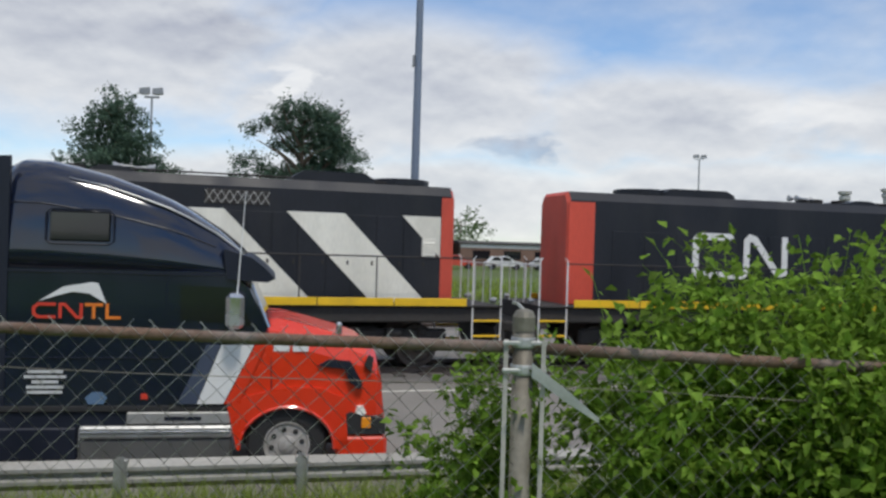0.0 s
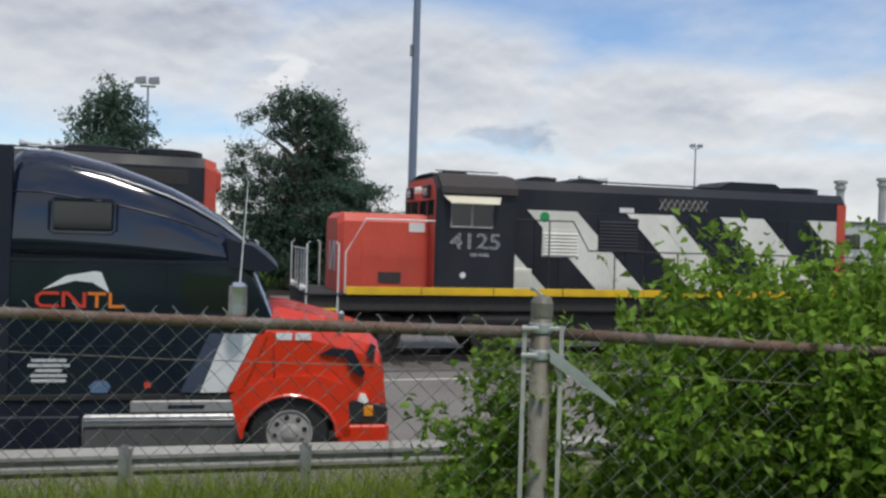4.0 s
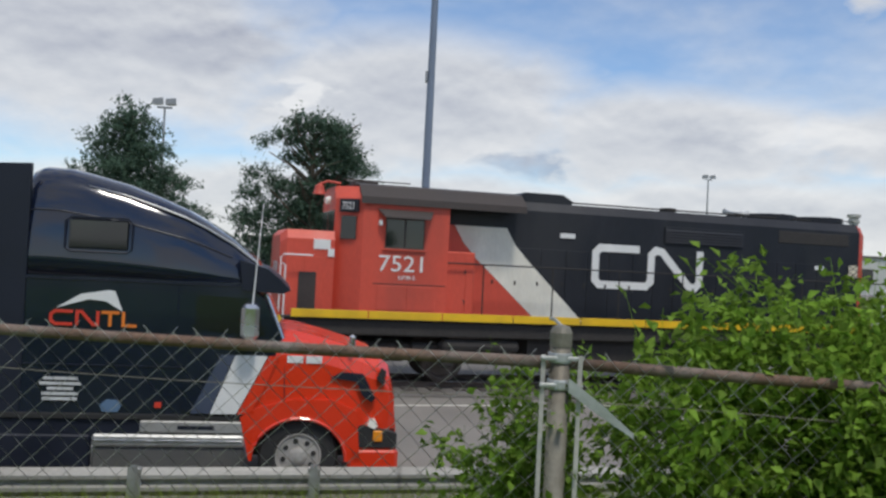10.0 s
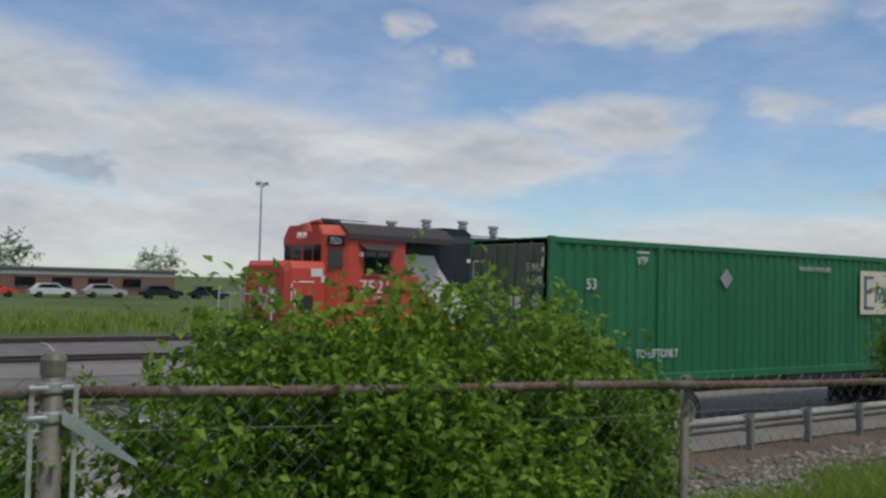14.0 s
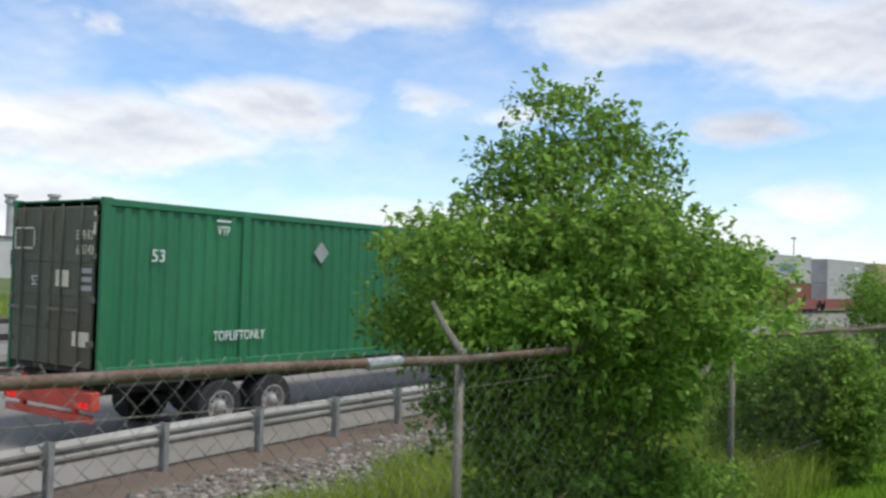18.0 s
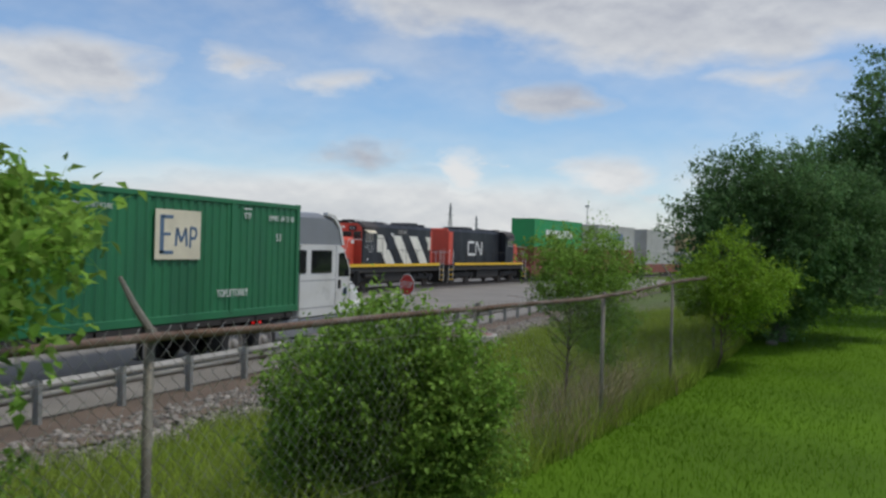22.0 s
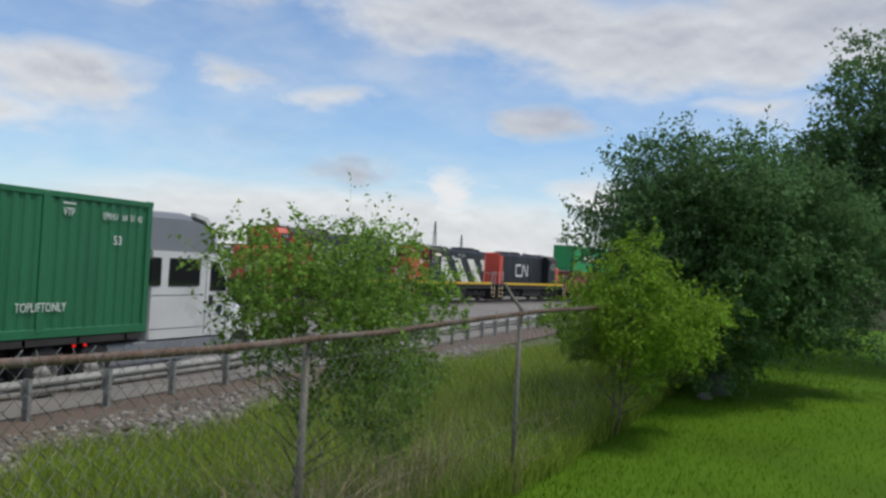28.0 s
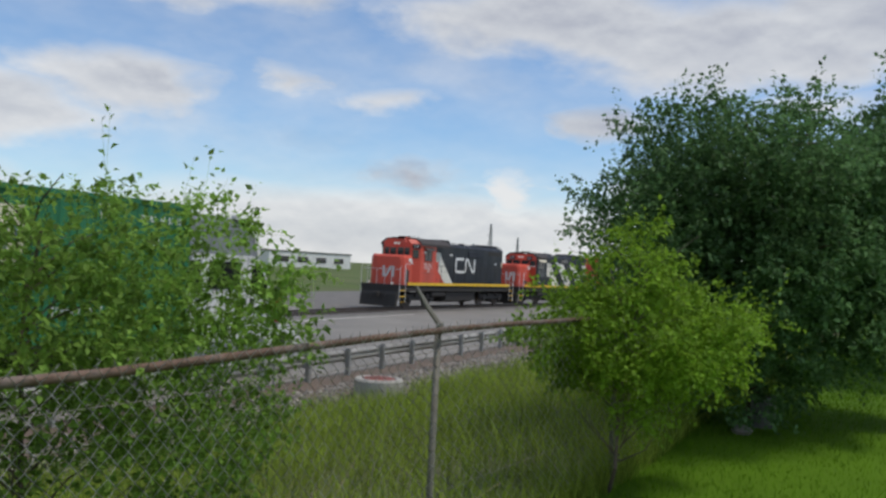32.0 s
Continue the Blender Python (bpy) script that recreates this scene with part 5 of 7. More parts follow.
# ---- the train ----
def loco(name, label, L, nose_x, cab0, cab1, hood1, style):
    """A hood locomotive. x along the track, its nose towards -x, origin on the rail top in the middle."""
    th = thing(name, label, "locomotive", group="locomotives of the train")
    e = L / 2
    # frame, deck and stripes
    part("underframe", Mesh().box(-e, e, -1.42, 1.42, 1.12, 1.48, 0.03), "under", th)
    part("walkway", Mesh().box(-e, e, -1.5, 1.5, 1.48, 1.53, 0.01), "under", th)
    n = int(L / 1.9)
    for i in range(n):
        a = -e + 0.9 + i * (L - 1.8) / n
        for s in (-1, 1):
            part("edge_stripe", Mesh().box(a + 0.012, a + (L - 1.8) / n - 0.012, s * 1.5, s * 1.525, 1.505, 1.685, 0.006), "yellow", th)
    part("fuel_tank", Mesh().loft([[(x, -1.2, 0.5), (x, -1.25, 1.0), (x, -1.2, 1.12), (x, 1.2, 1.12), (x, 1.25, 1.0), (x, 1.2, 0.5), (x, 0.8, 0.35), (x, -0.8, 0.35)] for x in (-2.1, 2.3)]), "under", th)
    part("air_reservoir", Mesh().lathe([(0.05, -4.3), (0.17, -4.2), (0.17, -2.4), (0.05, -2.3)], (0, -1.2, 0.92), "x", 12), "under", th)
    for bx in (-e + 3.25, e - 3.25):
        bg = part("bogie", Mesh().box(bx - 2.0, bx + 2.0, -1.12, -0.95, 0.55, 0.95, 0.05).box(bx - 2.0, bx + 2.0, 0.95, 1.12, 0.55, 0.95, 0.05).box(bx - 0.4, bx + 0.4, -1.0, 1.0, 0.5, 1.0, 0.05), "under", th)
        for ax in (-1.37, 1.37):
            for s in (-1, 1):
                part("wheel", Mesh().lathe([(0.30, s * 0.66), (0.53, s * 0.66), (0.51, s * 0.69), (0.508, s * 0.79), (0.40, s * 0.80), (0.36, s * 0.76), (0.12, s * 0.77), (0.1, s * 0.84), (0.01, s * 0.85)], (bx + ax, 0, 0.51), "y", 22), "wheel", bg)
                part("journal_box", Mesh().box(bx + ax - 0.16, bx + ax + 0.16, s * 1.0, s * 1.2, 0.4, 0.72, 0.04), "under", bg)
                part("spring", Mesh().lathe([(0.09, 0.72), (0.11, 0.76), (0.09, 0.8), (0.11, 0.84), (0.09, 0.88), (0.11, 0.92), (0.09, 0.95)], (bx + ax, s * 1.08, 0), "z", 10), "under", bg)
            part("brake_cylinder", Mesh().lathe([(0.02, bx + ax * 0.5 - 0.2), (0.11, bx + ax * 0.5 - 0.18), (0.11, bx + ax * 0.5 + 0.14), (0.03, bx + ax * 0.5 + 0.2)], (0, -1.18, 0.86), "x", 10), "under", bg)
    # couplers, pilots, steps
    for s in (-1, 1):
        part("pilot", Mesh().prism([(s * (e - 0.02), 1.14), (s * (e + 0.12), 0.9), (s * (e + 0.22), 0.16), (s * (e + 0.06), 0.16), (s * (e - 0.15), 1.0)], -1.35, 1.35), "under", th)
        part("coupler", Mesh().box(s * e, s * (e + 0.42), -0.13, 0.13, 0.76, 1.02, 0.04).box(s * (e + 0.34), s * (e + 0.55), -0.2, 0.12, 0.72, 1.06, 0.05), "under", th)
        for hy in (0.47, -0.57):
            part("hose", Mesh().tube([(s * (e + 0.1), hy, 1.0), (s * (e + 0.34), hy * 1.06, 0.8), (s * (e + 0.38), hy * 1.04, 0.46)], 0.025, 5), "tyre", th)
        for y in (-1.46, 1.46):
            part("stair", Mesh().box(s * (e - 0.72), s * (e - 0.04), y - 0.04 * np.sign(y) - 0.02, y + 0.02, 0.42, 0.47, 0.006).box(s * (e - 0.72), s * (e - 0.04), y - 0.02, y + 0.02, 0.78, 0.83, 0.006).box(s * (e - 0.72), s * (e - 0.04), y - 0.02, y + 0.02, 1.14, 1.19, 0.006), "yellow", th, "yellow edged steps")
            part("stair_post", Mesh().tube([(s * (e - 0.03), y, 0.35), (s * (e - 0.03), y, 2.62), (s * (e - 0.10), y, 2.68)], 0.02, 6), "sign_white", th, "white grab rail")
            part("stair_post", Mesh().tube([(s * (e - 0.74), y, 0.45), (s * (e - 0.74), y, 2.62), (s * (e - 0.68), y, 2.68)], 0.02, 6), "sign_white", th)
        part("end_rail", Mesh().tube([(s * (e - 0.05), y, 2.5) for y in (-1.4, -0.7, 0, 0.7, 1.4)], 0.018, 5), "grey_letter", th)
        for y in (-0.8, -0.3, 0.3, 0.8):
            part("end_post", Mesh().tube([(s * (e - 0.05), y, 1.5), (s * (e - 0.05), y, 2.52)], 0.016, 5), "grey_letter", th)
        for y in (-0.9, 0.9):
            part("ditch_light", Mesh().lathe([(0.04, s * (e - 0.1)), (0.075, s * (e - 0.02)), (0.075, s * (e + 0.05)), (0.03, s * (e + 0.055))], (0, y, 1.62), "x", 12), "lamp_w" if s < 0 else "lampmetal", th)
    # long hood
    hw, ht = 0.92, style["hood_top"]
    hood = Mesh()
    ring = [(-hw, 1.5), (-hw, ht - 0.22), (-hw + 0.16, ht), (hw - 0.16, ht), (hw, ht - 0.22), (hw, 1.5)]
    cut = style["end_cut"]
    hood.loft([[(x, y, z) for y, z in ring] for x in (cab1, hood1 - cut)])
    part("long_hood", hood, "black", th, "black long hood")
    part("hood_end", Mesh().loft([[(x, y * k, 1.5 + (z - 1.5) * q) for y, z in ring] for x, k, q in ((hood1 - cut + 0.002, 1.0, 1.0), (hood1, 1.0 - cut * 0.6, 0.975), (hood1 + 0.03, 0.97 - cut * 0.6, 0.97))]), "red", th, "red hood end with cut corners")
    if style["band"]:
        part("end_band", Mesh().box(hood1 - 0.30, hood1 - 0.01, -hw - 0.014, -hw - 0.004, 1.55, ht - 0.26), "red", th, "red end band")
    x = cab1 + 0.7
    i = 0
    while x < hood1 - 0.75:
        w = 0.58 if i % 3 else 0.66
        part("hood_door", Mesh().box(x + 0.015, x + w - 0.015, -hw - 0.016, -hw, 1.62, style["door_top"], 0.008), style["door_paint"](i), th)
        part("door_latch", Mesh().box(x + w - 0.1, x + w - 0.05, -hw - 0.034, -hw - 0.016, 2.4, 2.5, 0.006), "under", th)
        x += w
        i += 1
    for fx in style["fans"]:
        fan = part("radiator_fan", Mesh().lathe([(0.69, ht - 0.02), (0.71, ht + 0.02), (0.71, ht + 0.15), (0.65, ht + 0.17), (0.3, ht + 0.14), (0.02, ht + 0.14)], (fx, 0, 0), "z", 22), "black", th)
        part("fan_guard", Mesh().box(fx - 0.6, fx + 0.6, -0.02, 0.02, ht + 0.165, ht + 0.18).box(fx - 0.02, fx + 0.02, -0.6, 0.6, ht + 0.165, ht + 0.18), "under", fan)
    for a, b, top in style["blisters"]:
        part("roof_housing", Mesh().loft([[(x, y, ht - 0.02), (x, y, ht + top * k)] + [(x, -y, ht + top * k), (x, -y, ht - 0.02)] for x, y, k in ((a, -0.7, 0.4), (a + 0.25, -0.7, 1), (b - 0.25, -0.7, 1), (b, -0.7, 0.4))]), "black", th)
    for sx in style["stacks"]:
        part("exhaust_stack", Mesh().lathe([(0.2, ht - 0.02), (0.22, ht + 0.14), (0.17, ht + 0.15), (0.15, ht + 0.0)], (sx, 0, 0), "z", 14), "under", th)
    hx = style["horn"]
    horn = part("air_horn", Mesh().box(hx - 0.05, hx + 0.05, -0.25, 0.25, ht, ht + 0.12, 0.01), "under", th)
    for k, (dx, yy) in enumerate(((-0.42, -0.2), (0.45, 0.0), (0.36, 0.2))):
        s = 1 if dx > 0 else -1
        part("horn_bell", Mesh().lathe([(0.02, hx), (0.03, hx + dx * 0.6), (0.09, hx + dx), (0.08, hx + dx + s * 0.01)], (0, yy, ht + 0.15), "x", 10), "alu", horn)
    part("roof_pipe", Mesh().tube([(cab1 + 2.4, -0.65, ht + 0.06), (hood1 - 1.6, -0.65, ht + 0.05)], 0.02, 5), "under", th)
    for a, b, z0, z1, k, paint in style["louvres"]:
        lv = part("louvre_panel", Mesh().box(a, b, -hw - 0.036, -hw - 0.004, z0, z1, 0.008), paint, th)
        for j in range(k):
            z = z0 + 0.06 + j * (z1 - z0 - 0.1) / k
            part("slat", Mesh().prism([(-hw - 0.036, z), (-hw - 0.062, z - 0.01), (-hw - 0.036, z + 0.045)], a + 0.03, b - 0.03, "yz"), paint, lv)
    part("hatch_grille", Mesh().box(style["grille"][0], style["grille"][1], -hw - 0.012, -hw + 0.05, ht - 0.62, ht - 0.3, 0.01), "under", th)
    zig = Mesh()
    a0, a1 = style["grille"]
    nz = 8
    for k in range(nz):
        xa, xb = a0 + (a1 - a0) * k / nz, a0 + (a1 - a0) * (k + 1) / nz
        zig.tube([(xa, -hw - 0.02, ht - 0.6), (xb, -hw - 0.02, ht - 0.32)], 0.012, 3, False).tube([(xa, -hw - 0.02, ht - 0.32), (xb, -hw - 0.02, ht - 0.6)], 0.012, 3, False)
    if style["zig"]:
        part("grille_lattice", zig, "greyc", th, "pale lattice over the grille")
    part("hood_placard", Mesh().box(cab1 + 3.0, cab1 + 3.4, -hw - 0.03, -hw - 0.018, 3.6, 3.72), "sign_white", th)
    # cab
    ct = style["cab_top"]
    ch, kf = style["corner"]
    turn = math.degrees(math.atan2(1.5 * (1 - kf), ch))
    cab = Mesh()
    ring = [(-1.5, 1.5), (-1.5, ct - 0.35), (-1.15, ct - 0.06), (1.15, ct - 0.06), (1.5, ct - 0.35), (1.5, 1.5)]
    cab.loft([[(x, y * k, z) for y, z in ring] for x, k in ((cab0, kf), (cab0 + ch, 1.0), (cab1, 1.0))])
    part("cab", cab, style["cab_paint"], th, style["cab_label"])
    front = Mesh().prism([(y * (kf - 0.015), 1.5 + (z - 1.5) * 0.985) for y, z in ring], cab0 - 0.02, cab0 - 0.003, "yz")
    part("cab_front", front, "red", th, "red cab front")
    r0, r1 = style["roof"]
    roof = Mesh()
    rr = [(-1.58, ct - 0.46), (-1.56, ct - 0.30), (-1.2, ct - 0.02), (-0.6, ct + 0.06), (0.6, ct + 0.06), (1.2, ct - 0.02), (1.56, ct - 0.30), (1.58, ct - 0.46), (1.54, ct - 0.46), (1.50, ct - 0.31), (1.16, ct - 0.055), (0.6, ct + 0.02), (-0.6, ct + 0.02), (-1.16, ct - 0.055), (-1.50, ct - 0.31), (-1.54, ct - 0.46)]
    roof.loft([[(x, y, z) for y, z in rr] for x in (r0, r1)])
    part("cab_roof", roof, "brown", th, "sooty brown cab roof")
    part("roof_hatch", Mesh().box(cab0 + 0.5, cab0 + 1.1, -0.3, 0.3, ct + 0.05, ct + 0.14, 0.02).tube([(cab0 + 0.2, -0.6, ct + 0.12), (cab0 + 1.8, -0.6, ct + 0.12)], 0.015, 4), "brown", th)
    w0, w1 = style["window"]
    v0, v1 = style["win_z"]
    for s in (-1, 1):
        wn = part("side_window", Mesh().box(w0, w1, s * 1.5, s * 1.512, v0, v1, 0.004), "glass", th)
        part("window_frame", Mesh().tube([(w0, s * 1.515, v0 - 0.02), (w1, s * 1.515, v0 - 0.02), (w1, s * 1.515, v1 + 0.02), (w0, s * 1.515, v1 + 0.02), (w0, s * 1.515, v0 - 0.02)], 0.022, 4).tube([((w0 + w1) / 2, s * 1.515, v0 - 0.02), ((w0 + w1) / 2, s * 1.515, v1 + 0.02)], 0.022, 4), style["window_trim"], wn)
        part("sunshade", Mesh().loft([[(w0 - a, s * y, z), (w1 + a, s * y, z), (w1 + a, s * (y + 0.01), z - 0.03), (w0 - a, s * (y + 0.01), z - 0.03)] for a, y, z in ((0.2, 1.51, v1 + 0.22), (0.08, 1.76, v1 + 0.05))]), style["shade"], wn)
    for y0, y1 in ((-1.42 * kf, -0.86 * kf), (-0.76 * kf, -0.06), (0.06, 0.76 * kf), (0.86 * kf, 1.42 * kf)):
        part("windshield", Mesh().box(cab0 - 0.035, cab0 - 0.018, y0, y1, ct - 1.12, ct - 0.62, 0.005), "glass", th)
    for s in (-1, 1):
        nb = part("number_board", Mesh().box(-0.25, 0.25, -0.05, 0.03, -0.15, 0.15, 0.012), "black", th)
        if style["band"]:
            nb.matrix_basis = pose(cab0 - 0.05, s * 0.8, ct - 0.42, 0, 0, -90)
        else:
            nb.matrix_basis = pose(cab0 + ch * 0.48, s * (0.75 * (1 + kf) + 0.02), ct - 0.52, 0, 0, -turn if s < 0 else turn - 180)
        if style["number"]:
            letters("number", style["number"], 0.24, "sign_white", nb, pose(0, -0.056, -0.085), squeeze=0.72)
        if not style["band"]:
            part("quarter_window", Mesh().box(-0.2, 0.2, -0.03, 0.02, -0.28, 0.25, 0.006), "glass", th).matrix_basis = pose(cab0 + ch * 0.48, s * (0.75 * (1 + kf) + 0.012), ct - 1.0, 0, 0, -turn if s < 0 else turn - 180)
    for y in (-0.13, 0.13):
        part("headlight", Mesh().lathe([(0.09, cab0 - 0.02), (0.09, cab0 - 0.1), (0.02, cab0 - 0.105)], (0, y, ct - 0.36), "x", 12), "lamp_w", th)
    if not style["band"]:
        part("bell", Mesh().lathe([(0.15, ct - 0.28), (0.12, ct - 0.2), (0.09, ct - 0.08), (0.02, ct - 0.04)], (cab0 - 0.38, -0.8, 0), "z", 14), "red", th, "small red bell")
        part("bell_bracket", Mesh().tube([(cab0 - 0.38, -0.8, ct - 0.05), (cab0 - 0.2, -0.8, ct + 0.03), (cab0 + 0.1, -0.8, ct)], 0.03, 5), "red", th)
    nx = (cab0 + cab1) / 2 + style["num_dx"]
    if style["number"]:
        cab_number = letters("cab_number", style["number"], 0.52, style["num_paint"], th, pose(nx, -1.508, 2.60), squeeze=1.22 if style["outlined"] else 1.12)
        if style["outlined"]:
            letters("numeral_core", style["number"], 0.52, "black", cab_number, pose(0, -0.004, 0), squeeze=1.22, thin=-0.014)
        letters("model_mark", style["model"], 0.13, style["num_paint"], th, pose(nx + 0.1, -1.508, 2.42))
    # nose
    nw = style["nose_half"]
    nose = Mesh()
    nt = style["nose_top"]
    nring = [(-nw, 1.5), (-nw, nt - 0.2), (-nw + 0.14, nt), (nw - 0.14, nt), (nw, nt - 0.2), (nw, 1.5)]
    nose.loft([[(nose_x, y * 0.86, 1.5 + (z - 1.5) * 0.93) for y, z in nring]] + [[(nose_x + 0.14, y, z) for y, z in nring]] + [[(cab0 - 0.025, y, z) for y, z in nring]])
    part("nose", nose, "red", th, "red nose")
    part("nose_stroke", Mesh().prism([(-0.62, 2.0), (-0.46, 2.0), (-0.46, 2.7), (-0.62, 2.7)], nose_x - 0.014, nose_x - 0.002, "yz").prism([(-0.46, 2.7), (-0.28, 2.7), (0.1, 2.0), (-0.08, 2.0)], nose_x - 0.014, nose_x - 0.002, "yz").prism([(0.10, 2.0), (0.26, 2.0), (0.26, 2.7), (0.10, 2.7)], nose_x - 0.014, nose_x - 0.002, "yz"), "grey_letter", th, "pale nose stripe shapes")
    part("nose_door", Mesh().box(nose_x + 0.55, nose_x + 1.0, -nw - 0.012, -nw, 1.6, nt - 0.6, 0.006), "red", th)
    v = (0.42, 0.82, 1.62, 2.5) if not style["band"] else (0.95, 1.5, 1.75, 2.0)
    part("nose_vent", Mesh().box(nose_x + v[0], nose_x + v[1], -nw - 0.02, -nw - 0.01, v[2], v[3], 0.004), "brown", th)
    part("nose_decal", Mesh().box(cab0 - 0.5, cab0 - 0.12, -nw - 0.016, -nw - 0.004, nt - 0.42, nt - 0.2), "sign_white", th, "white safety decal")
    # handrails along the hood
    posts = [cab1 + 0.9 + 1.75 * k for k in range(int((hood1 - cab1) / 1.75))]
    lo, hi = style["rail_z"]
    for s in (-1, 1):
        part("handrail", Mesh().tube([(cab1 + 0.02, s * 1.44, hi), (cab1 + 1.52, s * 1.44, hi), (cab1 + 1.95, s * 1.44, lo), (e - 0.7, s * 1.44, lo)], 0.02, 6), "under", th)
        for px in posts:
            part("handrail_post", Mesh().tube([(px, s * 1.46, 1.5), (px, s * 1.44, hi if px < cab1 + 1.6 else lo)], 0.018, 5), "under", th)
    bend = [(0.0, 2.8), (0.06, 2.87), (0.7, 2.87)] if not style["band"] else [(0.1, 2.45), (0.55, 3.22), (cab0 - nose_x, 3.22)]
    part("nose_rail", Mesh().tube([(nose_x + bend[0][0], -1.44, 1.5)] + [(nose_x + a, -1.44, z) for a, z in bend], 0.018, 5), "sign_white", th)
    return th


def gp_7521():
    st = dict(hood_top=4.44, cab_top=4.56, win_z=(3.14, 3.78), end_cut=0.24, door_top=3.3, door_paint=lambda i: "black", fans=(5.33, 6.85), blisters=((-2.38, -0.88, 0.24),), stacks=(2.2,), horn=4.2,
              louvres=((1.6, 3.9, 3.6, 4.05, 5, "black"),), grille=(5.0, 7.2), zig=False, cab_paint="red", cab_label="red cab", roof=(-6.35, -2.4), band=False,
              window=(-5.75, -4.86), window_trim="brown", shade="brown", number="7521", model="GP38-2", outlined=False, num_paint="sign_white", num_dx=0.22, nose_half=1.22, nose_top=3.44, rail_z=(2.85, 2.85), corner=(0.55, 0.68))
    th = loco("locomotive", "red and black diesel locomotive with a red cab", 17.4, -8.06, -6.83, -4.26, 7.79, st)
    y0, y1 = -0.945, -0.934
    part("red_field", Mesh().prism([(-4.25, 1.56), (-1.82, 1.56), (-2.0, 1.72), (-3.42, 3.0), (-3.75, 3.36), (-3.98, 3.76), (-4.25, 3.76)], -0.945, -0.931), "red", th, "red paint behind the cab")
    part("pale_band", Mesh().prism([(-3.97, 3.76), (-3.74, 3.36), (-3.41, 3.0), (-1.99, 1.72), (-1.81, 1.56), (-0.58, 1.56), (-0.72, 1.70), (-2.08, 3.0), (-2.42, 3.36), (-2.66, 3.76)], -0.945, -0.931), "white", th, "off-white slanted band")
    locker = part("battery_locker", Mesh().box(-4.25, -3.55, -1.34, -0.95, 1.54, 3.12, 0.03), "red", th, "red locker behind the cab")
    part("locker_door", Mesh().box(-3.76, -3.58, -1.352, -1.335, 1.62, 3.0, 0.006), "red", locker)
    part("locker_hinge", Mesh().box(-3.80, -3.77, -1.36, -1.335, 1.9, 2.0, 0.004).box(-3.80, -3.77, -1.36, -1.335, 2.6, 2.7, 0.004), "brown", locker)
    for x, z in ((-5.4, 1.86), (-4.7, 1.86)):
        part("sill_panel", Mesh().box(x - 0.5, x + 0.18, -1.512, -1.498, 1.72, 2.26, 0.006), "red", th)
    part("cab_seam", Mesh().box(-6.0, -4.3, -1.506, -1.498, 2.30, 2.315), "brown", th)
    part("window_sill", Mesh().box(-5.82, -4.8, -1.55, -1.5, 3.07, 3.11, 0.008), "red", th)
    part("wind_deflector", Mesh().box(-5.93, -5.86, -1.62, -1.5, 3.62, 3.74, 0.006), "sign_white", th)
    decal = part("hazard_decal", Mesh().box(7.22, 7.50, -0.958, -0.946, 2.98, 3.32), "cream", th, "square cream decal")
    part("decal_line", Mesh().tube([(7.23, -0.96, 2.99), (7.49, -0.96, 3.14)], 0.012, 4).tube([(7.49, -0.96, 2.99), (7.23, -0.96, 3.14)], 0.012, 4).tube([(7.23, -0.96, 3.16), (7.49, -0.96, 3.31)], 0.012, 4).tube([(7.49, -0.96, 3.16), (7.23, -0.96, 3.31)], 0.012, 4), "brown", decal)
    part("light_housing", Mesh().box(7.76, 7.96, -0.42, 0.42, 3.72, 4.2, 0.06), "red", th, "red lamp housing on the hood end")
    part("grab_iron", Mesh().tube([(7.0, -0.72, 4.36), (7.0, -0.72, 4.52), (7.5, -0.72, 4.52), (7.5, -0.72, 4.34)], 0.014, 5), "under", th)
    for x, z in ((6.14, 3.15),):
        part("placard", Mesh().box(x, x + 0.28, -0.95, -0.94, z, z + 0.11), "sign_white", th)
    part("nose_decal", Mesh().box(-7.0, -6.86, -1.245, -1.225, 2.86, 3.04), "sign_white", th)
    # the worm: a band bent into two open loops
    r = Mesh()
    ribbon(r, [(0.92, 3.42), (-0.16, 3.42), (-0.28, 3.30), (-0.28, 2.62), (-0.16, 2.50), (1.14, 2.50), (1.26, 2.62), (1.26, 3.30), (1.38, 3.42), (1.56, 3.39), (2.36, 2.54), (2.52, 2.50), (2.65, 2.63), (2.65, 3.46)], 0.19, y0, y1)
    part("logo_band", r, "sign_white", th, "pale bent band emblem")
    return th


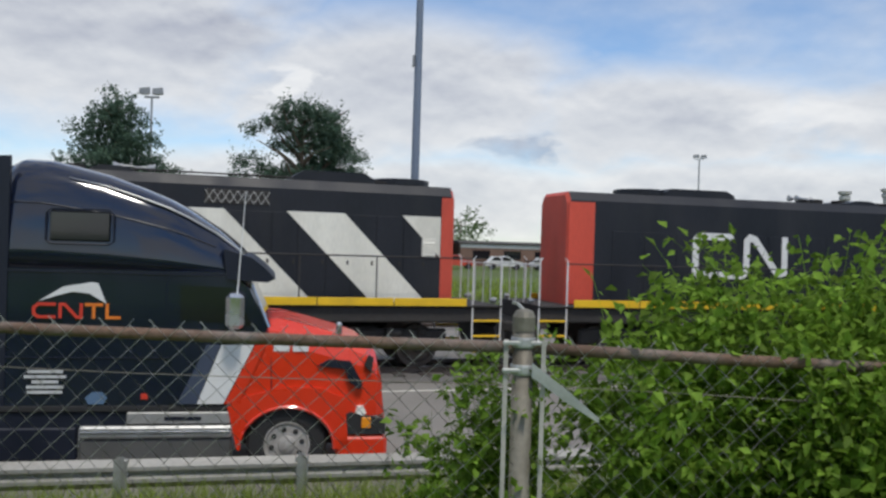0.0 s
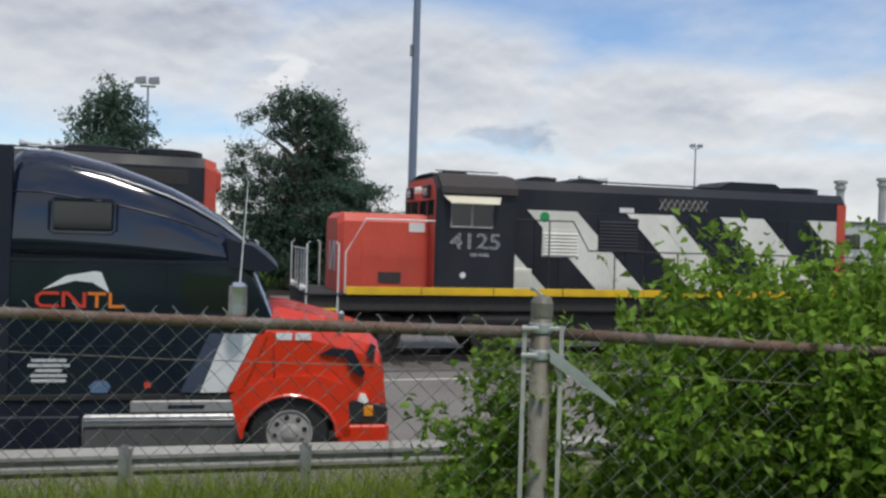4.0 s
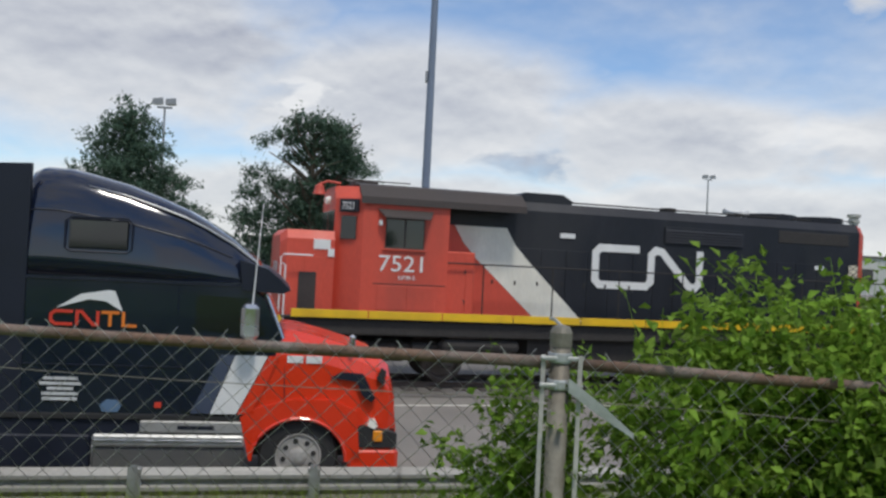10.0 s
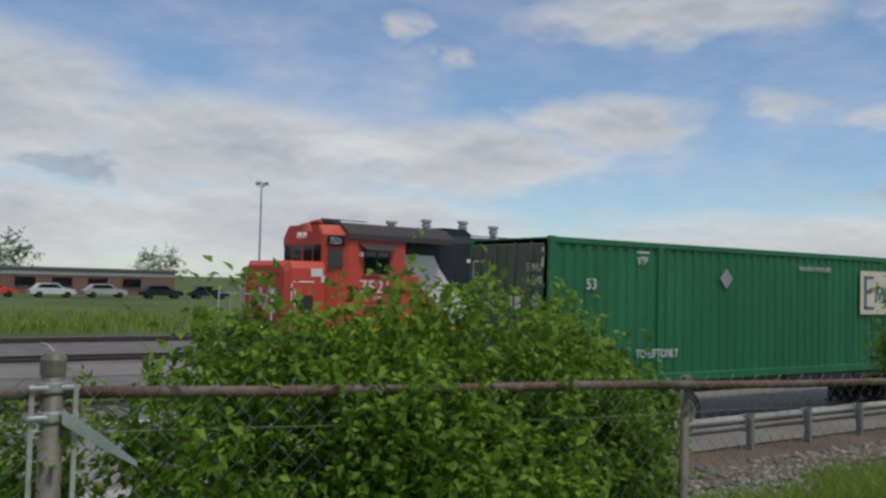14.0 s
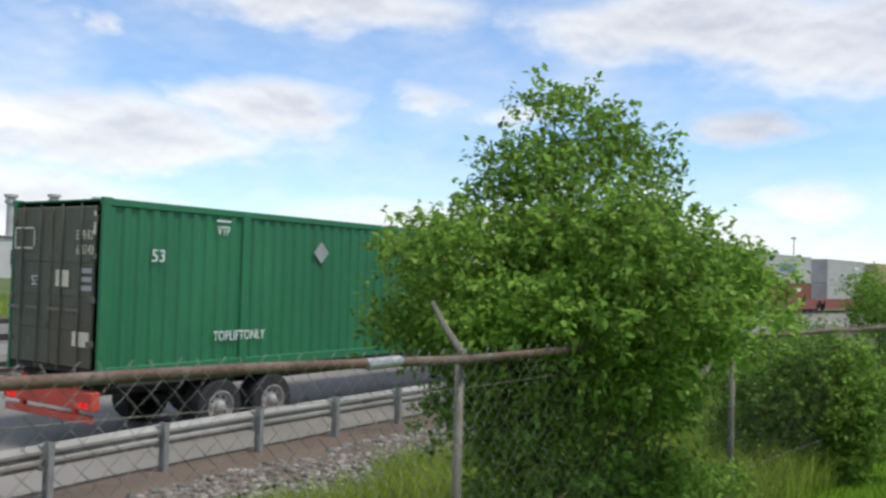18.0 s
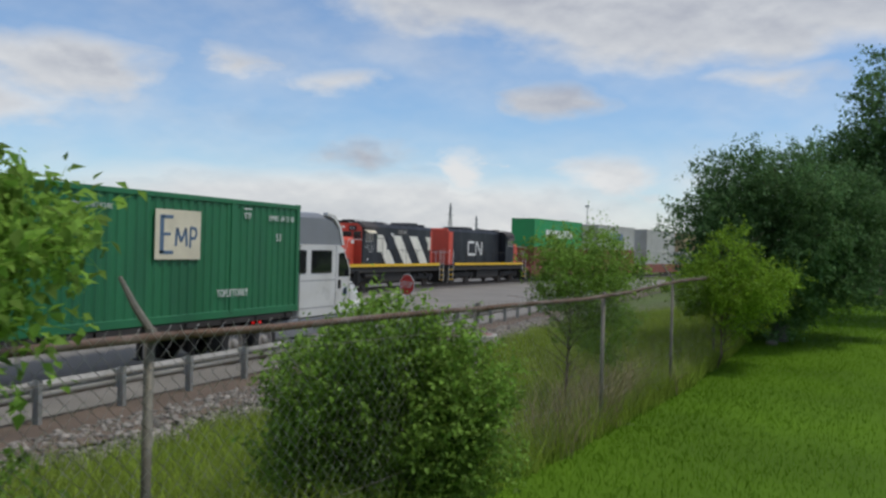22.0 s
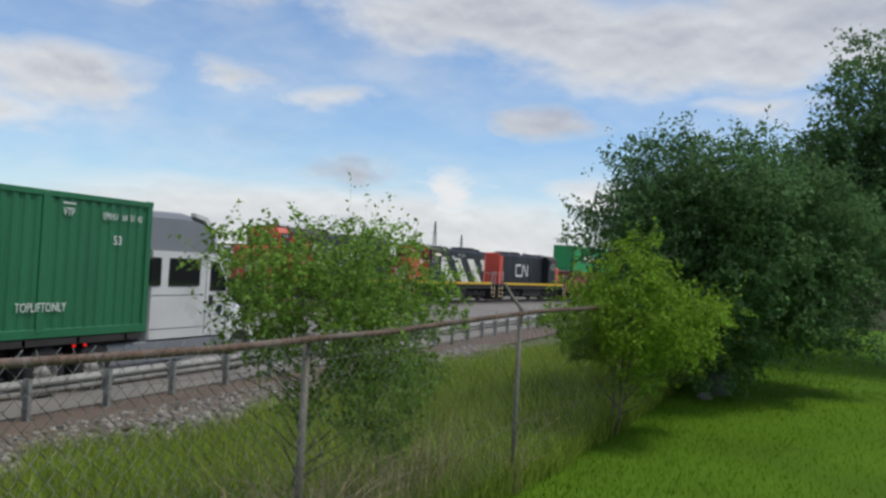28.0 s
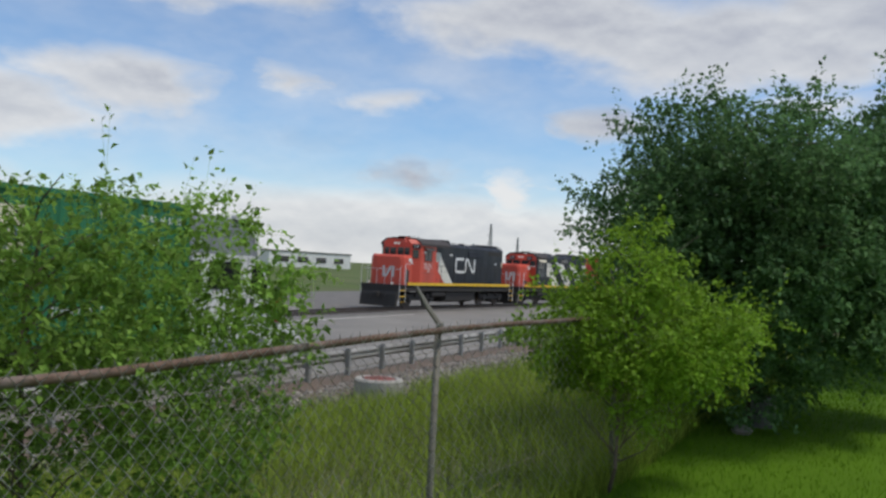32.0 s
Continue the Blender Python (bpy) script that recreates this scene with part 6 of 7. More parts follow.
def gp_4125():
    st = dict(hood_top=4.30, cab_top=4.34, win_z=(3.12, 3.62), end_cut=0.05, door_top=3.55, door_paint=lambda i: "black", fans=(5.75,), blisters=((3.05, 4.95, 0.24), (-2.5, -1.7, 0.12), (-1.3, -0.4, 0.12)), stacks=(-1.6, -0.8), horn=-0.4,
              louvres=((-2.1, -1.12, 2.44, 3.13, 7, "white"), (-0.6, 0.52, 2.6, 3.46, 9, "black"), (6.08, 6.42, 2.62, 3.05, 5, "white")), grille=(1.1, 2.5), zig=True, cab_paint="black", cab_label="black cab with pale numerals", roof=(-4.88, -3.0), band=True,
              window=(-4.62, -3.6), window_trim="greyc", shade="cream", number="4125", model="GR-418a", outlined=True, num_paint="grey_letter", num_dx=0.0, nose_half=0.95, nose_top=3.37, rail_z=(2.62, 3.32), corner=(0.06, 0.975))
    th = loco("locomotive", "black diesel switcher with pale diagonal stripes and a red nose", 15.9, -7.15, -4.98, -3.02, 6.85, st)
    for k in range(5):
        a = -5.22 + 2.70 * k
        b, sl, zt, zb = a + 1.33, 2.0, 3.58, 1.56
        def clip(x, z):
            # keep the corner on the hood by sliding it along the slanted edge
            lo, hi = -3.0, 6.53
            q = min(max(x, lo), hi)
            return (q, z - (q - x) * (zt - zb) / sl)
        pts = [(a, zt), (b, zt), (b + sl, zb), (a + sl, zb)]
        if a < -3.0:
            pts = [clip(b, zt), (b + sl, zb), (a + sl, zb), clip(a, zt)]
            pts = [p for p in pts if p[0] > -3.01]
        elif a + sl > 6.53:
            pts = [(a, zt), (min(b, 6.53), zt), (6.53, zt), (6.53, zt - (6.53 - a) / sl * (zt - zb))]
        elif b + sl > 6.53:
            pts = [(a, zt), (b, zt), (6.53, zt - (6.53 - b) / sl * (zt - zb)), (6.53, zb), (a + sl, zb)]
        part("pale_stripe", Mesh().prism(pts, -0.948, -0.939), "white", th, "off-white diagonal stripe")
    box = part("sand_box", Mesh().box(-2.98, -2.45, -1.2, -0.95, 1.55, 2.15, 0.02), "white", th)
    for z in range(6):
        part("slat", Mesh().box(-2.9, -2.53, -1.21, -1.199, 1.66 + z * 0.07, 1.70 + z * 0.07, 0.003), "white", box)
    part("round_mark", Mesh().lathe([(0.13, -0.952), (0.13, -0.949)], (-2.05, 0, 3.42), "y", 14), "bgreen", th, "small green round mark")
    part("fuel_port", Mesh().lathe([(0.07, -1.52), (0.07, -1.50)], (-4.3, 0, 1.98), "y", 12), "sign_white", th)
    return th


def gp_third():
    st = dict(hood_top=4.36, cab_top=4.40, win_z=(3.12, 3.66), end_cut=0.05, door_top=3.5, door_paint=lambda i: "black", fans=(4.6,), blisters=((2.2, 4.3, 0.2), (-2.3, -1.4, 0.12)), stacks=(-1.6, -0.8), horn=-0.4,
              louvres=((-2.9, -1.9, 2.2, 2.9, 6, "black"),), grille=(0.9, 2.9), zig=True, cab_paint="black", cab_label="black cab", roof=(-4.85, -2.9), band=True,
              window=(-4.65, -3.5), window_trim="greyc", shade="brown", number="", model="", outlined=False, num_paint="grey_letter", num_dx=-0.15, nose_half=0.95, nose_top=3.35, rail_z=(2.55, 2.55), corner=(0.06, 0.975))
    th = loco("locomotive", "black diesel switcher with red ends, coupled cab outward", 15.9, -7.1, -4.93, -3.05, 7.0, st)
    r = Mesh()
    ribbon(r, [(2.35, 3.35), (3.35, 3.35), (3.45, 3.25), (3.45, 2.45), (3.35, 2.35), (2.05, 2.35), (1.95, 2.45), (1.95, 3.25), (1.85, 3.35), (1.70, 3.3), (1.0, 2.4), (0.80, 2.45), (0.80, 3.4)], 0.18, 0.934, 0.945)
    part("logo_band", r, "sign_white", th, "pale bent band emblem")
    part("far_end_band", Mesh().box(6.3, 7.0, 0.924, 0.934, 1.55, 4.1), "red", th, "red end band")
    for d in range(9):
        part("hood_door", Mesh().box(-2.2 + d * 0.9, -1.4 + d * 0.9, 0.92, 0.933, 1.62, 3.4, 0.006), "black", th)
    return th


def well_car(label, length=12.19):
    th = thing("well_car", label, "rail wagon", group="double-stack wagons of the train")
    e = length / 2 + 1.9
    for a, c in ((-e, -length / 2 - 0.1), (length / 2 + 0.1, e)):
        part("frame_end", Mesh().box(a, c, -1.3, 1.3, 0.9, 1.3, 0.04), "rust", th)
    for s in (-1, 1):
        part("side_sill", Mesh().box(-e + 0.8, e - 0.8, s * 1.36, s * 1.42, 0.35, 1.45, 0.02), "rust", th)
        part("coupler", Mesh().box(s * e, s * (e + 0.5), -0.12, 0.12, 0.76, 1.02, 0.03), "under", th)
        bx = s * (e - 1.0)
        b = part("bogie", Mesh().box(bx - 1.2, bx + 1.2, -1.1, -0.95, 0.4, 0.8, 0.05).box(bx - 1.2, bx + 1.2, 0.95, 1.1, 0.4, 0.8, 0.05).box(bx - 0.3, bx + 0.3, -1.0, 1.0, 0.45, 0.75, 0.04), "under", th)
        for ax in (-0.88, 0.88):
            for q in (-1, 1):
                part("wheel", Mesh().lathe([(0.01, q * 0.66), (0.46, q * 0.66), (0.44, q * 0.80), (0.3, q * 0.78), (0.01, q * 0.85)], (bx + ax, 0, 0.46), "y", 16), "wheel", b)
    return th


def box_on_train(paint, label, length, bars):
    th = thing("stacked_container", label, "container", group="containers stacked on the train")
    H, Wd = 2.75, 2.44
    part("side_wall", corrugated(Mesh(), -length / 2 + 0.1, length / 2 - 0.1, -Wd / 2 + 0.01, 0.12, H - 0.1, 0.035, 0.45), paint, th)
    part("far_wall", corrugated(Mesh(), -length / 2 + 0.1, length / 2 - 0.1, Wd / 2 - 0.01, 0.12, H - 0.1, 0.035, 0.45, 1), paint, th)
    part("end_wall", Mesh().box(-length / 2 + 0.03, -length / 2 + 0.06, -Wd / 2 + 0.05, Wd / 2 - 0.05, 0.1, H - 0.05), paint, th)
    part("end_wall", Mesh().box(length / 2 - 0.06, length / 2 - 0.03, -Wd / 2 + 0.05, Wd / 2 - 0.05, 0.1, H - 0.05), paint, th)
    part("roof_panel", Mesh().box(-length / 2 + 0.05, length / 2 - 0.05, -Wd / 2 + 0.05, Wd / 2 - 0.05, H - 0.04, H - 0.01), paint, th)
    for s in (-1, 1):
        part("top_beam", Mesh().box(-length / 2, length / 2, s * (Wd / 2 - 0.05), s * Wd / 2, H - 0.12, H, 0.01), paint, th)
        part("bottom_beam", Mesh().box(-length / 2, length / 2, s * (Wd / 2 - 0.05), s * Wd / 2, 0, 0.15, 0.01), paint, th)
        for q in (-1, 1):
            part("corner_post", Mesh().box(q * (length / 2 - 0.14), q * (length / 2 + 0.002), s * (Wd / 2 - 0.06), s * (Wd / 2 + 0.003), 0, H, 0.01), paint, th)
    x0, w, h, zc, mname, n = bars
    for i in range(n):
        part("lettering_bar", Mesh().box(x0 + i * w * 1.25, x0 + i * w * 1.25 + w, -Wd / 2 - 0.012, -Wd / 2 - 0.003, zc - h / 2, zc + h / 2, 0.002), mname, th)
    return th


A_LOCO, B_LOCO, C_LOCO = gp_7521(), gp_4125(), gp_third()
CARS = []
STACKS = (
    ("bgreen", "rust", "bright green container with white lettering", "red-brown container low in a wagon"),
    ("greyc", "rust", "pale grey container with dark lettering", "red-brown container low in a wagon"),
    ("greyc", "greyc", "pale grey weathered steel container", "grey container low in a wagon"),
    ("tanc", "greyc", "weathered tan steel container", "grey container low in a wagon"),
    ("rust", "tanc", "dull red-brown steel container", "tan container low in a wagon"),
)
for i, (up, lo, lu, ll) in enumerate(STACKS):
    car = well_car("rust-red well wagon carrying two stacked containers")
    low = box_on_train(lo, ll, 12.19, (2.2, 0.28, 0.3, 2.0, "white", 3))
    top = box_on_train(up, lu, 12.19, ((-3.4, 0.62, 0.75, 1.35, "sign_white", 9) if i == 0 else (-2.4, 0.7, 0.8, 1.5, "slate", 5) if i == 1 else (2.5, 0.3, 0.3, 1.9, "white", 4)))
    CARS.append((43.75 + 7.4 + i * 16.9, car, low, top))


# ---- far things ----
def light_tower(x, y, h, label, r=0.12, heads=2, name="light_tower"):
    th = thing(name, label, "lamp post", pose(x, y, 0.1))
    part("mast", Mesh().lathe([(r, 0), (r * 0.95, h * 0.3), (r * 0.6, h)], n=12), "pole" if name == "tall_pole" else "lampmetal", th)
    if heads:
        part("crossbar", Mesh().box(-0.08 * h / 2, 0.08 * h / 2, -0.05, 0.05, h, h + 0.12), "lampmetal", th)
        for s in (-1, 1):
            part("floodlight", Mesh().loft([[(s * 0.035 * h + u * 0.03 * h, -0.3, h + 0.2 + w * 0.025 * h) for u, w in ((-1, 0), (1, 0.2), (0.9, 1.6), (-0.9, 1.3))], [(s * 0.035 * h + u * 0.02 * h, 0.4, h + 0.25 + w * 0.02 * h) for u, w in ((-1, 0), (1, 0.2), (0.9, 1.6), (-0.9, 1.3))]]), "lampmetal", th)
    return th


pole = light_tower(2.83, 40.0, 26.0, "tall blue-grey steel mast beside the yard", 0.19, 0, "tall_pole")
part("junction_box", Mesh().box(-0.26, -0.17, -0.16, 0.16, 11.0, 11.5, 0.02), "lampmetal", pole)
part("base_box", Mesh().box(-0.9, 0.6, -0.6, 0.2, 0, 0.35, 0.03), "concrete", pole)
light_tower(-13.4, 61.0, 12.2, "twin floodlight mast behind the trees", 0.11)
light_tower(69.2, 172.0, 21.6, "twin floodlight mast far across the yard", 0.22)
light_tower(210, 48, 13, "slender lamp mast far along the tracks", 0.16)
# exhaust stacks standing on the flat roof of their hall
HALL_TOP = 7.15
for x, h in ((80.4, 6.75), (87.8, 7.45), (96.0, 7.65), (103.2, 7.05)):
    th = thing("roof_stack", "pale twin-flanged industrial exhaust stack", "chimney", pose(x, 138, HALL_TOP - 0.01), group="row of exhaust stacks")
    part("shaft", Mesh().lathe([(0.78, 0), (0.78, 0.15), (0.62, 0.2), (0.62, h - 1.8)], n=14), "greyc", th)
    part("cowl", Mesh().lathe([(0.7, h - 1.8), (0.7, h - 1.5), (0.9, h - 1.4), (0.9, h - 0.9), (0.7, h - 0.85), (0.7, h - 0.6), (1.05, h - 0.5), (1.05, h - 0.05), (0.6, h)], n=14), "greyc", th)


def building(name, x0, x1, y, h, wallm, label, step, depth=20, band=None):
    th = thing(name, label, "building", pose(0, y, 0.4))
    part("wall", Mesh().box(x0, x1, 0, depth, 0, h, 0.05), wallm, th)
    part("roof", Mesh().box(x0 - 0.3, x1 + 0.3, -0.3, depth + 0.3, h, h + 0.35, 0.05), "roof", th)
    x = x0 + step * 0.4
    while x < x1 - step * 0.8:
        w = part("window", Mesh().box(x, x + step * 0.55, -0.06, 0.02, h * 0.35, h * 0.72), "glass", th)
        for z in (h * 0.72, h * 0.31):
            part("frame_rail", Mesh().box(x - 0.1, x + step * 0.55 + 0.1, -0.09, -0.05, z, z + h * 0.04), wallm, w)
        x += step
    if band:
        part("band", Mesh().box(x0, x1, -0.08, -0.02, h * 0.82, h * 0.97), band, th)
    return th


building("stack_hall", 76.6, 118, 135, HALL_TOP - 0.75, "wall", "pale industrial hall with a dark flat roof edge", 6)
building("warehouse", -14, 13, 112, 4.2, "wall", "long pale metal warehouse beyond the grass", 5, band="greyc")
building("depot", 14, 34, 112, 3.0, "brick", "low dark brick depot with a pale roof edge", 4, band="wall")
building("white_shed", -62, -32, 90, 5.0, "wall", "white shed with a red fascia", 6, band="red")
building("far_warehouse", 120, 190, 190, 5.5, "wall", "distant pale warehouse on the horizon", 8)
building("rail_shed", 218, 262, 150, 4.6, "wtruck", "distant white shed beyond the tracks", 10)


def car_far(x, y, paint, label):
    th = thing("parked_car", label, "car", pose(x, y, ground_z(x, y) - 0.03, 0, 0, 0), group="cars parked by the depot")
    b = Mesh()
    skin(b, [(-2.2, 0.35), (-2.25, 0.75), (-1.9, 0.9), (-1.35, 1.42), (0.35, 1.45), (1.05, 0.98), (2.0, 0.85), (2.2, 0.6), (2.2, 0.35)], 0.88, 0.05)
    part("body", b, paint, th)
    part("windows", Mesh().prism([(-1.55, 0.98), (-1.25, 1.34), (0.25, 1.37), (0.8, 0.98)], -0.89, 0.89), "glass", th)
    for wx in (-1.35, 1.35):
        for wy in (-0.82, 0.82):
            part("wheel", Mesh().lathe([(0.02, -0.1), (0.3, -0.1), (0.32, -0.05), (0.32, 0.05), (0.3, 0.1), (0.02, 0.1)], (wx, wy, 0.32), "y", 12), "tyre", th)
    return th


for i, (x, p, l) in enumerate(((-20, "greyc", "grey car parked by the depot"), (-14.6, "black", "black car parked by the depot"), (-9.2, "navy2", "dark car parked by the depot"), (-3.5, "greyc", "silver car parked by the depot"), (2.0, "black", "black car parked by the depot"), (7.0, "navy2", "dark blue car parked by the depot"),
                               (11.6, "red", "red car parked by the depot"), (17.2, "wtruck", "white car parked by the depot"), (22.6, "greyc", "silver car parked by the depot"), (28.0, "black", "black car parked by the depot"), (33.5, "navy2", "dark car parked by the depot"))):
    car_far(x, 97 + (i % 3), p, l)


def switch_stand():
    th = thing("switch_stand", "yellow switch target with a black arrow beside the far track", "railway sign", pose(-1.75, 33.0, 0.0))
    part("post", Mesh().box(-0.05, 0.05, -0.05, 0.05, 0, 0.6, 0.01), "under", th)
    part("target", Mesh().box(-0.26, 0.26, -0.07, -0.05, 0.5, 1.02, 0.01), "yellow", th)
    part("arrow", Mesh().prism([(-0.12, 0.62), (-0.04, 0.58), (0.1, 0.76), (0.16, 0.70), (0.16, 0.92), (-0.06, 0.92), (0.02, 0.84)], -0.08, -0.072), "under", th)


switch_stand()


def manhole():
    th = thing("manhole", "round concrete manhole ring with a rusty lid", "manhole", pose(30.93, 8.87, ground_z(30.93, 8.87)))
    part("ring", Mesh().lathe([(0.54, -0.3), (0.54, 0.34), (0.51, 0.38), (0.40, 0.38), (0.38, 0.34)], n=26), "concrete", th)
    lid = part("lid", Mesh().lathe([(0.38, 0.34), (0.38, 0.375), (0.34, 0.39), (0.02, 0.39)], n=22), "rust", th, "rusty steel lid")
    for k in range(3):
        part("lid_rib", Mesh().box(-0.25, 0.25, -0.14 + k * 0.13, -0.11 + k * 0.13, 0.388, 0.402), "rust", lid)


manhole()


def paint_bucket():
    th = thing("bucket", "dirty dark grey plastic bucket on the lawn by the fence", "bucket", pose(24.65, 0.33, lawn_z(24.65)))
    part("shell", Mesh().lathe([(0.115, 0), (0.125, 0.005), (0.14, 0.33), (0.149, 0.335), (0.149, 0.36), (0.135, 0.36), (0.12, 0.02), (0.01, 0.015)], n=20), "bucket", th)
    part("bail", Mesh().tube([(-0.146, 0, 0.33), (-0.11, -0.11, 0.27), (0, -0.16, 0.24), (0.11, -0.11, 0.27), (0.146, 0, 0.33)], 0.004, 4), "galv", th)
    part("label_bar", Mesh().box(-0.04, 0.04, -0.139, -0.129, 0.12, 0.24), "greyc", th)
    s = tagged(part("stone", Mesh().lathe([(0.02, 0), (0.1, 0.01), (0.12, 0.05), (0.07, 0.1), (0.01, 0.11)], n=9), "stone"), "pale stone beside the bucket", "stone")
    s.location = (24.2, 0.5, lawn_z(24.2) - 0.01)


paint_bucket()


def board_fence():
    """Upright boards on two rails, closing the end of the lawn."""
    th = thing("board_fence", "weathered brown board fence at the far end of the lawn", "fence", pose(52, 0, 1.30))
    board = Mesh().box(-0.012, 0.012, -0.068, 0.068, 0.03, 1.8, 0.004).data("board")
    for i in range(70):
        o = part("board", board, "wood", th)
        o.location = (0, -1.6 - i * 0.146, 0.02 * math.sin(i * 1.7))
    for z in (0.45, 1.45):
        part("rail", Mesh().box(0.013, 0.05, -11.9, -1.5, z, z + 0.09), "wood", th)
    for i in range(5):
        part("post", Mesh().box(0.052, 0.15, -1.6 - i * 2.5, -1.5 - i * 2.5, -0.2, 1.85, 0.006), "wood", th)


board_fence()


def pylon(x, y, h):
    """A far lattice tower with three pairs of arms."""
    th = thing("pylon", "slender grey lattice power pylon far away", "pylon", pose(x, y, 0), group="pylons")
    w = h * 0.07
    for sx in (-1, 1):
        for sy in (-1, 1):
            part("leg", Mesh().tube([(sx * w, sy * w, 0), (sx * w * 0.3, sy * w * 0.3, h * 0.6), (sx * 0.2, sy * 0.2, h)], 0.22, 4), "lampmetal", th)
    for k in range(9):
        z0, z1 = h * k / 9, h * (k + 1) / 9
        a, c = w * (1 - 0.8 * k / 9), w * (1 - 0.8 * (k + 1) / 9)
        part("brace", Mesh().tube([(-a, -a, z0), (c, -c, z1)], 0.12, 3).tube([(a, -a, z0), (-c, -c, z1)], 0.12, 3), "lampmetal", th)
    for q, span in ((0.62, 4.5), (0.76, 5.5), (0.9, 3.8)):
        part("arm", Mesh().tube([(-span, 0, h * q), (0, 0, h * q + 0.7), (span, 0, h * q)], 0.2, 4), "lampmetal", th)


pylon(560, 224, 33)
pylon(670, 246, 29)


# ---- plants ----
def limbs(rng, base, top, r, n, spread):
    m = Mesh()
    b, t = Vector(base), Vector(top)
    trunk = [b.lerp(t, k / 5) + Vector((rng.normal() * spread * 0.06, rng.normal() * spread * 0.06, 0)) for k in range(6)]
    m.tube(trunk, [r * (1 - 0.13 * k) for k in range(6)], 8)
    tw = Mesh()
    for i in range(n):
        k = 0.2 + 0.8 * (i + rng.random()) / n
        p = b.lerp(t, k)
        a = rng.random() * 2 * math.pi
        ln = spread * (0.5 + 0.6 * rng.random()) * (1.1 - 0.5 * k)
        d = Vector((math.cos(a), math.sin(a), 0.45 + 0.5 * rng.random()))
        q = p + d * ln * 0.5
        e2 = q + (d + Vector((rng.normal() * 0.4, rng.normal() * 0.4, rng.normal() * 0.3))) * ln * 0.5
        tw.tube([p, q, e2], [r * 0.45 * (1.1 - k * 0.6), r * 0.25, r * 0.08], 5)
    return m, tw


def plant(name, label, category, seed, base, top, r, nl, spread, blobs, count, size, leafmat, shell=0.5, droop=0.25, ragged=0.12, group="", shoots=0.06):
    rng = np.random.default_rng(seed)
    th = thing(name, label, category, group=group)
    tk, tw = limbs(rng, base, top, r, nl, spread)
    part("trunk", tk, "bark", th)
    part("branchwork", tw, "bark", th)
    me = foliage(rng, blobs, count, size, shell=shell, droop=droop, ragged=ragged, shoots=shoots)
    me.materials.append(M[leafmat])
    part("crown", me, leafmat, th)
    return th


# the thick bush just behind the fence, pushing through it in the middle
plant("bush", "dense bright green bush behind and through the fence", "bush", 1, (2.0, 3.05, 1.1), (2.0, 3.05, 2.5), 0.03, 36, 0.7,
      [(1.05, 2.98, 2.45, 0.27, 0.26, 0.46), (1.5, 3.02, 2.56, 0.4, 0.34, 0.50), (2.05, 3.06, 2.60, 0.45, 0.38, 0.50), (2.55, 3.06, 2.50, 0.42, 0.38, 0.46), (2.98, 3.1, 2.38, 0.36, 0.34, 0.42), (3.12, 3.45, 2.53, 0.36, 0.34, 0.46), (3.52, 3.5, 2.33, 0.28, 0.3, 0.46), (3.45, 3.4, 1.9, 0.32, 0.3, 0.5),
       (1.8, 3.0, 1.9, 1.0, 0.42, 0.55), (2.6, 3.0, 1.75, 0.75, 0.45, 0.55), (1.0, 3.1, 1.65, 0.6, 0.35, 0.5),
       (1.95, 2.68, 2.3, 0.46, 0.26, 0.36), (2.3, 2.66, 2.0, 0.42, 0.28, 0.4), (1.75, 2.75, 2.65, 0.3, 0.22, 0.22), (1.9, 2.72, 1.65, 0.7, 0.3, 0.35), (0.98, 2.98, 1.75, 0.4, 0.2, 0.48)],
      116000, 0.043, "bushleaf", shell=0.35, ragged=0.14, shoots=0.06)
plant("bush", "tangle of green leaves at the foot of the terminal post", "bush", 2, (0.3, 2.95, 1.2), (0.4, 2.95, 2.4), 0.012, 14, 0.35,
      [(0.3, 2.98, 1.6, 0.42, 0.25, 0.48), (0.45, 2.95, 2.1, 0.28, 0.2, 0.45), (0.52, 2.92, 2.5, 0.18, 0.14, 0.26), (0.05, 3.05, 1.45, 0.42, 0.25, 0.36), (-0.35, 3.15, 1.3, 0.3, 0.25, 0.22)], 20000, 0.036, "bushleaf", shell=0.1, ragged=0.24)
plant("tree", "leafy broad young tree rising over the fence", "tree", 3, (7.5, 2.75, 1.1), (7.4, 2.85, 3.8), 0.04, 36, 0.7,
      boughs(3, 7.45, 2.85, [(1.3, 0.7), (1.9, 0.8), (2.3, 0.95), (2.75, 1.12), (3.05, 1.18), (3.22, 1.05), (3.34, 0.78), (3.72, 0.70), (3.95, 0.50), (4.1, 0.25)], 8, 0.36, 0.27)
      + [(6.22, 3.15, 3.25, 0.13, 0.11, 0.05), (6.38, 3.02, 3.31, 0.15, 0.13, 0.06), (7.8, 2.45, 3.62, 0.13, 0.11, 0.07), (7.74, 2.02, 3.10, 0.16, 0.14, 0.07), (6.4, 3.2, 3.18, 0.3, 0.26, 0.10), (6.5, 3.0, 2.85, 0.32, 0.28, 0.16), (8.0, 2.15, 3.08, 0.28, 0.24, 0.12), (7.8, 2.35, 1.6, 0.45, 0.4, 0.4)], 95000, 0.045, "treeleaf", shell=0.4, ragged=0.13, shoots=0.03)
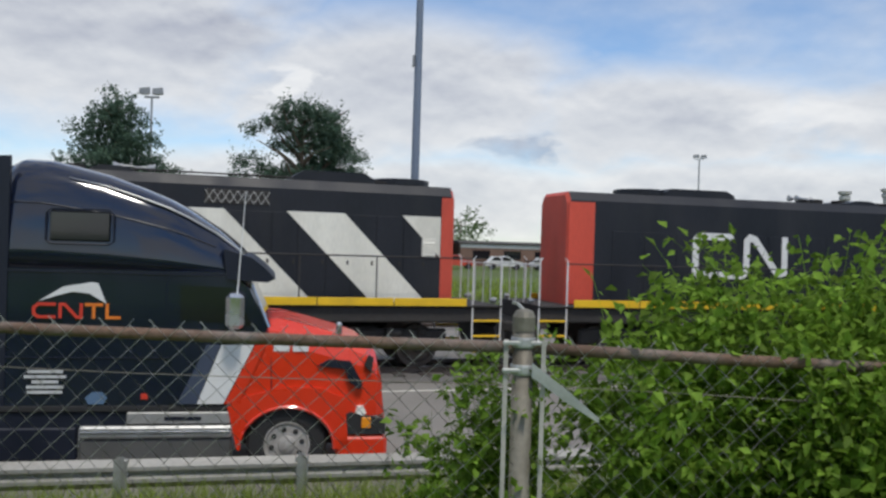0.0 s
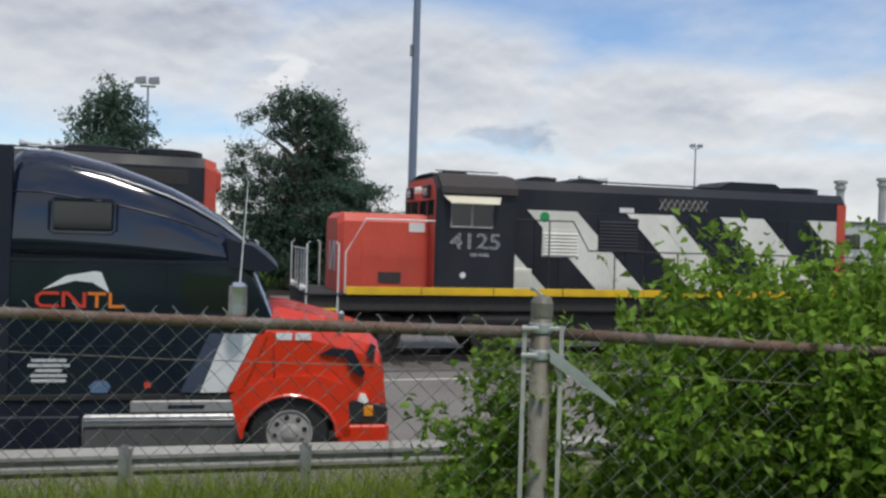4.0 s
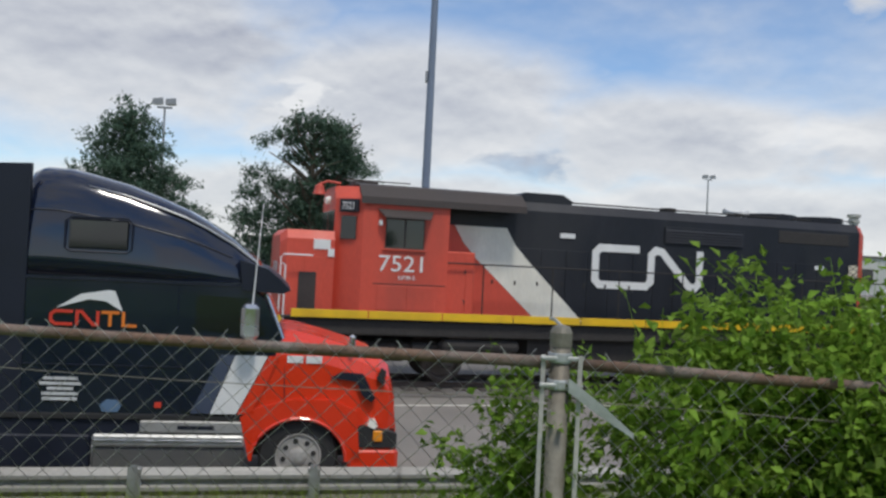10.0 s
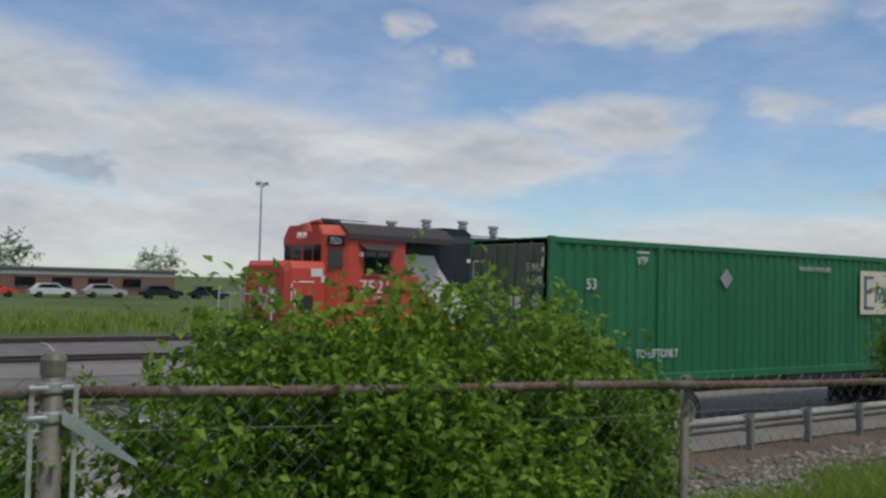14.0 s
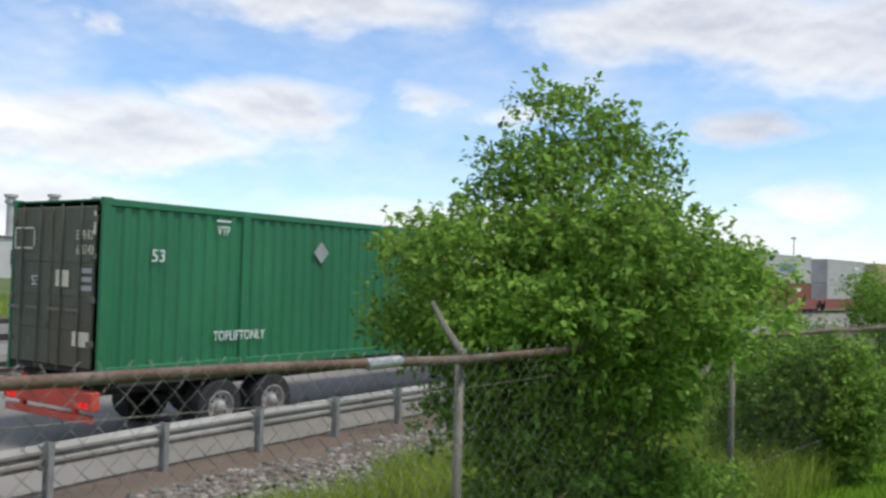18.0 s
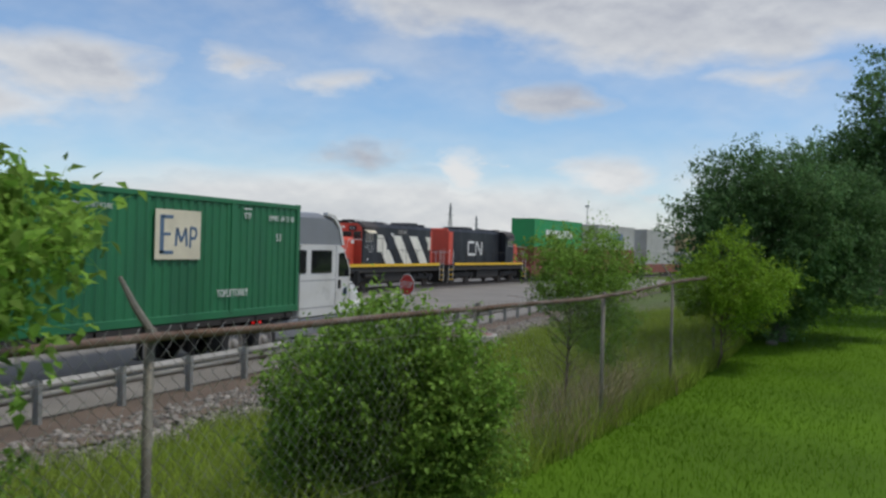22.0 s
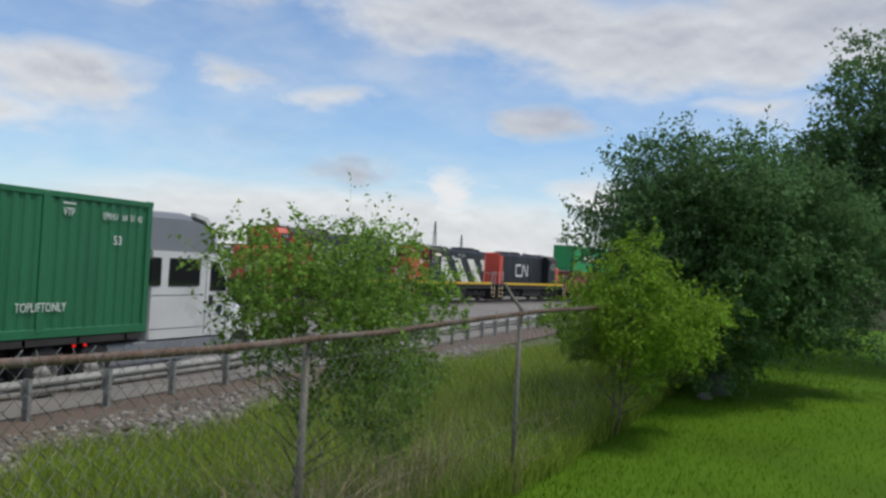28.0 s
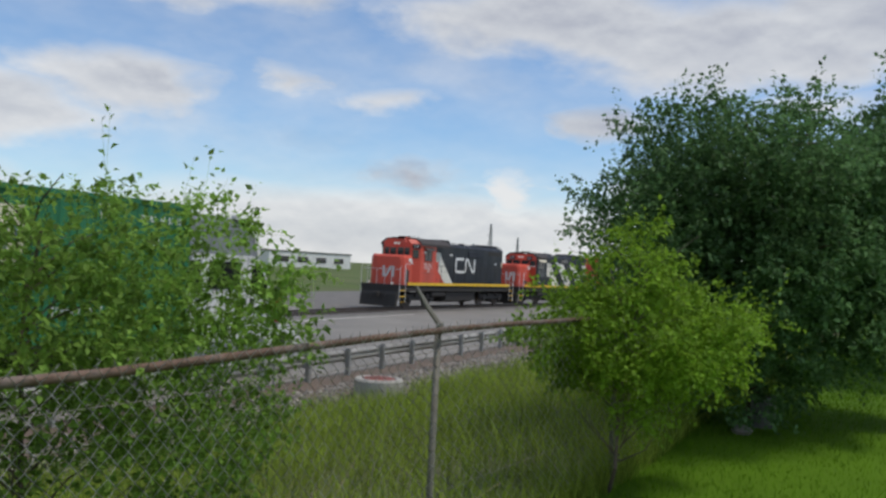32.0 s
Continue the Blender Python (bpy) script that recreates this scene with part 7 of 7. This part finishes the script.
plant("bush", "low rounded green bush beside the fence", "bush", 4, (11.4, 2.4, 1.1), (11.35, 2.4, 2.4), 0.025, 24, 0.6,
      [(11.35, 2.45, 2.36, 0.36, 0.42, 0.30), (11.5, 2.1, 2.16, 0.36, 0.42, 0.34), (11.2, 2.75, 2.12, 0.36, 0.42, 0.34), (11.35, 2.4, 1.85, 0.45, 0.66, 0.38), (11.35, 2.3, 1.45, 0.4, 0.5, 0.34), (11.15, 2.85, 1.65, 0.32, 0.36, 0.3), (11.5, 1.95, 1.72, 0.3, 0.32, 0.3)], 50000, 0.04, "treeleaf", shell=0.4, ragged=0.18, shoots=0.1)
plant("shrub", "thin straggly shrub with sparse leaves at the fence", "shrub", 5, (16.4, 2.5, 1.0), (16.4, 2.5, 3.1), 0.018, 46, 0.6,
      boughs(5, 15.8, 2.55, [(2.5, 0.25), (2.85, 0.42), (3.15, 0.32), (3.34, 0.12)], 5, 0.42, 0.22) + boughs(51, 16.4, 2.4, [(1.9, 0.3), (2.5, 0.6), (2.95, 0.6), (3.2, 0.4), (3.36, 0.15)], 6, 0.42, 0.22)
      + boughs(52, 17.2, 2.25, [(1.7, 0.35), (2.0, 0.5), (2.4, 0.68), (2.85, 0.62), (3.1, 0.4), (3.25, 0.15)], 6, 0.42, 0.22), 21500, 0.037, "treeleaf", shell=0.05, ragged=0.2, shoots=0.14)
plant("bush", "lime-green leafy bush hanging over the fence", "bush", 6, (21.3, 1.2, 1.0), (21.2, 1.0, 3.1), 0.02, 40, 0.8,
      boughs(6, 21.2, 1.1, [(1.8, 0.3), (2.05, 0.6), (2.35, 0.85), (2.65, 0.88), (2.95, 0.66), (3.2, 0.42), (3.42, 0.2)], 7, 0.32, 0.25, 0.74) + [(20.95, 1.85, 2.5, 0.34, 0.3, 0.13), (21.25, 1.65, 2.22, 0.36, 0.3, 0.14), (21.1, 0.2, 2.68, 0.34, 0.3, 0.13), (22.0, 0.4, 2.5, 0.34, 0.34, 0.14), (21.9, 0.45, 2.25, 0.34, 0.3, 0.16), (21.0, 0.65, 2.9, 0.32, 0.3, 0.14)], 21000, 0.048, "limeleaf", shell=0.1, ragged=0.26, shoots=0.2)
plant("tree", "large dark green bushy tree beyond the bucket", "tree", 7, (25.0, 0.5, 1.1), (24.5, 0.5, 4.4), 0.10, 44, 1.3,
      boughs(7, 24.6, 0.45, [(1.85, 1.1), (2.3, 1.65), (3.2, 2.05), (3.95, 2.0), (4.5, 1.5), (4.9, 0.9), (5.15, 0.4)], 9, 0.42, 0.4) + boughs(71, 25.9, -1.0, [(2.3, 0.9), (3.0, 1.4), (3.8, 1.4), (4.5, 0.8)], 6, 0.42, 0.4)
      + [(23.6, 0.95, 5.05, 0.12, 0.12, 0.25), (23.9, 0.15, 4.85, 0.18, 0.18, 0.25), (23.7, 1.5, 4.75, 0.2, 0.2, 0.2)], 135000, 0.062, "darkleaf", shell=0.35, ragged=0.18, shoots=0.08)
plant("tree", "tall dark broadleaf tree at the end of the lawn", "tree", 8, (32.4, -2.9, 1.2), (32.4, -2.9, 7.0), 0.2, 40, 2.6,
      boughs(8, 32.3, -2.8, [(3.5, 2.4), (4.2, 3.2), (5.2, 3.5), (6.4, 3.1), (7.4, 2.3), (8.2, 1.4), (8.8, 0.5)], 9, 0.36, 0.62), 75000, 0.10, "darkleaf", shell=0.2, ragged=0.18)
plant("tree", "dark broad tree behind the wooden fence", "tree", 9, (60.0, -6, 1.1), (60.0, -6, 8.0), 0.25, 24, 3.6,
      boughs(9, 60, -6, [(2.6, 3.5), (5.0, 4.5), (8.0, 3.2), (9.6, 1.0)], 7, 0.42, 0.9), 16000, 0.24, "darkleaf", shell=0.2)


def conifer(x, y, levels, seed):
    """Shelves of flat branches round a straight trunk, with gaps between the shelves."""
    h = levels[-1][0]
    arms = boughs(seed, x, y, levels, 10, 0.20, 0.62, 0.66)
    core = [(x, y, z + d, r * 0.62, r * 0.62, 0.5) for z, r in levels[:-1] for d in (0.0, 0.6)]
    plant("conifer", "dense dark blue-green conifer with flat shelves of branches", "tree", seed, (x, y, 0.1), (x, y, h), 0.22, 30, 1.6, arms + core, 110000, 0.14, "needle", shell=0.15, droop=0.4, ragged=0.10, shoots=0.02)


conifer(-11.3, 44.0, [(1.2, 4.2), (3.6, 4.0), (5.2, 3.3), (7.0, 2.6), (8.3, 2.0), (9.0, 1.35), (9.4, 0.6)], 21)
conifer(-1.2, 47.5, [(1.0, 4.2), (3.6, 4.0), (4.8, 3.3), (6.0, 2.6), (7.8, 1.8), (9.0, 1.0), (9.6, 0.3)], 24)
plant("tree", "tall airy tree with grey-green clumps on open limbs", "tree", 22, (-2.6, 45.4, 0.2), (-2.5, 45.4, 9.2), 0.24, 60, 2.6,
      [(-2.87, 45.5, 9.65, 1.2, 1.1, 0.38), (-1.77, 45.5, 9.38, 1.1, 1, 0.38), (-3.79, 45.5, 9.03, 0.75, 0.8, 0.28), (-4.99, 45.4, 8.58, 0.55, 0.55, 0.19), (-2.41, 45.6, 8.67, 1.6, 1.2, 0.3), (-1.03, 45.5, 8.41, 1.1, 1, 0.33),
       (-3.24, 45.5, 7.88, 0.9, 1, 0.27), (-1.4, 45.5, 7.61, 1.4, 1.1, 0.33), (-5.08, 45.3, 6.99, 0.85, 0.8, 0.33), (-4.16, 45.4, 6.37, 1.2, 1, 0.36), (-5.63, 45.4, 6.02, 0.8, 0.8, 0.25), (-2.6, 45.5, 6.46, 1.5, 1.1, 0.33),
       (-3.52, 45.4, 5.22, 2.3, 1.3, 0.57), (-5.36, 45.4, 4.69, 1.3, 1, 0.47), (-1.58, 45.5, 5.22, 1.9, 1.2, 0.47), (-3.15, 45.5, 3.72, 3.3, 1.5, 0.9), (-3.0, 45.5, 2.4, 3.5, 1.5, 1.2)], 36000, 0.14, "needle", shell=0.1, ragged=0.2, shoots=0.08)
plant("bush", "round green bush at the foot of the mast", "bush", 23, (2.2, 41, 0.1), (2.2, 41, 1.6), 0.05, 8, 0.8, [(2.2, 41, 1.1, 1.3, 1.0, 1.1), (1.4, 41, 0.8, 0.8, 0.8, 0.8)], 2500, 0.16, "farleaf")
for i, (x, y, h, r) in enumerate(((-40, 120, 5, 3), (18.5, 150, 9, 4), (60, 210, 9, 5), (-70, 70, 9, 5), (-28, 120, 6, 5))):
    plant("tree", "distant leafy tree on the horizon", "tree", 30 + i, (x, y, 0.3), (x, y, h * 0.8), 0.2, 10, r * 0.7,
          [(x, y, h * 0.7, r, r, h * 0.3), (x - r * 0.5, y, h * 0.5, r * 0.7, r * 0.7, h * 0.25), (x + r * 0.5, y, h * 0.5, r * 0.7, r * 0.7, h * 0.25)], 1500, 0.5, "farleaf")


def dry_twigs(x, y, z, n, h, seed):
    """A tuft of leafless tan stems leaning every way."""
    r = random.Random(seed)
    th = thing("dry_twigs", "tangle of dry tan twigs at the fence foot", "twigs", pose(x, y, z), group="dry twigs along the fence")
    for i in range(n):
        a, L = r.random() * 6.28, h * r.uniform(0.55, 1.1)
        p = [(r.uniform(-0.12, 0.12), r.uniform(-0.06, 0.06), -0.05)]
        for k in range(4):
            q = p[-1]
            p.append((q[0] + math.cos(a) * L * 0.14 * k + r.uniform(-0.02, 0.02), q[1] + math.sin(a) * L * 0.10 * k, q[2] + L * (0.34 - 0.08 * k)))
        part("twig", Mesh().tube(p, [0.0035, 0.003, 0.0024, 0.0018, 0.001], 4), "straw", th)


dry_twigs(0.82, 2.62, lawn_z(6), 12, 0.75, 1)
dry_twigs(5.55, 2.45, lawn_z(6), 9, 0.8, 2)
dry_twigs(15.5, 1.75, lawn_z(15.5), 26, 0.85, 3)
dry_twigs(18.3, 1.5, lawn_z(18.3), 14, 0.7, 4)


# ---- grass, weeds and stones ----
def scatter(rng, n, x0, x1, y0f, y1f, power=1.0):
    x = x0 + (x1 - x0) * rng.random(n) ** power
    t = rng.random(n)
    y = np.array([y0f(a) + (y1f(a) - y0f(a)) * b for a, b in zip(x, t)])
    z = np.array([ground_z(a, b) for a, b in zip(x, y)])
    return np.stack([x, y, z], 1)


def patch(name, me, material, label, category):
    me.materials.append(M[material])
    return tagged(part(name, me, material), label, category, kind="stuff")


rng = np.random.default_rng(77)
def lawn_feet(rng, n):
    """Feet strewn thinner away from the fence, so that the mown sward has no edge."""
    x = -10 + 50 * rng.random(n)
    y = np.array([fence_y(a) for a in x]) + 0.1 - np.abs(rng.normal(size=n)) * 2.2
    return np.stack([x, y, np.array([ground_z(a, c) for a, c in zip(x, y)])], 1)


patch("lawn_grass", blades(rng, lawn_feet(rng, 90000), 0.05, 0.007), "grass", "short mown lawn grass", "grass")
patch("bank_grass", blades(rng, scatter(rng, 85000, -9, 40, lambda x: fence_y(x) + 0.1, lambda x: guard_y(x) - 3.3 + 0.9 * math.sin(x * 1.3) * math.sin(x * 0.37)), 0.30, 0.011, 0.5), "tallgrass", "tall unmown grass on the bank", "grass")
patch("fence_weeds", blades(rng, scatter(rng, 9000, 5, 30, lambda x: fence_y(x) - 0.12, lambda x: fence_y(x) + 0.25), 0.28, 0.010, 0.4), "tallgrass", "weeds along the fence foot", "weeds")
patch("verge_grass", blades(rng, scatter(rng, 16000, -8, 4, lambda x: guard_y(x) - 1.5, lambda x: guard_y(x) + 0.1), 0.42, 0.010, 0.4), "tallgrass", "thin seeding grass in front of the guard rail", "grass")
patch("dry_stems", blades(rng, scatter(rng, 900, 13.6, 18.2, lambda x: 1.75, lambda x: 2.4), 0.55, 0.006, 0.5), "straw", "dry straw-coloured stems", "weeds")
patch("field_grass", blades(rng, np.stack([-45 + 110 * rng.random(22000), 47 + 22 * rng.random(22000), np.full(22000, 0.1)], 1) + np.array((0, 0, 0.0)), 0.5, 0.06, 0.3), "tallgrass", "long grass of the field behind the tracks", "grass")


def stones():
    r = np.random.default_rng(5)
    base = bmesh.new()
    bmesh.ops.create_icosphere(base, subdivisions=1, radius=1.0)
    bv = np.array([v.co[:] for v in base.verts])
    bf = np.array([[v.index for v in f.verts] for f in base.faces])
    base.free()
    V, F = [], []
    n = 14000
    pts = scatter(r, n, 6, 44, lambda x: guard_y(x) - 3.7, lambda x: guard_y(x) - 0.9)
    for i, p in enumerate(pts):
        s = 0.018 + 0.055 * r.random() ** 2.5
        sc = s * (0.7 + 0.6 * r.random(3)) * np.array((1.2, 1.0, 0.7))
        q = bv * (1 + 0.22 * r.normal(size=(len(bv), 1))) * sc
        a = r.random() * 6.28
        q = np.stack([q[:, 0] * math.cos(a) - q[:, 1] * math.sin(a), q[:, 0] * math.sin(a) + q[:, 1] * math.cos(a), q[:, 2]], 1)
        V.append(q + p + (0, 0, s * 0.25))
        F.append(bf + i * len(bv))
    patch("stones", fast_mesh(np.concatenate(V), np.concatenate(F), "stones"), "stone", "pale broken stones covering the bank", "stones")


stones()


# ---- what moves ----
_X = np.linspace(-120, 260, 3801)
_Y = np.array([track_y(x) for x in _X])
_S = np.concatenate([[0], np.cumsum(np.hypot(np.diff(_X), np.diff(_Y)))])
_S -= np.interp(0, _X, _S)


def on_track(s, flip=False):
    """The pose of a vehicle whose middle is s metres along the main track."""
    a, b = (float(np.interp(q, _S, _X)) for q in (s - 4.5, s + 4.5))
    ya, yb = track_y(a), track_y(b)
    return pose((a + b) / 2, (ya + yb) / 2, RAIL, 0, 0, math.degrees(math.atan2(yb - ya, b - a)) + (180 if flip else 0))


# seconds, and metres along the track of the leading locomotive's middle
RUN = [(0, -22.3), (1, -19.5), (3, -13.85), (5.5, -6.75), (6, -5.36), (7, -2.55), (8, 0.22), (9, 3.12), (9.5, 4.56), (10.5, 7.48), (11.5, 10.43), (12, 11.85), (14, 17.85), (14.5, 19.35), (18, 30.1), (21.5, 41.2), (23, 46.0), (25, 52.2), (26, 55.0), (30.5, 67.9), (32, 72.2)]


def motions():
    def run(t):
        return float(np.interp(t, [r[0] for r in RUN], [r[1] for r in RUN]))
    ts = [i * 0.5 for i in range(65)]
    for ob, off, flip in ((A_LOCO, 0.0, False), (B_LOCO, 17.75, False), (C_LOCO, 34.65, True)):
        walk(ob, [(t, on_track(run(t) + off, flip)) for t in ts])
    for off, car, low, top in CARS:
        for ob, dz in ((car, 0.0), (low, 0.36), (top, 3.13)):
            walk(ob, [(t, Matrix.Translation((0, 0, dz)) @ on_track(run(t) + off)) for t in ts])

    # the container truck pulls forward near the end, its wheels rolling
    PULL = [(0, 0.0), (28.0, 0.0), (28.4, 0.02), (29, 0.28), (29.5, 0.76), (30, 1.23), (30.5, 1.52), (31, 1.72), (31.5, 1.93), (32, 2.0)]
    for ob, (x, y, z) in ((CONTAINER, (CX, CY, CZ)), (CHASSIS, (CX, CY, 0)), (WHITE_TRUCK, (27.35, 12.95, 0.012))):
        walk(ob, [(t, pose(x + d, y, z)) for t, d in PULL])
        for c in ob.children:
            if c.name.split(".")[0] == "wheel":
                p = c.location.copy()
                walk(c, [(t, pose(p.x, p.y, p.z, 0, math.degrees(d / p.z), 0)) for t, d in PULL])


motions()
